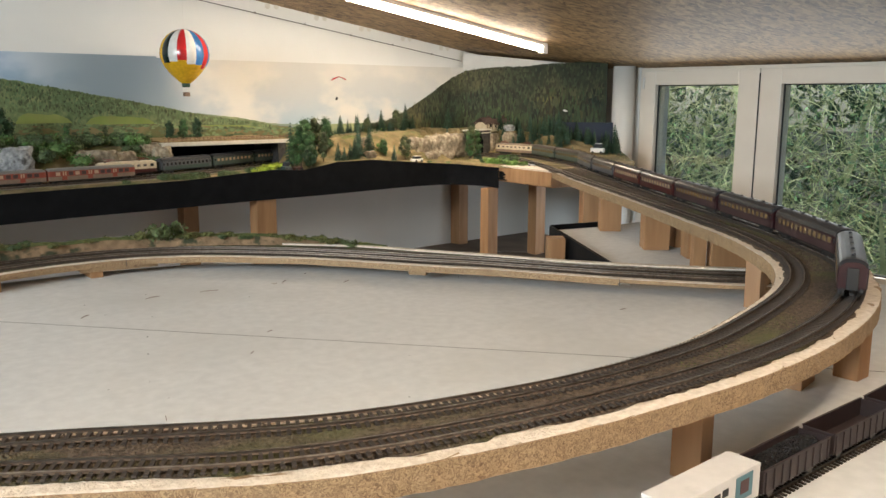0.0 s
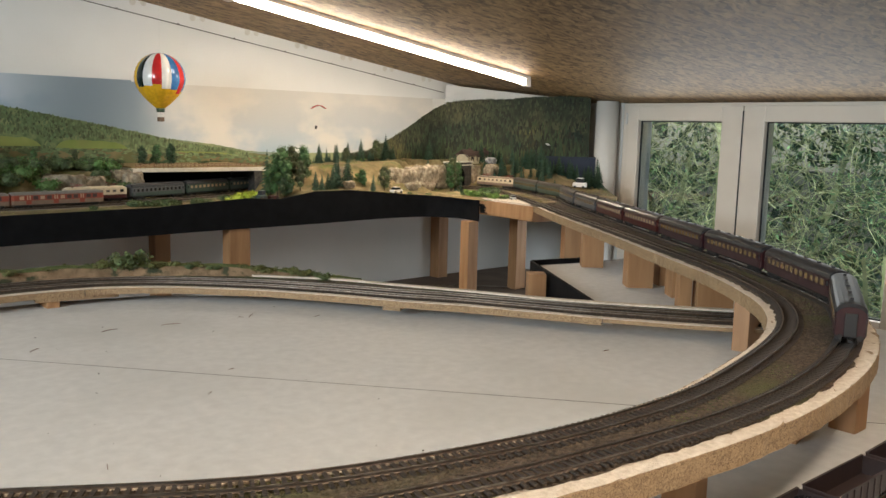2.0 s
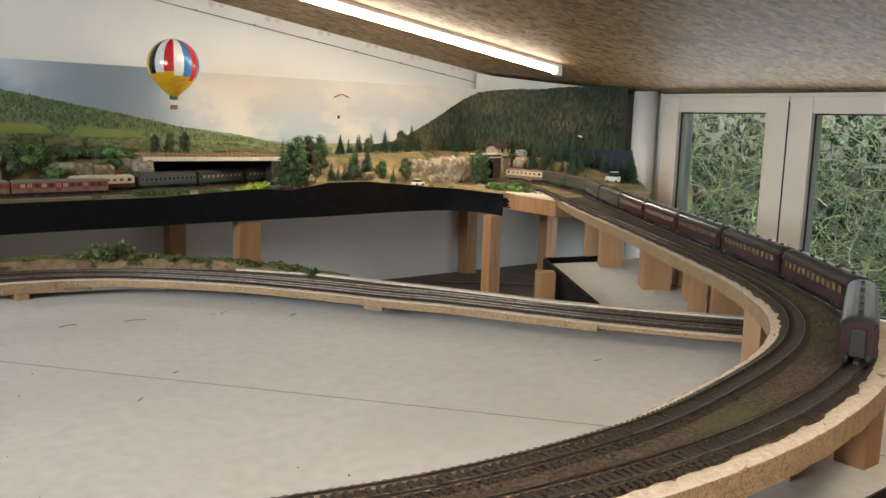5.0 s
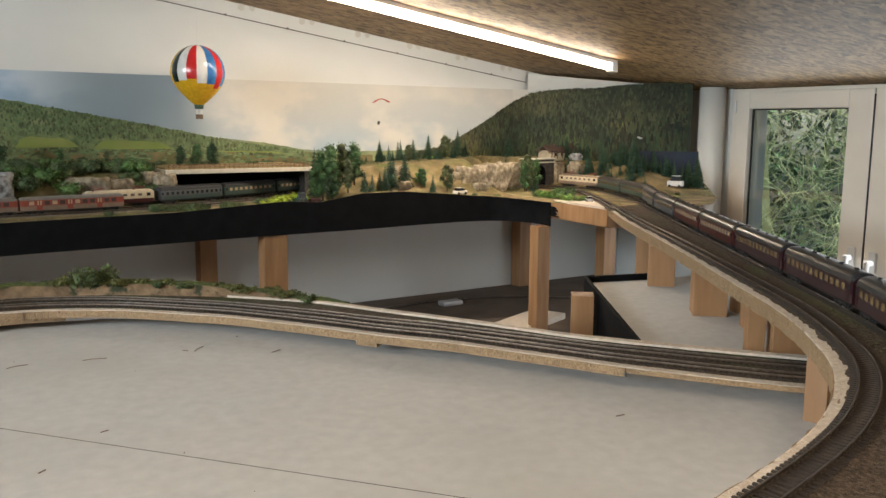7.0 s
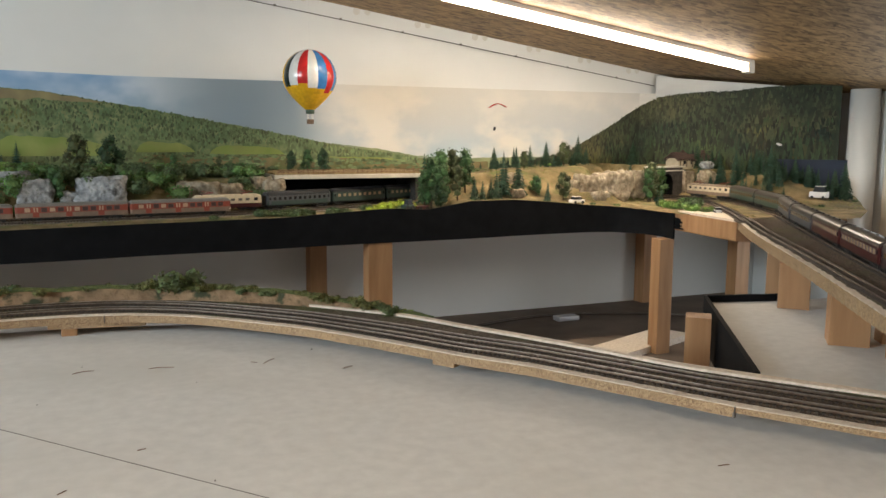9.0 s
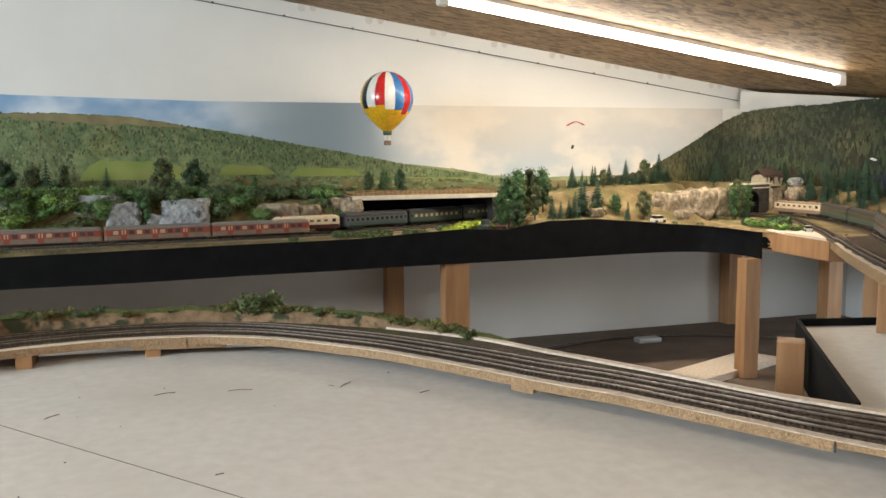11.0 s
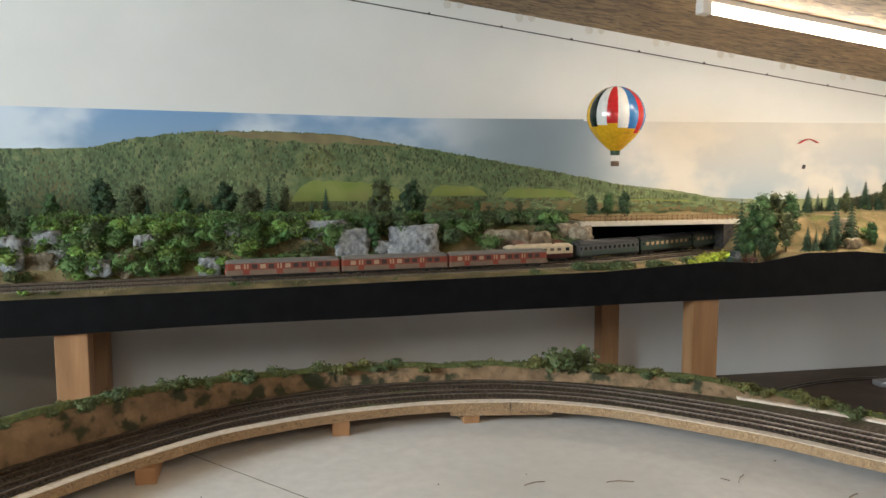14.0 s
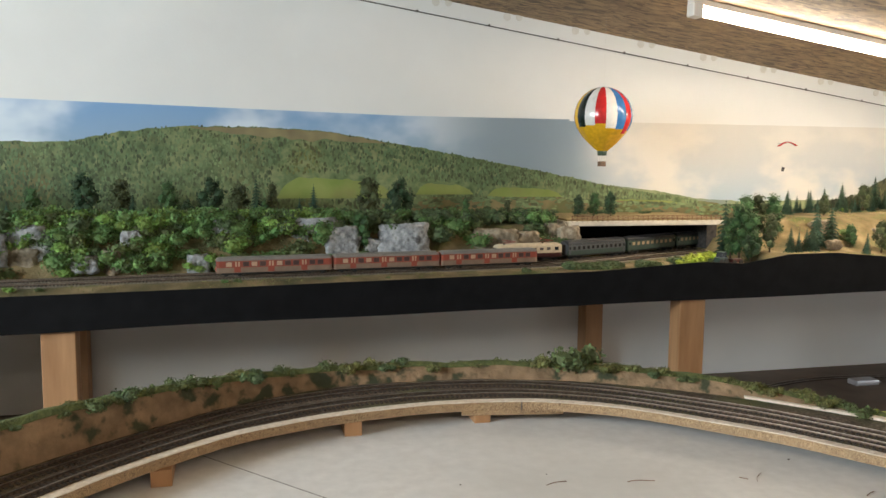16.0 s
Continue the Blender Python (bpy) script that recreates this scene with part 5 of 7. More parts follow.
# half-timbered station house above the portal
house = thing("station_house", "small cream half-timbered house with a brown tiled roof", "house", at=(2.505, 2.50, 0.196))
house.rotation_euler.z = radians(8)
house.scale = (1.25, 1.0, 0.85)
def gable(w, d, h, roof, x):
    part("wall", boxed(x - w / 2, x + w / 2, -d / 2, d / 2, -0.01, h), M_PLASTER, house)
    bm = bmesh.new()
    pr = [(-d / 2 - 0.006, h - 0.003), (0, h + roof), (d / 2 + 0.006, h - 0.003), (d / 2 + 0.004, h - 0.006), (0, h + roof - 0.004), (-d / 2 - 0.004, h - 0.006)]
    a = [[bm.verts.new((xx, y, z)) for y, z in pr] for xx in (x - w / 2 - 0.005, x + w / 2 + 0.005)]
    for i in range(6):
        bm.faces.new((a[0][i], a[1][i], a[1][(i + 1) % 6], a[0][(i + 1) % 6]))
    bm.faces.new(a[0][::-1]); bm.faces.new(a[1])
    part("roof", bm, M_ROOFTILE, house)
    for k in range(int(w / 0.012)):
        xx = x - w / 2 + 0.006 + k * 0.012
        part("beam", boxed(xx - 0.0012, xx + 0.0012, -d / 2 - 0.0008, -d / 2, 0, h), M_TIMBER, house)
        if k % 2:
            part("window", boxed(xx + 0.002, xx + 0.009, -d / 2 - 0.0006, -d / 2, h * 0.35, h * 0.75), M_DARKGLASS, house)
    part("beam", boxed(x - w / 2, x + w / 2, -d / 2 - 0.0009, -d / 2, h * 0.9, h), M_TIMBER, house)
gable(0.13, 0.05, 0.028, 0.022, 0.0)
gable(0.045, 0.06, 0.034, 0.024, -0.045)
gable(0.04, 0.062, 0.03, 0.024, 0.045)
for x in (-0.03, 0.05):
    part("chimney", boxed(x - 0.004, x + 0.004, -0.004, 0.004, 0.045, 0.066), M_ROOFTILE, house)

# ---- model trees, bushes and rocks ----
def blob(bm, rnd, c, r, n, size, flat=1.0, core=True):
    if core:
        g = bmesh.ops.create_icosphere(bm, subdivisions=1, radius=r * 0.72, matrix=Matrix.Translation(c) @ Matrix.Diagonal((1, 1, flat, 1)))
        for v in g["verts"]:
            v.co += (v.co - c) * 0.25 * rnd.uniform(-1, 1)
    for k in range(n):
        d = Vector((rnd.gauss(0, 1), rnd.gauss(0, 1), rnd.gauss(0, 1))).normalized()
        p = c + Vector((d.x, d.y, d.z * flat)) * r * rnd.uniform(0.68, 1.08)
        leaf(bm, rnd, p, size * rnd.uniform(0.6, 1.4), 0.75, 0.3)


def trunk(bm, h, r, lean=0.0):
    lathe(bm, [(r * 1.3, -0.006), (r, h * 0.2), (r * 0.8, h * 0.6), (r * 0.35, h)], 7)


def broadleaf(seed, h, w, mat, slim=False):
    rnd = random.Random(seed)
    ob = thing("tree", "", "tree")
    bm = bmesh.new()
    trunk(bm, h * 0.7, 0.0018)
    for k in range(5):
        twig(bm, rnd, Vector((0, 0, h * (0.25 + 0.1 * k))), Vector((rnd.uniform(-1, 1), rnd.uniform(-1, 1), 0.8)), w * 0.6, 0.0008, 0.4)
    part("trunk", bm, M_BARK, ob)
    bm = bmesh.new()
    n = 11 if not slim else 9
    for k in range(n):
        f = k / (n - 1)
        a = k * 2.4 + rnd.uniform(-0.4, 0.4)
        rr = w * 0.5 * (math.sin(math.pi * min(1, 0.2 + 0.75 * f)) ** 0.7) * rnd.uniform(0.35, 0.75)
        c = Vector((rr * math.cos(a), rr * math.sin(a), h * (0.24 + 0.66 * f)))
        blob(bm, rnd, c, w * (rnd.uniform(0.34, 0.46) if slim else rnd.uniform(0.22, 0.34)), 80, w * (0.06 if slim else 0.045))
    part("crown", bm, mat, ob)
    return ob


def conifer(seed, h, w, mat):
    rnd = random.Random(seed)
    ob = thing("conifer", "", "tree")
    bm = bmesh.new()
    trunk(bm, h * 0.9, 0.0016)
    part("trunk", bm, M_BARK, ob)
    bm = bmesh.new()
    tiers = 13
    for k in range(tiers):
        f = k / (tiers - 1)
        z, r = h * (0.10 + 0.86 * f), w * 0.5 * (1 - f) ** 0.85 + 0.0012
        m = 11
        for i in range(m):
            a = (i + rnd.uniform(-0.3, 0.3)) * math.tau / m + k * 0.7
            rr = r * rnd.uniform(0.75, 1.12)
            d, s = Vector((math.cos(a), math.sin(a), 0)), Vector((-math.sin(a), math.cos(a), 0))
            tip = d * rr + Vector((0, 0, z - 0.32 * rr))
            root = Vector((0, 0, z + h * 0.05))
            mid = d * rr * 0.55 + Vector((0, 0, z + 0.01 * rr))
            wd = rr * 0.32
            vs = [bm.verts.new(p) for p in (root, mid - s * wd, tip, mid + s * wd)]
            bm.faces.new(vs)
            for q in range(3):
                leaf(bm, rnd, mid.lerp(tip, rnd.random()) + s * rnd.uniform(-1, 1) * wd, rr * 0.14 + 0.0006, 0.5)
    part("crown", bm, mat, ob)
    return ob


def bush(seed, r, mat, clumps=5, flat=0.75):
    rnd = random.Random(seed)
    ob = thing("bush", "", "bush")
    bm = bmesh.new()
    for k in range(clumps):
        a = k * 2.3
        c = Vector((r * 0.55 * math.cos(a) * (k > 0), r * 0.55 * math.sin(a) * (k > 0), r * rnd.uniform(0.25, 0.6)))
        blob(bm, rnd, c, r * rnd.uniform(0.42, 0.62), 85, r * 0.085, flat)
    part("foliage", bm, mat, ob)
    return ob


def place(ob, x, y, s=1.0, turn=None, z=None, label="", group="", sz=None, sink=0.002, name=""):
    z = ground(x, y) if z is None else z
    c = copy_thing(ob, Matrix.Translation((x, y, z - sink)) @ pose(0, 0, 0, 0, 0, RND.uniform(0, 360) if turn is None else turn))
    c.scale = (s, s, sz or s)
    if name:
        c.name = name
    return tagged(c, label, "", group)


RND = random.Random(77)
OAKS = [broadleaf(11 + k, 0.1, 0.055, m) for k, m in enumerate((M_TREE_A, M_TREE_B, M_TREE_C))]
SLIM = [broadleaf(31 + k, 0.1, 0.032, m, True) for k, m in enumerate((M_TREE_A, M_TREE_B))]
FIRS = [conifer(51 + k, 0.1, w, m) for k, (w, m) in enumerate(((0.05, M_FIR_A), (0.042, M_FIR_B), (0.036, M_FIR_A)))]
BUSH = [bush(71 + k, 0.02, m) for k, m in enumerate((M_BUSH_A, M_BUSH_B, M_BUSH_C, M_BUSH_D))]
YELLOW = bush(91, 0.02, M_BUSH_Y)
OLIVE = bush(92, 0.02, M_BUSH_O)

# trees on the terrace along the wall
for x, y, h, k, slim in ((-0.75, 2.5, 0.1, 0, 0), (-0.6, 2.52, 0.09, 1, 0), (-0.44, 2.5, 0.11, 2, 0), (-0.34, 2.5, 0.1, 0, 0), (-0.225, 2.5, 0.075, 0, 0), (-0.114, 2.5, 0.112, 2, 0), (-0.034, 2.51, 0.098, 1, 0), (0.073, 2.5, 0.088, 0, 0),
                         (0.115, 2.48, 0.05, 2, 0), (0.17, 2.5, 0.10, 2, 0), (0.235, 2.51, 0.09, 1, 0), (0.31, 2.49, 0.085, 1, 1), (0.29, 2.46, 0.05, 0, 1), (0.548, 2.52, 0.112, 1, 0), (0.629, 2.53, 0.112, 2, 0), (0.50, 2.33, 0.085, 0, 0),
                         (0.585, 2.46, 0.05, 2, 0), (0.78, 2.44, 0.062, 0, 1), (0.905, 2.49, 0.055, 1, 1), (1.104, 2.5, 0.062, 2, 0), (1.152, 2.505, 0.064, 0, 0), (1.197, 2.5, 0.07, 2, 0),
                         (1.44, 2.27, 0.145, 0, 1), (1.462, 2.25, 0.125, 0, 1), (1.425, 2.285, 0.11, 2, 1), (1.45, 2.24, 0.075, 2, 0), (1.487, 2.32, 0.14, 0, 1), (1.53, 2.33, 0.12, 1, 1), (1.56, 2.31, 0.125, 0, 1), (1.505, 2.24, 0.10, 1, 1), (1.83, 2.46, 0.06, 1, 0), (1.86, 2.27, 0.085, 1, 0), (2.175, 2.275, 0.125, 1, 1), (2.16, 2.265, 0.10, 0, 1), (1.78, 2.29, 0.06, 0, 0), (2.01, 2.52, 0.08, 1, 0), (2.245, 2.335, 0.10, 0, 1), (2.225, 2.325, 0.10, 1, 1), (2.265, 2.34, 0.105, 0, 1)):
    if slim:
        t = SLIM[k % 2]
        lab = "slim dark green model tree on the hillside"
    else:
        t = OAKS[k]
        lab = ("leafy green model tree on the hillside", "olive brown-green model tree on the hillside", "dark green round-crowned model tree on the hillside")[k]
    z = 0.192 if 1.05 < x < 1.25 else None
    place(t, x, y, h / 0.1, label=lab, group="model trees", z=z)
for x, y, h, k in ((-0.5, 2.47, 0.08, 0), (-0.27, 2.48, 0.05, 1), (-0.16, 2.46, 0.045, 2), (0.0, 2.44, 0.07, 0), (0.272, 2.46, 0.105, 2), (0.41, 2.5, 0.085, 1), (0.376, 2.5, 0.052, 1), (1.455, 2.36, 0.15, 2), (1.659, 2.27, 0.115, 1), (1.674, 2.28, 0.10, 2), (1.72, 2.29, 0.11, 0), (1.755, 2.52, 0.075, 0), (1.83, 2.53, 0.07, 2), (1.96, 2.55, 0.085, 0), (2.10, 2.58, 0.10, 0), (2.17, 2.58, 0.10, 1), (1.62, 2.23, 0.08, 0), (1.79, 2.24, 0.06, 1),
                   (1.545, 2.215, 0.065, 0), (1.572, 2.22, 0.055, 1), (1.605, 2.235, 0.06, 0), (1.76, 2.53, 0.065, 0), (1.80, 2.54, 0.055, 1), (1.845, 2.54, 0.07, 1), (1.90, 2.55, 0.075, 0), (1.935, 2.5, 0.05, 2), (1.955, 2.49, 0.045, 1), (1.98, 2.50, 0.04, 2),
                   (2.06, 2.54, 0.055, 1), (2.12, 2.56, 0.06, 0), (2.18, 2.57, 0.05, 2), (2.3, 2.56, 0.08, 1), (2.33, 2.59, 0.09, 0), (2.195, 2.27, 0.055, 1), (2.19, 2.24, 0.05, 0), (2.46, 2.40, 0.065, 0), (2.48, 2.33, 0.05, 1), (2.52, 2.36, 0.07, 1), (2.54, 2.30, 0.055, 2), (2.57, 2.25, 0.09, 2), (2.59, 2.21, 0.1, 1), (2.61, 2.23, 0.11, 2), (2.635, 2.24, 0.09, 0),
                   (2.57, 2.16, 0.06, 1), (2.66, 2.28, 0.06, 1), (2.55, 2.44, 0.07, 0), (2.60, 2.38, 0.08, 1), (2.65, 2.34, 0.09, 0), (2.70, 2.27, 0.08, 2), (2.47, 2.50, 0.08, 1), (2.52, 2.48, 0.09, 0), (2.43, 2.06, 0.045, 1), (2.46, 2.02, 0.05, 0), (2.62, 1.99, 0.05, 1), (2.66, 1.975, 0.10, 0), (2.68, 2.0, 0.12, 1), (2.645, 2.0, 0.085, 2)):
    place(FIRS[k], x, y, h / 0.1, label=("broad dark green model fir tree", "blue-green pointed model fir tree", "slender dark model conifer")[k], group="model conifers")
for k in range(140):
    if k < 105:
        x, y = RND.uniform(2.42, 2.78), RND.uniform(2.06, 2.5)
    else:
        x, y = RND.uniform(1.72, 2.36), RND.uniform(2.54, 2.63)
    if y > ridge_at(YB, x) - 0.02 or near(TRACK_C, x, y) < 0.06 or (2.35 < x < 2.56 and y > 2.46) or (2.5 < x < 2.64 and y < 2.1):
        continue
    q = RND.randrange(3)
    place(FIRS[q], x, y, RND.uniform(0.4, 0.85) * (1.0 if k < 105 else 0.5), label=("broad dark green model fir tree", "blue-green pointed model fir tree", "slender dark model conifer")[q], group="model conifers")
# bushes over the banks
for k in range(430):
    x = RND.uniform(-0.5, 0.46) if k % 4 else RND.uniform(0.46, 1.0)
    f = RND.random()
    yb = ridge_at([(p.x, p.y) for p in TRACK_B[::6]], x) + 0.035
    y = yb + 0.145 * f
    if 0.42 < x < 0.66 and f < 0.55 and RND.random() < 0.85:
        continue
    if 0.78 < x < 0.95 and f < 0.5 and RND.random() < 0.8:
        continue
    if x < -0.15 and f < 0.4 and RND.random() < 0.6:
        continue
    v = RND.choice((0, 1, 2, 2, 3)) if x < 0.45 else RND.choice((1, 3, 3, 2))
    place(BUSH[v], x, y, RND.uniform(1.2, 2.3), label=("fresh green foam bush on the bank", "dull green foam bush on the bank", "leafy mid-green bush on the bank", "dark olive bush on the bank")[v], group="bushes on the bank", name="shrub")
for k in range(26):
    x = RND.uniform(0.92, 1.36)
    yA = ridge_at([(p.x, p.y) for p in TRACK_A[::6]], min(x, 1.15))
    place(BUSH[RND.choice((1, 3))], x, 2.185 + 0.10 * (x - 0.92) + RND.uniform(-0.012, 0.012), RND.uniform(0.8, 1.25), label="low dull green hedge bush beside the track", group="hedge along the track", z=0.097)
for x, y, s in ((1.27, 2.215, 1.2), (1.30, 2.225, 1.5), (1.33, 2.235, 1.6), (1.355, 2.245, 1.4), (1.25, 2.205, 0.9)):
    place(YELLOW, x, y, s, z=0.1, label="bright yellow-green bush beside the track", group="yellow bushes")
for x, y, s, v in ((0.2, 2.128, 0.45, 2), (0.225, 2.13, 0.5, 1), (-0.18, 2.09, 0.6, 0), (-0.13, 2.095, 0.5, 1), (0.84, 2.165, 0.65, 3), (0.53, 2.145, 0.3, 1), (-0.35, 2.08, 0.5, 0), (1.78, 2.32, 0.8, 1), (1.80, 2.335, 1.0, 2), (1.72, 2.30, 0.7, 1), (1.60, 2.36, 0.8, 3), (1.93, 2.22, 0.5, 3),
                   (2.06, 1.94, 1.3, 0), (2.085, 1.97, 1.4, 2), (2.11, 1.99, 1.9, 3), (2.13, 2.03, 1.9, 2), (2.09, 2.03, 1.4, 0), (2.155, 2.06, 1.5, 3), (2.07, 2.06, 1.3, 0), (2.08, 1.91, 0.8, 1), (2.11, 1.93, 0.9, 0), (2.14, 2.09, 1.2, 1), (2.09, 2.10, 1.1, 3), (2.44, 2.12, 0.5, 1), (2.5, 2.2, 0.5, 3), (2.68, 1.96, 0.5, 1), (2.52, 1.93, 0.5, 3), (2.0, 2.2, 0.6, 1), (1.68, 2.5, 0.7, 1), (2.04, 2.5, 0.9, 0), (1.96, 2.54, 0.7, 0)):
    place(BUSH[v], x, y, s, label=("fresh green foam bush in the meadow", "dull green foam bush in the meadow", "leafy mid-green bush in the meadow", "dark olive bush in the meadow")[v], group="bushes in the meadow")
for x, y, z, q in ((1.045, 2.372, 0.118, 1.7), (1.075, 2.378, 0.108, 1.3), (1.02, 2.37, 0.13, 1.2), (0.965, 2.36, 0.12, 1.0)):
    place(BUSH[3], x, y, q, z=z, label="dark olive bush before the overpass", group="bushes on the bank", name="shrub")
for k in range(22):
    x = 0.62 + 0.9 * RND.random()
    place(BUSH[RND.choice((1, 3))], x, 2.6 + 0.03 * RND.random(), RND.uniform(0.5, 0.9), label="small dark hedge bush near the wall", group="far hedges", z=max(ground(x, 2.6), 0.192 if 1.03 < x < 1.48 else 0))

# rocks
def rock(name, x, y, z, sx, sy, sz, mat, seed, label):
    bm = bmesh.new()
    bmesh.ops.create_icosphere(bm, subdivisions=4, radius=1.0)
    for v in bm.verts:
        d = v.co.copy()
        q = Vector((max(-0.74, min(0.74, d.x)), max(-0.7, min(0.7, d.y)), max(-0.7, min(0.72, d.z))))
        n1 = noise.noise(d * 1.7 + Vector((seed, 0, 0)))
        n2 = abs(noise.noise(d * 4.0 + Vector((0, seed, 0))))
        n3 = noise.noise(Vector((d.x * 3, d.y * 3, d.z * 11 + seed)))
        n4 = abs(noise.noise(d * 9.0 + Vector((0, 0, seed))))
        k = 1.22 + 0.24 * n1 - 0.30 * n2 + 0.10 * n3 - 0.10 * n4
        v.co = Vector((q.x * sx * k, q.y * sy * k, q.z * sz * k))
    ob = tagged(part(name, bm, mat, None, "", True), label, "rock", "rocks in the scenery")
    ob.location = (x, y, z)
    ob.rotation_euler.z = 0.15 * math.sin(seed * 3)


for k, (x, y, z, sx, sy, sz, m) in enumerate((
        (-0.29, 2.28, 0.15, 0.085, 0.05, 0.052, 0), (-0.185, 2.295, 0.165, 0.058, 0.05, 0.042, 0), (-0.205, 2.275, 0.130, 0.05, 0.035, 0.036, 1), (-0.075, 2.245, 0.124, 0.03, 0.03, 0.022, 0), (-0.025, 2.265, 0.125, 0.022, 0.03, 0.032, 1), (-0.27, 2.295, 0.175, 0.035, 0.05, 0.022, 0), (0.145, 2.27, 0.112, 0.025, 0.018, 0.03, 0),
        (-0.065, 2.345, 0.195, 0.034, 0.045, 0.02, 0), (0.012, 2.30, 0.172, 0.026, 0.045, 0.02, 0), (0.185, 2.345, 0.192, 0.04, 0.05, 0.02, 0), (0.40, 2.355, 0.19, 0.055, 0.045, 0.022, 0), (0.36, 2.34, 0.155, 0.03, 0.02, 0.02, 0), (0.455, 2.33, 0.145, 0.045, 0.03, 0.052, 0), (0.60, 2.335, 0.148, 0.065, 0.03, 0.052, 0), (0.53, 2.34, 0.13, 0.03, 0.025, 0.035, 0),
        (0.83, 2.36, 0.145, 0.06, 0.03, 0.038, 1), (0.91, 2.37, 0.14, 0.04, 0.03, 0.036, 1), (1.03, 2.385, 0.14, 0.035, 0.025, 0.045, 1), (1.0, 2.40, 0.16, 0.03, 0.02, 0.03, 1),
        (1.585, 2.37, 0.165, 0.022, 0.02, 0.02, 1), (1.70, 2.255, 0.135, 0.02, 0.015, 0.014, 1), (1.74, 2.36, 0.17, 0.03, 0.02, 0.022, 1), (1.93, 2.345, 0.135, 0.035, 0.03, 0.034, 1), (1.99, 2.335, 0.14, 0.05, 0.035, 0.048, 1), (2.045, 2.335, 0.15, 0.04, 0.04, 0.045, 1), (2.09, 2.325, 0.145, 0.045, 0.035, 0.056, 1), (2.15, 2.325, 0.15, 0.036, 0.03, 0.05, 1), (2.0, 2.29, 0.115, 0.03, 0.02, 0.02, 1), (2.46, 2.36, 0.155, 0.03, 0.025, 0.04, 1), (2.47, 2.37, 0.205, 0.02, 0.02, 0.014, 0), (-0.5, 2.3, 0.14, 0.06, 0.03, 0.05, 0), (-0.62, 2.31, 0.15, 0.04, 0.03, 0.04, 1))):
    rock("rock", x, y, z, sx, sy, sz, (M_ROCKGREY, M_ROCKTAN)[m], k + 1.3, ("craggy grey plaster rock in the bank", "craggy tan plaster rock in the bank")[m])

# grass tufts and ground flock over the terrain
bm = bmesh.new()
for k in range(26000):
    x = RND.uniform(-0.75, 2.8)
    y = RND.uniform(ridge_at(YF, x) + 0.004, ridge_at(YB, x) - 0.004)
    if wob(x, y, 4, 12) < 0.0 + 0.15 * (x > 1.5) or min(abs(y - ridge_at([(p.x, p.y) for p in TRACK_A[::10]], x)), abs(y - ridge_at([(p.x, p.y) for p in TRACK_B[::10]], x))) < 0.018 and x < 1.5:
        continue
    if x > 2.0 and min(near(TRACK_C[::3], x, y), near(TRACK_D[::3], x, y)) < 0.03:
        continue
    leaf(bm, RND, Vector((x, y, ground(x, y) + 0.0012)), RND.uniform(0.0012, 0.003), 0.5, 0.2)
tagged(part("grass_flock", bm, M_FLOCK), "green and straw coloured flock grass over the hillside", "grass", kind="stuff")

# bank behind the low curve
bank = tagged(thing("embankment"), "tan plaster bank with a mossy top behind the low track", "bank", kind="structure")
bm = bmesh.new()
top = bmesh.new()
rows, trows = [], []
E0, E1 = 8, 146
for i in range(E0, E1):
    p, q = LOWF[i], LOWN[i]
    n = (p - q).normalized()
    f = (i - E0) / (E1 - E0)
    h = 0.044 * smooth(0.0, 0.08, f) * (1 - 0.62 * smooth(0.30, 0.62, f)) * (1 - smooth(0.82, 1.0, f)) + 0.004 * wob(f * 30, 1) + 0.003
    h = max(h, 0.002)
    prof = [(-0.014, 0.0), (-0.010 + 0.003 * wob(f * 60, 2), 0.35 * h), (-0.007 + 0.003 * wob(f * 70, 5), 0.7 * h), (-0.002, 0.95 * h)]
    rows.append([bm.verts.new((p.x + n.x * u, p.y + n.y * u, 0.03 + v)) for u, v in prof])
    tp = [(-0.004, 0.97 * h), (0.004, h + 0.004), (0.014, h + 0.003 + 0.003 * wob(f * 50, 8)), (0.024, 0.6 * h), (0.028, -0.02)]
    trows.append([top.verts.new((p.x + n.x * u, p.y + n.y * u, 0.03 + v)) for u, v in tp])
for b, rr in ((bm, rows), (top, trows)):
    for r, q in zip(rr, rr[1:]):
        for k in range(len(r) - 1):
            b.faces.new((r[k], q[k], q[k + 1], r[k + 1]))
part("rock_face", bm, M_CLAY, bank, "tan clay face with dark streaks", True)
part("mossy_top", top, M_MOSSTOP, bank, "mossy green top", True)
for i in range(E0 + 2, E1 - 4):
    f = (i - E0) / (E1 - E0)
    p, n = LOWF[i], (LOWF[i] - LOWN[i]).normalized()
    h = 0.044 * (1 - 0.62 * smooth(0.30, 0.62, f)) * (1 - smooth(0.82, 1.0, f))
    for rep in range(1):
        if RND.random() < 0.62:
            t = RND.choice((OLIVE, OLIVE, BUSH[1], BUSH[1], BUSH[3], YELLOW if RND.random() < 0.25 else OLIVE))
            off = RND.uniform(-0.008, 0.018) if f > 0.3 else RND.uniform(0.0, 0.016)
            place(t, p.x + n.x * off, p.y + n.y * off, RND.uniform(0.45, 0.95) * (0.65 if f < 0.35 else 1.0), z=0.029 + h, label="small moss and heather tuft on the bank", group="tufts on the bank", name="moss_tuft")
place(BUSH[1], 0.70, 1.555, 2.1, z=0.044, label="larger dull green bush on the bank", group="tufts on the bank", name="moss_tuft")
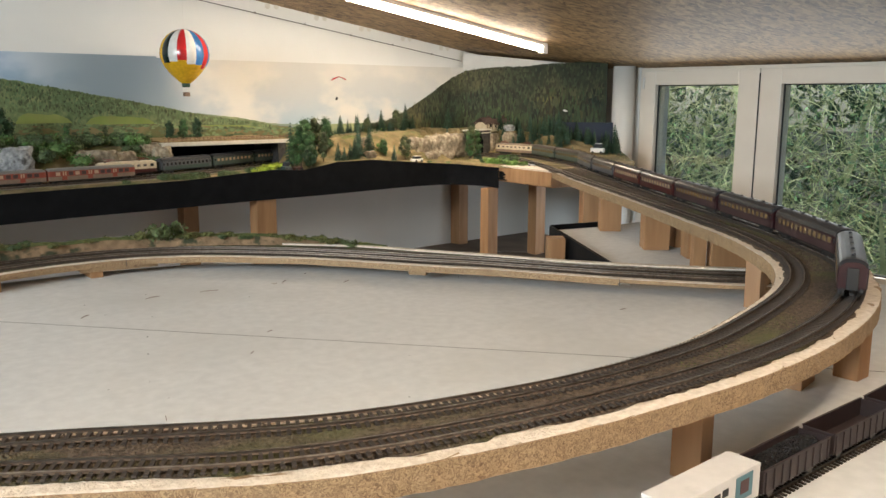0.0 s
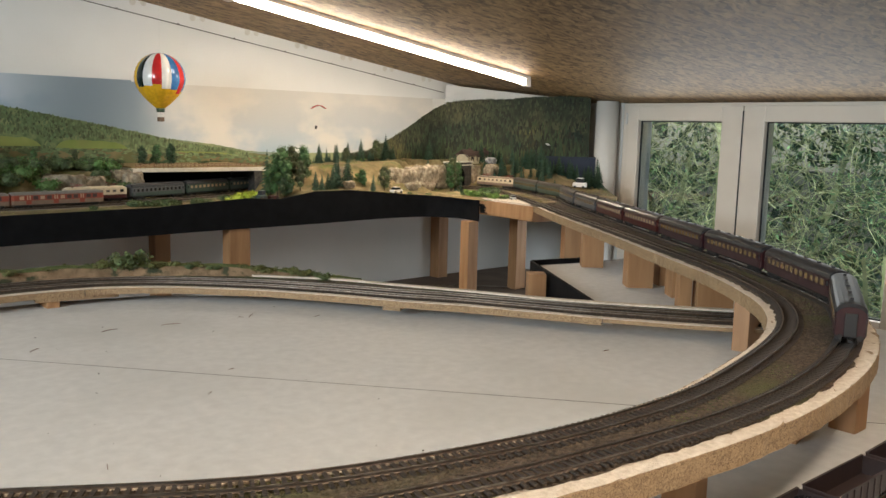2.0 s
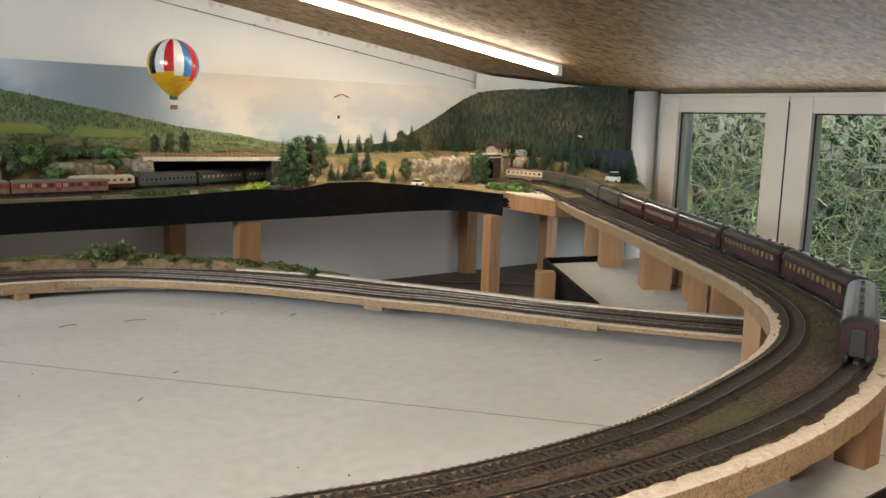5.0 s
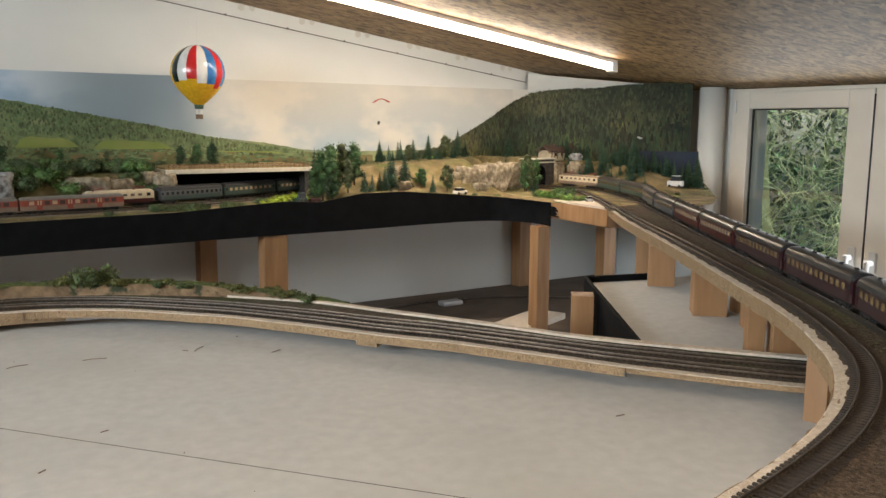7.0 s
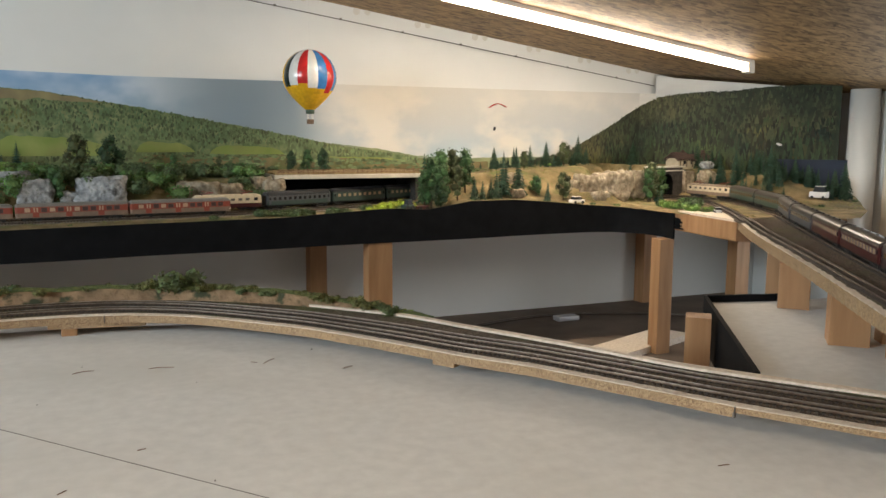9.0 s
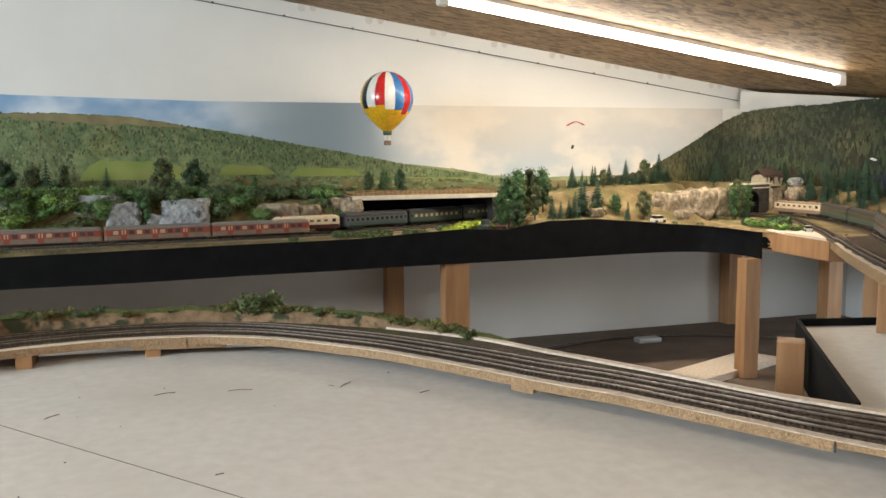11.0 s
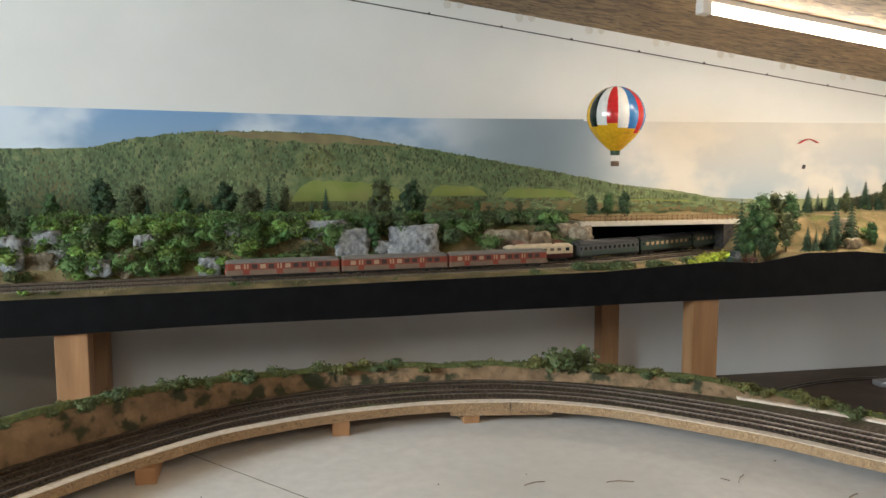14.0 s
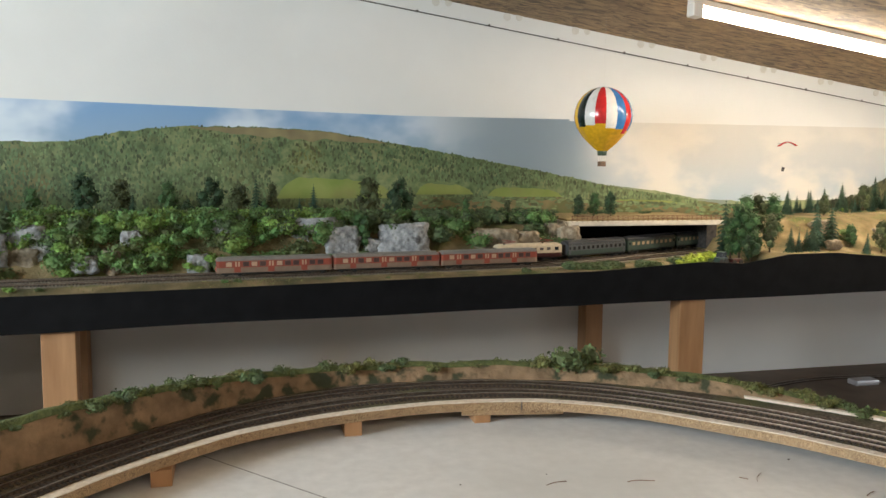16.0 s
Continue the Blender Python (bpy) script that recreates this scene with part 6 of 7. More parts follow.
for x, y in ((0.79, 1.44), (0.86, 1.345), (0.945, 1.255), (1.03, 1.11), (1.07, 1.05), (1.15, 0.93), (1.2, 0.86)):
    place(OLIVE, x, y, 0.32, z=0.0325, sz=0.15, label="flat moss patch between the rails", group="moss patches")
for o in (*OAKS, *SLIM, *FIRS, *BUSH, YELLOW, OLIVE):
    for q in (*o.children_recursive, o):
        bpy.data.objects.remove(q)

# ---- trains ----
def body_shape(bm, length, w, z0, z1, roof, end_round=0.006, mats=None, stations=None):
    """A coach body along x: bands of the side take the materials of mats at the heights between; roof is an arc up to z = roof."""
    hw = w / 2
    prof = [(-hw, z0)]
    idx = []
    for z, m in mats:
        prof.append((-hw, z))
        idx.append(m)
    n = 9
    for k in range(1, n):
        a = math.pi * (1 - k / n)
        prof.append((hw * math.cos(a), z1 + (roof - z1) * math.sin(a) ** 0.75))
    cols = [m for m in idx] + [len(set(idx))] * n
    prof.append((hw, z1))
    for (z, m) in list(mats)[-2::-1] + [(z0, None)]:
        prof.append((hw, z))
    cols += idx[::-1]
    rows = []
    for x, s, drop in ((-length / 2, 0.90, 0.004), (-length / 2 + end_round, 1.0, 0.0006), (-length / 2 + 3 * end_round, 1.0, 0), (length / 2 - 3 * end_round, 1.0, 0), (length / 2 - end_round, 1.0, 0.0006), (length / 2, 0.90, 0.004)):
        rows.append([bm.verts.new((x, y * s, z - (drop if z > z1 + 0.001 else 0))) for y, z in prof])
    m = len(prof)
    for a, b in zip(rows, rows[1:]):
        for i in range(m - 1):
            bm.faces.new((a[i], b[i], b[i + 1], a[i + 1])).material_index = cols[i]
        bm.faces.new((a[m - 1], b[m - 1], b[0], a[0])).material_index = 0
    for r, flip in ((rows[0], False), (rows[-1], True)):
        bm.faces.new(r[::-1] if flip else r).material_index = 1
    bmesh.ops.recalc_face_normals(bm, faces=bm.faces[:])


def wheelset(parent, x, z=0.0055, r=0.0055):
    for y in (-0.0083, 0.0083):
        bm = bmesh.new()
        lathe(bm, [(r, -0.0013), (r, 0.0013)], 14, Matrix.Translation((x, y, z)) @ pose(0, 0, 0, 90, 0, 0))
        part("wheel", bm, M_WHEEL, parent)


def bogie(parent, x, span=0.028):
    bm = bmesh.new()
    for y in (-0.0115, 0.0115):
        box(bm, x - span * 0.75, x + span * 0.75, y - 0.0012, y + 0.0012, 0.0045, 0.0085, bevel=0.0006)
        for dx in (-span / 2, span / 2):
            box(bm, x + dx - 0.003, x + dx + 0.003, y - 0.002, y + 0.002, 0.003, 0.0085)
    box(bm, x - 0.005, x + 0.005, -0.011, 0.011, 0.006, 0.011)
    bg = part("bogie", bm, M_CHASSIS, parent)
    for dx in (-span / 2, span / 2):
        wheelset(bg, x + dx)


def buffers(parent, length):
    for x, s in ((-length / 2, -1), (length / 2, 1)):
        for y in (-0.0095, 0.0095):
            bm = bmesh.new()
            lathe(bm, [(0.0009, 0), (0.0009, 0.003), (0.0022, 0.003), (0.0022, 0.0038)], 10, Matrix.Translation((x, y, 0.0115)) @ pose(0, 0, 0, 0, 90 * s, 0))
            part("buffer", bm, M_CHASSIS, parent)
        part("coupling", boxed(x - 0.006 if s > 0 else x - 0.012, x + 0.012 if s > 0 else x + 0.006, -0.002, 0.002, 0.007, 0.0095), M_CHASSIS, parent)


def coach(lower, upper, roof, pane, windows, wide, length=0.226, vents=True, bump=False):
    ob = thing("passenger_coach", "", "train coach")
    bm = bmesh.new()
    body_shape(bm, length, 0.0312, 0.0115, 0.0362, 0.0465, 0.004, ((0.0195, 0), (0.0215, 0), (0.0345, 1), (0.0362, 1)))
    part("body", bm, [lower, upper, roof], ob)
    bm = bmesh.new()
    for y in (-1, 1):
        box(bm, -length / 2 + 0.002, length / 2 - 0.002, y * 0.0152 if y > 0 else -0.0161, 0.0161 if y > 0 else -0.0152, 0.0350, 0.0359)
    part("rain_gutter", bm, roof, ob)
    step = (length - 0.028) / windows
    for side in (-1, 1):
        for k in range(windows):
            x = -length / 2 + 0.014 + step * (k + 0.5)
            fr = part("window", boxed(x - step * wide / 2 - 0.0007, x + step * wide / 2 + 0.0007, *sorted((side * 0.01545, side * 0.01585)), 0.0233, 0.0322), M_FRAME, ob)
            part("pane", boxed(x - step * wide / 2, x + step * wide / 2, *sorted((side * 0.01555, side * 0.01605)), 0.0239, 0.0316), pane, fr)
        for x in (-length / 2 + 0.0075, length / 2 - 0.0075):
            d = part("door", boxed(x - 0.004, x + 0.004, *sorted((side * 0.0154, side * 0.0159)), 0.0125, 0.0345, bevel=0.0002), upper, ob)
            part("door_pane", boxed(x - 0.0022, x + 0.0022, *sorted((side * 0.0156, side * 0.01615)), 0.025, 0.0315), M_DARKGLASS, d)
    for x, s in ((-length / 2, -1), (length / 2, 1)):
        part("gangway", boxed(min(x, x + s * 0.003), max(x, x + s * 0.003), -0.006, 0.006, 0.0115, 0.036, bevel=0.0006), M_CHASSIS, ob)
    part("underframe", boxed(-length * 0.26, length * 0.26, -0.009, 0.009, 0.0065, 0.0114, bevel=0.001), M_CHASSIS, ob)
    part("sole_bar", boxed(-length / 2 + 0.002, length / 2 - 0.002, -0.0145, 0.0145, 0.0098, 0.0117), M_CHASSIS, ob)
    for x in (-length * 0.36, length * 0.36):
        bogie(ob, x)
    buffers(ob, length)
    if vents:
        for k in range(5):
            x = -length * 0.38 + k * length * 0.19
            part("roof_vent", boxed(x - 0.0025, x + 0.0025, -0.002, 0.002, 0.0455, 0.0485, bevel=0.0006), roof, ob)
    return ob


TRAIN_LINE = [Vector((p.x, p.y)) for p in TRACK_OUT[20:-14]] + [Vector((p.x, p.y)) for p in TRACK_C]
LINE3 = [Vector((p.x, p.y, 0.1068)) for p in TRAIN_LINE]


def put_on(ob, line, s, length, label, group, last=False, wheelbase=0.72):
    """Stand a vehicle on the rails with its middle s metres along the line."""
    a, _ = at_length(line, s - length * wheelbase / 2)
    b, _ = at_length(line, s + length * wheelbase / 2)
    mid, d = (a + b) / 2, b - a
    c = copy_thing(ob, Matrix.Translation(mid) @ pose(0, 0, 0, 0, 0, math.degrees(math.atan2(d.y, d.x))))
    return tagged(c, label, "", group)


def drop(ob):
    for q in (*ob.children_recursive, ob):
        bpy.data.objects.remove(q)


C_WINE = coach(M_PINKGREY, M_MAROON, M_ROOFBLACK, M_CURTAIN, 12, 0.55)
C_RED = coach(M_RED, M_RED, M_ROOFBROWN, M_CREAMPANE, 11, 0.5)
C_BLUE = coach(M_GREYBLUE, M_GREYBLUE, M_ROOFBROWN, M_CURTAIN, 11, 0.5)
C_GREEN = coach(M_COACHGREEN, M_COACHGREEN, M_ROOFBROWN, M_CURTAIN, 10, 0.5)
# where along the line the last coach stands
S_TAIL, _best = 0.0, 9
acc = 0.0
for a, b in zip(LINE3, LINE3[1:]):
    d = math.hypot(a.x - 0.985, a.y - 0.325)
    if d < _best:
        _best, S_TAIL = d, acc
    acc += (b - a).length
PITCH = 0.2345
ORDER = [(C_WINE, "maroon and pink-grey express coach with a black roof"), (C_WINE, "maroon and pink-grey express coach with a black roof"), (C_WINE, "maroon and pink-grey express coach with a black roof"),
         (C_WINE, "maroon and pink-grey express coach with a black roof"), (C_RED, "red express coach with cream windows"), (C_RED, "red express coach with cream windows"), (C_BLUE, "grey-blue express coach with a brown roof"),
         (C_BLUE, "grey-blue express coach with a brown roof"), (C_GREEN, "dark green express coach with a brown roof"), (C_GREEN, "dark green express coach with a brown roof")]
for k, (c, lab) in enumerate(ORDER):
    put_on(c, LINE3, S_TAIL + PITCH * (k + 0.5), 0.226, lab, "coaches of the long express train")


def electric_loco(base, top, roof, length, stripe=None):
    ob = thing("electric_locomotive", "", "locomotive")
    bm = bmesh.new()
    body_shape(bm, length, 0.031, 0.010, 0.0375, 0.0435, 0.007, ((0.018, 0), (0.020, 0), (0.036, 1), (0.0375, 1)))
    part("body", bm, [base, top, roof], ob)
    for side in (-1, 1):
        for k in range(6):
            x = -length * 0.28 + k * length * 0.112
            part("grille", boxed(x - 0.005, x + 0.005, *sorted((side * 0.0154, side * 0.0160)), 0.027, 0.033), M_FRAME, ob)
        for x in (-length * 0.41, length * 0.41):
            part("cab_window", boxed(x - 0.005, x + 0.005, *sorted((side * 0.0154, side * 0.0160)), 0.026, 0.034), M_DARKGLASS, ob)
    for x, s in ((-length / 2, -1), (length / 2, 1)):
        for y in (-0.0065, 0.0065):
            part("windscreen", boxed(min(x, x + s * 0.0008), max(x, x + s * 0.0008), y - 0.005, y + 0.005, 0.0265, 0.0345), M_DARKGLASS, ob)
            bm = bmesh.new()
            lathe(bm, [(0.0016, 0), (0.0013, 0.0012)], 10, Matrix.Translation((x, y * 1.5, 0.0185)) @ pose(0, 0, 0, 0, 90 * s, 0))
            part("headlight", bm, M_LAMPGLASS, ob)
        bogie(ob, s * length * 0.3, 0.03)
    for x in (-length * 0.3, length * 0.3):
        bm = bmesh.new()
        for y in (-0.007, 0.007):
            twig_pts = [Vector((x - 0.018, y, 0.044)), Vector((x + 0.014, y, 0.0485)), Vector((x - 0.012, y, 0.0515))]
            sweep(bm, twig_pts, [(-0.0005, -0.0005), (0.0005, -0.0005), (0.0005, 0.0005), (-0.0005, 0.0005)])
        box(bm, x - 0.0125, x - 0.011, -0.012, 0.012, 0.051, 0.0522)
        part("pantograph", bm, M_RUSTRED, ob)
        for y in (-0.008, 0.008):
            bm = bmesh.new()
            lathe(bm, [(0.0018, 0.042), (0.0024, 0.0435), (0.0018, 0.045)], 8, Matrix.Translation((x - 0.016, y, 0)))
            part("insulator", bm, M_CHASSIS, ob)
    buffers(ob, length)
    return ob


loco = electric_loco(M_BEIGE, M_CREAM, M_BEIGE, 0.19)
put_on(loco, LINE3, S_TAIL + PITCH * 10 + 0.10, 0.19, "cream and tan electric locomotive on the raised track", "")

# three-part railcar in the scenery
UNIT = [Vector((p.x, p.y, 0.1034)) for p in TRACK_A]


def railcar(length, cab):
    ob = thing("railcar", "", "railcar")
    bm = bmesh.new()
    body_shape(bm, length, 0.0305, 0.0085, 0.0335, 0.0400, 0.005, ((0.0175, 0), (0.0190, 0), (0.0322, 1), (0.0335, 2)), None)
    for f in bm.faces:
        if f.material_index == 3:
            f.material_index = 2
    part("body", bm, [M_BEIGE, M_ORANGE, M_ROOFPALE], ob)
    n = 12
    for side in (-1, 1):
        for k in range(n):
            x = -length / 2 + 0.016 + (length - 0.032) * (k + 0.5) / n
            if k % 4 == 1:
                d = part("door", boxed(x - 0.0065, x + 0.0065, *sorted((side * 0.0150, side * 0.01555)), 0.0095, 0.0325, bevel=0.0002), M_ORANGE, ob)
                for dx in (-0.003, 0.003):
                    part("door_pane", boxed(x + dx - 0.0016, x + dx + 0.0016, *sorted((side * 0.0152, side * 0.0158)), 0.021, 0.031), M_LITPANE, d)
            else:
                w = part("window", boxed(x - 0.006, x + 0.006, *sorted((side * 0.0150, side * 0.0154)), 0.0208, 0.0305), M_FRAME, ob)
                part("pane", boxed(x - 0.0054, x + 0.0054, *sorted((side * 0.0151, side * 0.0156)), 0.0213, 0.030), M_GREYPANE if (k * 7) % 3 else M_LITPANE, w)
    for s in cab:
        x = s * length / 2
        part("windscreen", boxed(min(x, x + s * 0.0007), max(x, x + s * 0.0007), -0.012, 0.012, 0.0215, 0.0315), M_DARKGLASS, ob)
        for y in (-0.009, 0.009):
            bm = bmesh.new()
            lathe(bm, [(0.0017, 0), (0.0014, 0.0012)], 10, Matrix.Translation((x, y, 0.0145)) @ pose(0, 0, 0, 0, 90 * s, 0))
            part("headlight", bm, M_LAMPGLASS if s > 0 else M_TAILGLASS, ob)
    part("underframe", boxed(-length * 0.3, length * 0.3, -0.011, 0.011, 0.004, 0.0084, bevel=0.001), M_CHASSIS, ob)
    for x in (-length * 0.36, length * 0.36):
        bogie(ob, x)
    return ob


s0, best, acc = 0, 9, 0.0
for a, b in zip(UNIT, UNIT[1:]):
    d = math.hypot(a.x - 0.185, a.y - 2.17)
    if d < best:
        best, s0 = d, acc
    acc += (b - a).length
for k, cab in enumerate(((-1,), (), (1,))):
    rc = railcar(0.234, cab)
    put_on(rc, UNIT, s0 + 0.238 * (k + 0.5), 0.234, "orange and beige electric railcar with windows painted pale as if lit on the scenery track", "three-part railcar")
    drop(rc)

# second passenger train, partly under the overpass
BACKL = [Vector((p.x, p.y, 0.1034)) for p in TRACK_B]
s1, best, acc = 0, 9, 0.0
for a, b in zip(BACKL, BACKL[1:]):
    if abs(a.x - 0.81) < best:
        best, s1 = abs(a.x - 0.81), acc
    acc += (b - a).length
l2 = electric_loco(M_RED, M_CREAM, M_CREAM, 0.17)
put_on(l2, BACKL, s1 + 0.09, 0.17, "cream and red electric locomotive running out of the cutting", "")
G1 = coach(M_COACHGREEN, M_GREYBLUE, M_ROOFBLACK, M_DARKGLASS, 11, 0.5, 0.2)
G2 = coach(M_COACHGREEN, M_COACHGREEN, M_ROOFBLACK, M_CREAMPANE, 9, 0.5, 0.2)
for k, c in enumerate((G1, G2, G2)):
    put_on(c, BACKL, s1 + 0.185 + 0.207 * (k + 0.5), 0.2, "dark green and grey coach of the train in the cutting", "coaches of the train in the cutting")
for c in (C_WINE, C_RED, C_BLUE, C_GREEN, loco, l2, G1, G2):
    drop(c)

# goods wagons on the siding beside the raised board
SIDING = spline([(0.05, 0.21), (0.4, 0.238), (0.7, 0.243), (0.95, 0.24), (1.25, 0.25), (1.5, 0.28)], 0.015)
sid = lay_track("model_track", SIDING, 0.0014, "siding track on the table")
SL = [Vector((p.x, p.y, 0.004)) for p in SIDING]


def open_wagon(length, load):
    ob = thing("open_wagon", "", "goods wagon")
    t, w, z0, z1 = 0.0012, 0.030, 0.0125, 0.0295
    part("floor_plate", boxed(-length / 2, length / 2, -w / 2, w / 2, z0 - 0.002, z0), M_WAGON, ob)
    for a, b, c, d in ((-length / 2, length / 2, -w / 2, -w / 2 + t), (-length / 2, length / 2, w / 2 - t, w / 2), (-length / 2, -length / 2 + t, -w / 2 + t, w / 2 - t), (length / 2 - t, length / 2, -w / 2 + t, w / 2 - t)):
        part("side_wall", boxed(a, b, c, d, z0, z1, bevel=0.0002), M_WAGON, ob)
    for k in range(9):
        x = -length / 2 + 0.004 + (length - 0.008) * k / 8
        for s in (-1, 1):
            part("stanchion", boxed(x - 0.0011, x + 0.0011, *sorted((s * w / 2, s * (w / 2 + 0.0011))), z0 - 0.002, z1 - 0.001), M_WAGON, ob)
    for s in (-1, 1):
        part("top_rim", boxed(-length / 2, length / 2, *sorted((s * (w / 2 - t), s * (w / 2 + 0.0008))), z1, z1 + 0.0009), M_WAGON, ob)
    part("sole_bar", boxed(-length / 2 + 0.001, length / 2 - 0.001, -0.0115, 0.0115, 0.0075, 0.0104), M_CHASSIS, ob)
    for x in (-length * 0.3, length * 0.3):
        wheelset(ob, x)
    if load:
        rnd = random.Random(3)
        bm = bmesh.new()
        box(bm, -length / 2 + t, length / 2 - t, -w / 2 + t, w / 2 - t, z0, z1 - 0.006)
        part("load_bed", bm, M_COAL, ob)
        bm = bmesh.new()
        for k in range(1500):
            p = Vector((rnd.uniform(-length / 2 + 0.002, length / 2 - 0.002), rnd.uniform(-w / 2 + 0.002, w / 2 - 0.002), 0))
            p.z = z1 - 0.0055 + 0.0045 * (1 - abs(p.y) / w * 2) * (0.7 + 0.6 * wob(p.x, p.y, 0, 90))
            r = rnd.uniform(0.0006, 0.0016)
            g = bmesh.ops.create_cube(bm, size=r, matrix=Matrix.Translation(p) @ pose(0, 0, 0, rnd.uniform(0, 90), rnd.uniform(0, 90), 0)) if k < 420 else None
            if g is None:
                leaf(bm, rnd, p, r * 0.8, 0.9, 0.8)
        tagged(part("coal", bm, M_COAL, ob, "glossy black coal"), kind="stuff")
    buffers(ob, length)
    return ob


def sl_at(x):
    acc = 0.0
    for a, b in zip(SL, SL[1:]):
        if b.x >= x:
            return acc
        acc += (b - a).length
    return acc


coal, empty = open_wagon(0.112, True), open_wagon(0.112, False)
put_on(coal, SL, sl_at(0.716), 0.112, "brown open goods wagon heaped with black coal", "goods wagons on the siding", wheelbase=0.6)
for x in (0.838, 0.962, 1.086):
    put_on(empty, SL, sl_at(x), 0.112, "empty dark brown open goods wagon", "goods wagons on the siding", wheelbase=0.6)
drop(coal)
drop(empty)
van = thing("container_wagon", "white box container on a goods wagon with a faded printed side", "goods wagon", "goods wagons on the siding")
part("container", boxed(-0.058, 0.058, -0.0148, 0.0148, 0.0115, 0.040, bevel=0.0006), M_BOXWHITE, van)
part("chassis", boxed(-0.06, 0.06, -0.013, 0.013, 0.0075, 0.0114), M_CHASSIS, van)
pr = part("side_print", boxed(0.022, 0.046, -0.0153, -0.01485, 0.017, 0.037), M_PRINTBLUE, van, "blue and red printed emblem")
part("print_bar", boxed(0.028, 0.040, -0.0156, -0.01532, 0.022, 0.033), M_RED, pr)
for k in range(4):
    part("lettering_bar", boxed(-0.03 + k * 0.011, -0.022 + k * 0.011, -0.0153, -0.01485, 0.024 + 0.001 * k, 0.030 + 0.001 * k), M_CHASSIS, van)
for x in (-0.035, 0.035):
    wheelset(van, x)
buffers(van, 0.12)
mid, d = at_length(SL, sl_at(0.592))
van.matrix_basis = Matrix.Translation(mid) @ pose(0, 0, 0, 0, 0, math.degrees(math.atan2(d.y, d.x)))

# ---- balloon, paraglider and small models ----
balloon = thing("hot_air_balloon", "striped toy hot air balloon hanging on a thread", "toy balloon", at=(1.154, 2.47, 0.455))
GORES = [M_B_DARK, M_B_WHITE, M_B_RED, M_B_WHITE, M_B_BLUE, M_B_RED, M_B_BLUE, M_B_YELLOW, M_B_DARK, M_B_WHITE, M_B_RED, M_B_WHITE, M_B_BLUE, M_B_RED, M_B_BLUE, M_B_YELLOW]
def env_r(z):
    t = (z + 0.095) / 0.177
    if z > 0.0:
        return 0.0835 * math.sqrt(max(0.0, 1 - (z / 0.082) ** 2))
    return 0.0145 + (0.0835 - 0.0145) * math.sin(min(1, (z + 0.095) / 0.095) * math.pi / 2) ** 0.93
NG = 16
ZS = [0.0819, 0.0805, 0.077, 0.07, 0.06, 0.048, 0.034, 0.018, 0.0, -0.014, -0.028, -0.042, -0.056, -0.07, -0.083, -0.095]
for g in range(NG):
    for zone, name in ((0, "gore"), (1, "yellow_gore")):
        bm = bmesh.new()
        rows = []
        edge = (-0.030, -0.026, -0.022, -0.034, -0.036, -0.048, -0.040, -0.030)[g % 8]
        zs = [z for z in ZS if (z >= edge if zone == 0 else z <= edge)]
        zs = zs + [edge] if zone == 0 else [edge] + zs
        for z in zs:
            r = env_r(z)
            row = []
            for k in range(5):
                a = math.tau * (g + k / 4) / NG + radians(184)
                rr = r * (1 + 0.018 * math.sin(math.pi * k / 4))
                row.append(bm.verts.new((rr * math.cos(a), rr * math.sin(a), z)))
            rows.append(row)
        for a, b in zip(rows, rows[1:]):
            for k in range(4):
                bm.faces.new((a[k], a[k + 1], b[k + 1], b[k]))
        bmesh.ops.remove_doubles(bm, verts=bm.verts[:], dist=1e-5)
        part(name, bm, GORES[g] if zone == 0 else M_B_YELLOW, balloon, "", True)
bm = bmesh.new()
lathe(bm, [(0.0125, -0.108), (0.0135, -0.107), (0.0150, -0.094), (0.0140, -0.0935)], 20)
part("skirt", bm, M_B_GREEN, balloon, "dark green skirt", True)
bm = bmesh.new()
box(bm, -0.0095, 0.0095, -0.0095, 0.0095, -0.138, -0.124, bevel=0.0015)
part("basket", bm, M_WICKER, balloon, "brown wicker basket")
for x, y in ((-0.007, -0.007), (0.007, -0.007), (-0.007, 0.007), (0.007, 0.007)):
    part("basket_strut", boxed(x - 0.0008, x + 0.0008, y - 0.0008, y + 0.0008, -0.124, -0.106), M_B_WHITE, balloon)
bm = bmesh.new()
lathe(bm, [(0.0002, 0.0815), (0.0002, (ceiling_z(1.154) - 0.455) / 0.93)], 5)
part("thread", bm, M_THREAD, balloon)
balloon.scale = (0.885, 0.885, 0.93)

glider = thing("paraglider", "tiny red paraglider wing pinned to the wall", "toy paraglider", at=(1.813, 2.615, 0.388))
bm = bmesh.new()
a = [Vector((-0.030 + 0.06 * k / 10, 0, 0.011 * math.sin(math.pi * k / 10) + 0.002 * k / 10)) for k in range(11)]
rows = [[bm.verts.new(p + Vector((0, y, dz))) for y, dz in ((-0.009, 0), (0, 0.0022), (0.009, 0), (0, -0.0008))] for p in a]
for r, q in zip(rows, rows[1:]):
    for k in range(4):
        bm.faces.new((r[k], q[k], q[(k + 1) % 4], r[(k + 1) % 4]))
part("wing", bm, M_B_RED, glider, "", True)
for k in range(6):
    p = a[1 + k * 2 if k < 5 else 9]
    bm = bmesh.new()
    twig(bm, random.Random(k), Vector((p.x, 0, p.z)), Vector((-p.x - 0.01, 0, -0.066 - p.z)), 0.066, 0.00012, 0.0)
    part("line", bm, M_THREAD, glider)
part("harness", boxed(0.004, 0.011, -0.003, 0.003, -0.074, -0.062, pose(0, 0, 0, 0, 15, 0), 0.001), M_CHASSIS, glider, "dark harness")
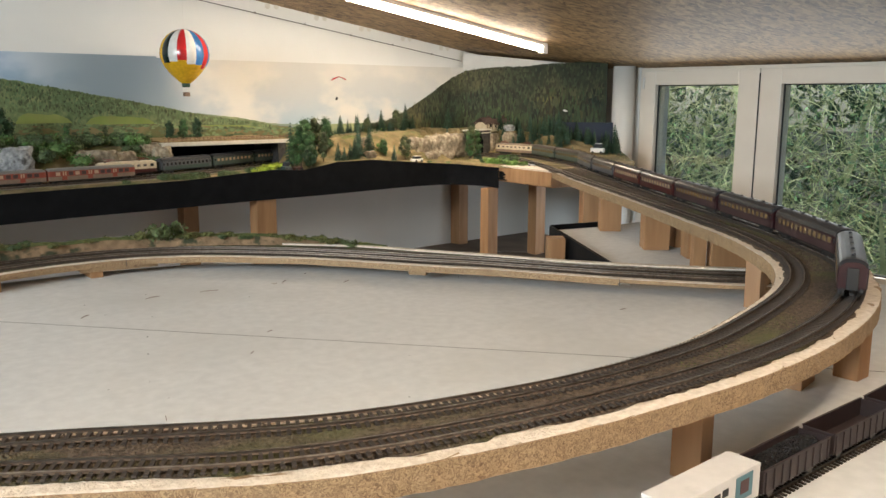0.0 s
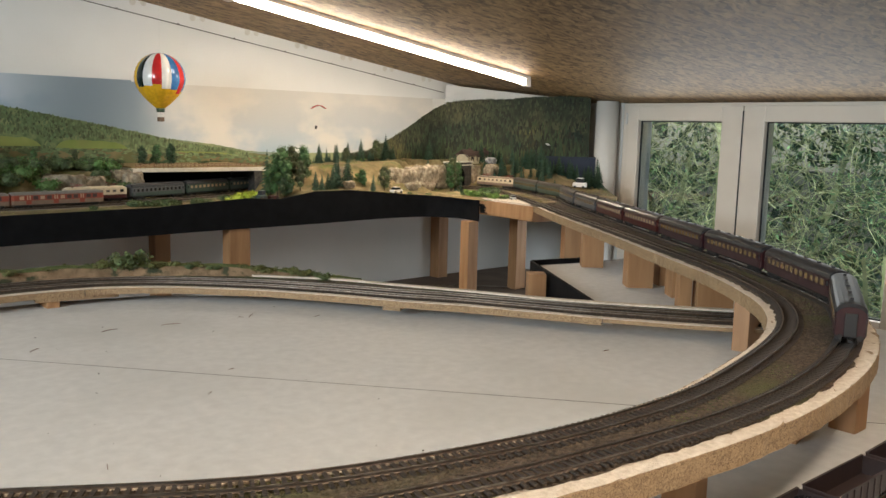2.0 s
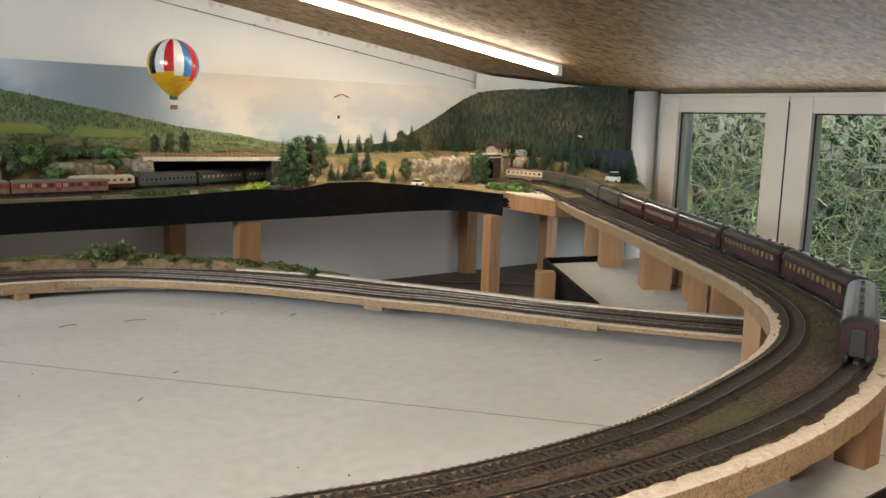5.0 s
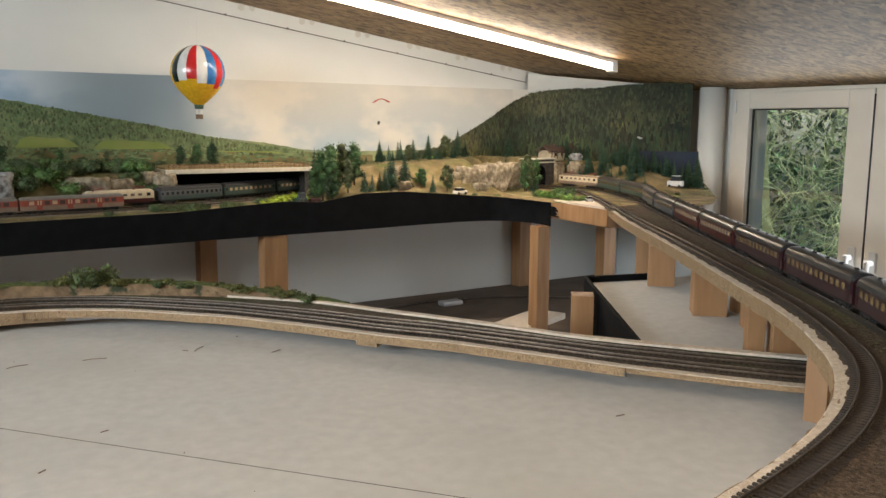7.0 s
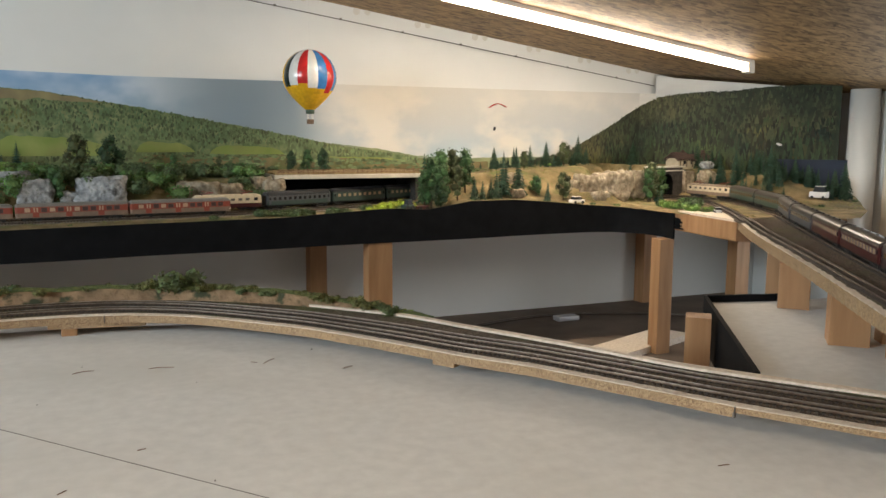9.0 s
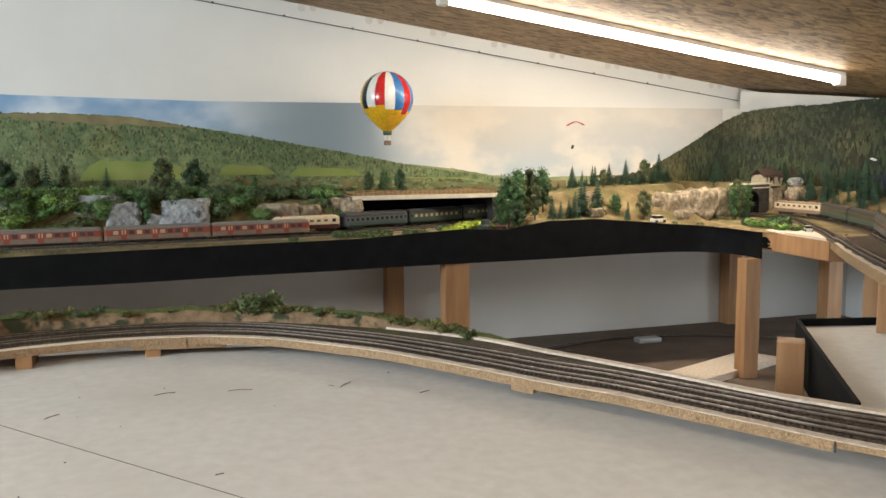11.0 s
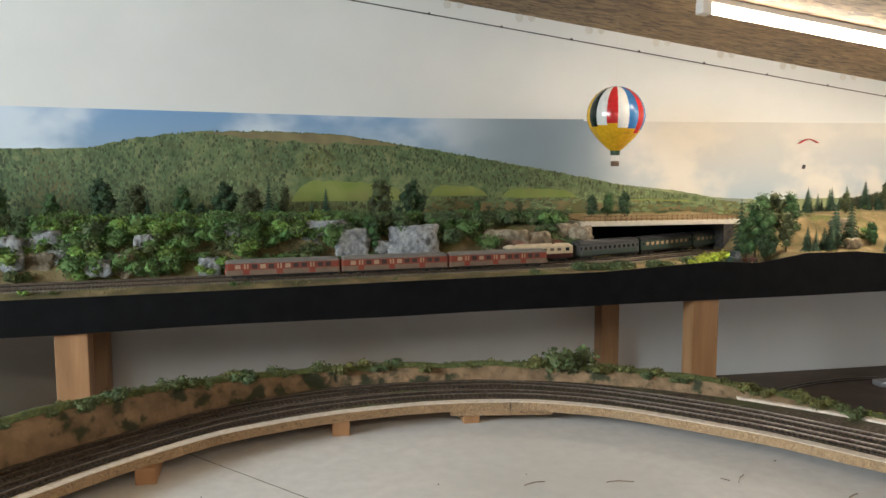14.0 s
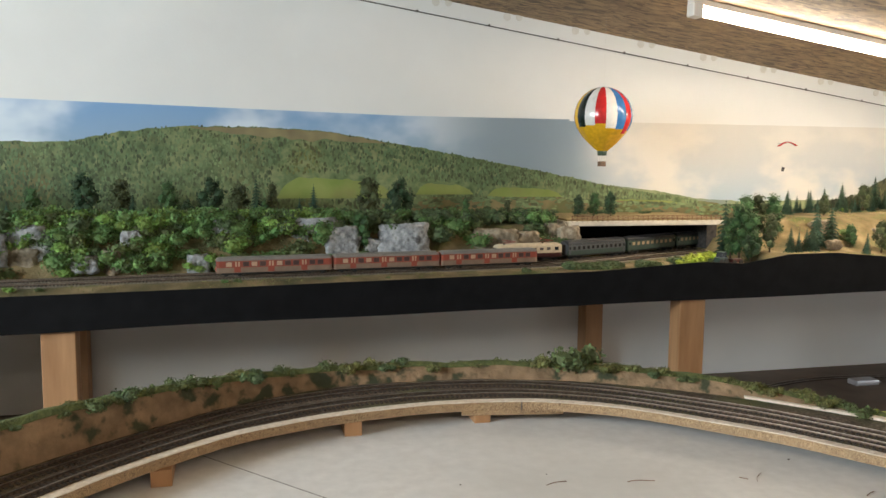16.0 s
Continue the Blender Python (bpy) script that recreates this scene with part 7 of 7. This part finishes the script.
part("pin", boxed(-0.0004, 0.0004, 0.0, 0.044, 0.008, 0.0088), M_NAIL, glider)


def vehicle(name, label, x, y, turn, l, w, h, mat, group="", cab=True, wheel=0.0045, z=None):
    ob = thing(name, label, "model vehicle", group, at=(x, y, (ground(x, y) if z is None else z)))
    ob.rotation_euler.z = radians(turn)
    r = wheel
    bm = bmesh.new()
    box(bm, -l / 2, l / 2, -w / 2, w / 2, r * 0.8, r * 0.8 + h * 0.5, bevel=0.0012)
    part("body", bm, mat, ob)
    if cab:
        bm = bmesh.new()
        vs = [(-l * 0.36, 0), (l * 0.30, 0), (l * 0.18, h * 0.46), (-l * 0.30, h * 0.46)]
        q = [[bm.verts.new((px, yy, r * 0.8 + h * 0.5 + pz)) for px, pz in vs] for yy in (-w * 0.44, w * 0.44)]
        bm.faces.new(q[0]); bm.faces.new(q[1][::-1])
        for k in range(4):
            bm.faces.new((q[0][k], q[1][k], q[1][(k + 1) % 4], q[0][(k + 1) % 4]))
        bmesh.ops.recalc_face_normals(bm, faces=bm.faces[:])
        part("cab_glass", bm, M_DARKGLASS, ob)
        part("cab_roof", boxed(-l * 0.31, l * 0.19, -w * 0.45, w * 0.45, r * 0.8 + h * 0.955, r * 0.8 + h * 1.0), mat, ob)
    for px in (-l * 0.32, l * 0.32):
        for yy in (-w / 2, w / 2):
            bm = bmesh.new()
            lathe(bm, [(r, -0.0014), (r, 0.0014)], 14, Matrix.Translation((px, yy, r)) @ pose(0, 0, 0, 90, 0, 0))
            part("wheel", bm, M_CHASSIS, ob)
    return ob


vehicle("tractor", "small dark green tractor on the field edge", 1.345, 2.20, 200, 0.03, 0.018, 0.026, M_COACHGREEN, wheel=0.008)
vehicle("farm_trailer", "red farm trailer behind the tractor", 1.388, 2.207, 190, 0.032, 0.018, 0.018, M_RED, cab=False, wheel=0.006)
vehicle("model_car", "silver off-road model car by the rocks", 1.885, 2.235, 10, 0.045, 0.02, 0.018, M_BOXWHITE)
vehicle("model_car", "white model car beside the track", 2.10, 1.885, 60, 0.03, 0.016, 0.013, M_BOXWHITE)
vehicle("camper_van", "cream camper van parked on the hill", 2.09, 2.46, 5, 0.05, 0.022, 0.026, M_CREAM)
vehicle("model_truck", "pale delivery truck on the slope road", 2.58, 2.0, 115, 0.05, 0.024, 0.034, M_BOXWHITE)
lamp_post = thing("sign_post", "thin model pole with a small white board", "sign", at=(2.575, 2.225, ground(2.575, 2.225)))
bm = bmesh.new()
lathe(bm, [(0.0009, -0.003), (0.0007, 0.112)], 8)
part("pole", bm, M_CHASSIS, lamp_post)
part("board", boxed(-0.009, 0.009, -0.006, 0.006, 0.110, 0.1135, pose(0, 0, 0, 25, 0, 20)), M_BOXWHITE, lamp_post)
box_dark = thing("cable_box", "dark grey transformer box on the lower level", "transformer", at=(1.17, 2.42, -0.3))
part("case", boxed(-0.07, 0.07, -0.04, 0.04, 0, 0.055, bevel=0.005), M_CHASSIS, box_dark)
part("lid", boxed(-0.066, 0.066, -0.036, 0.036, 0.0552, 0.062, bevel=0.002), M_GREYBLUE, box_dark)
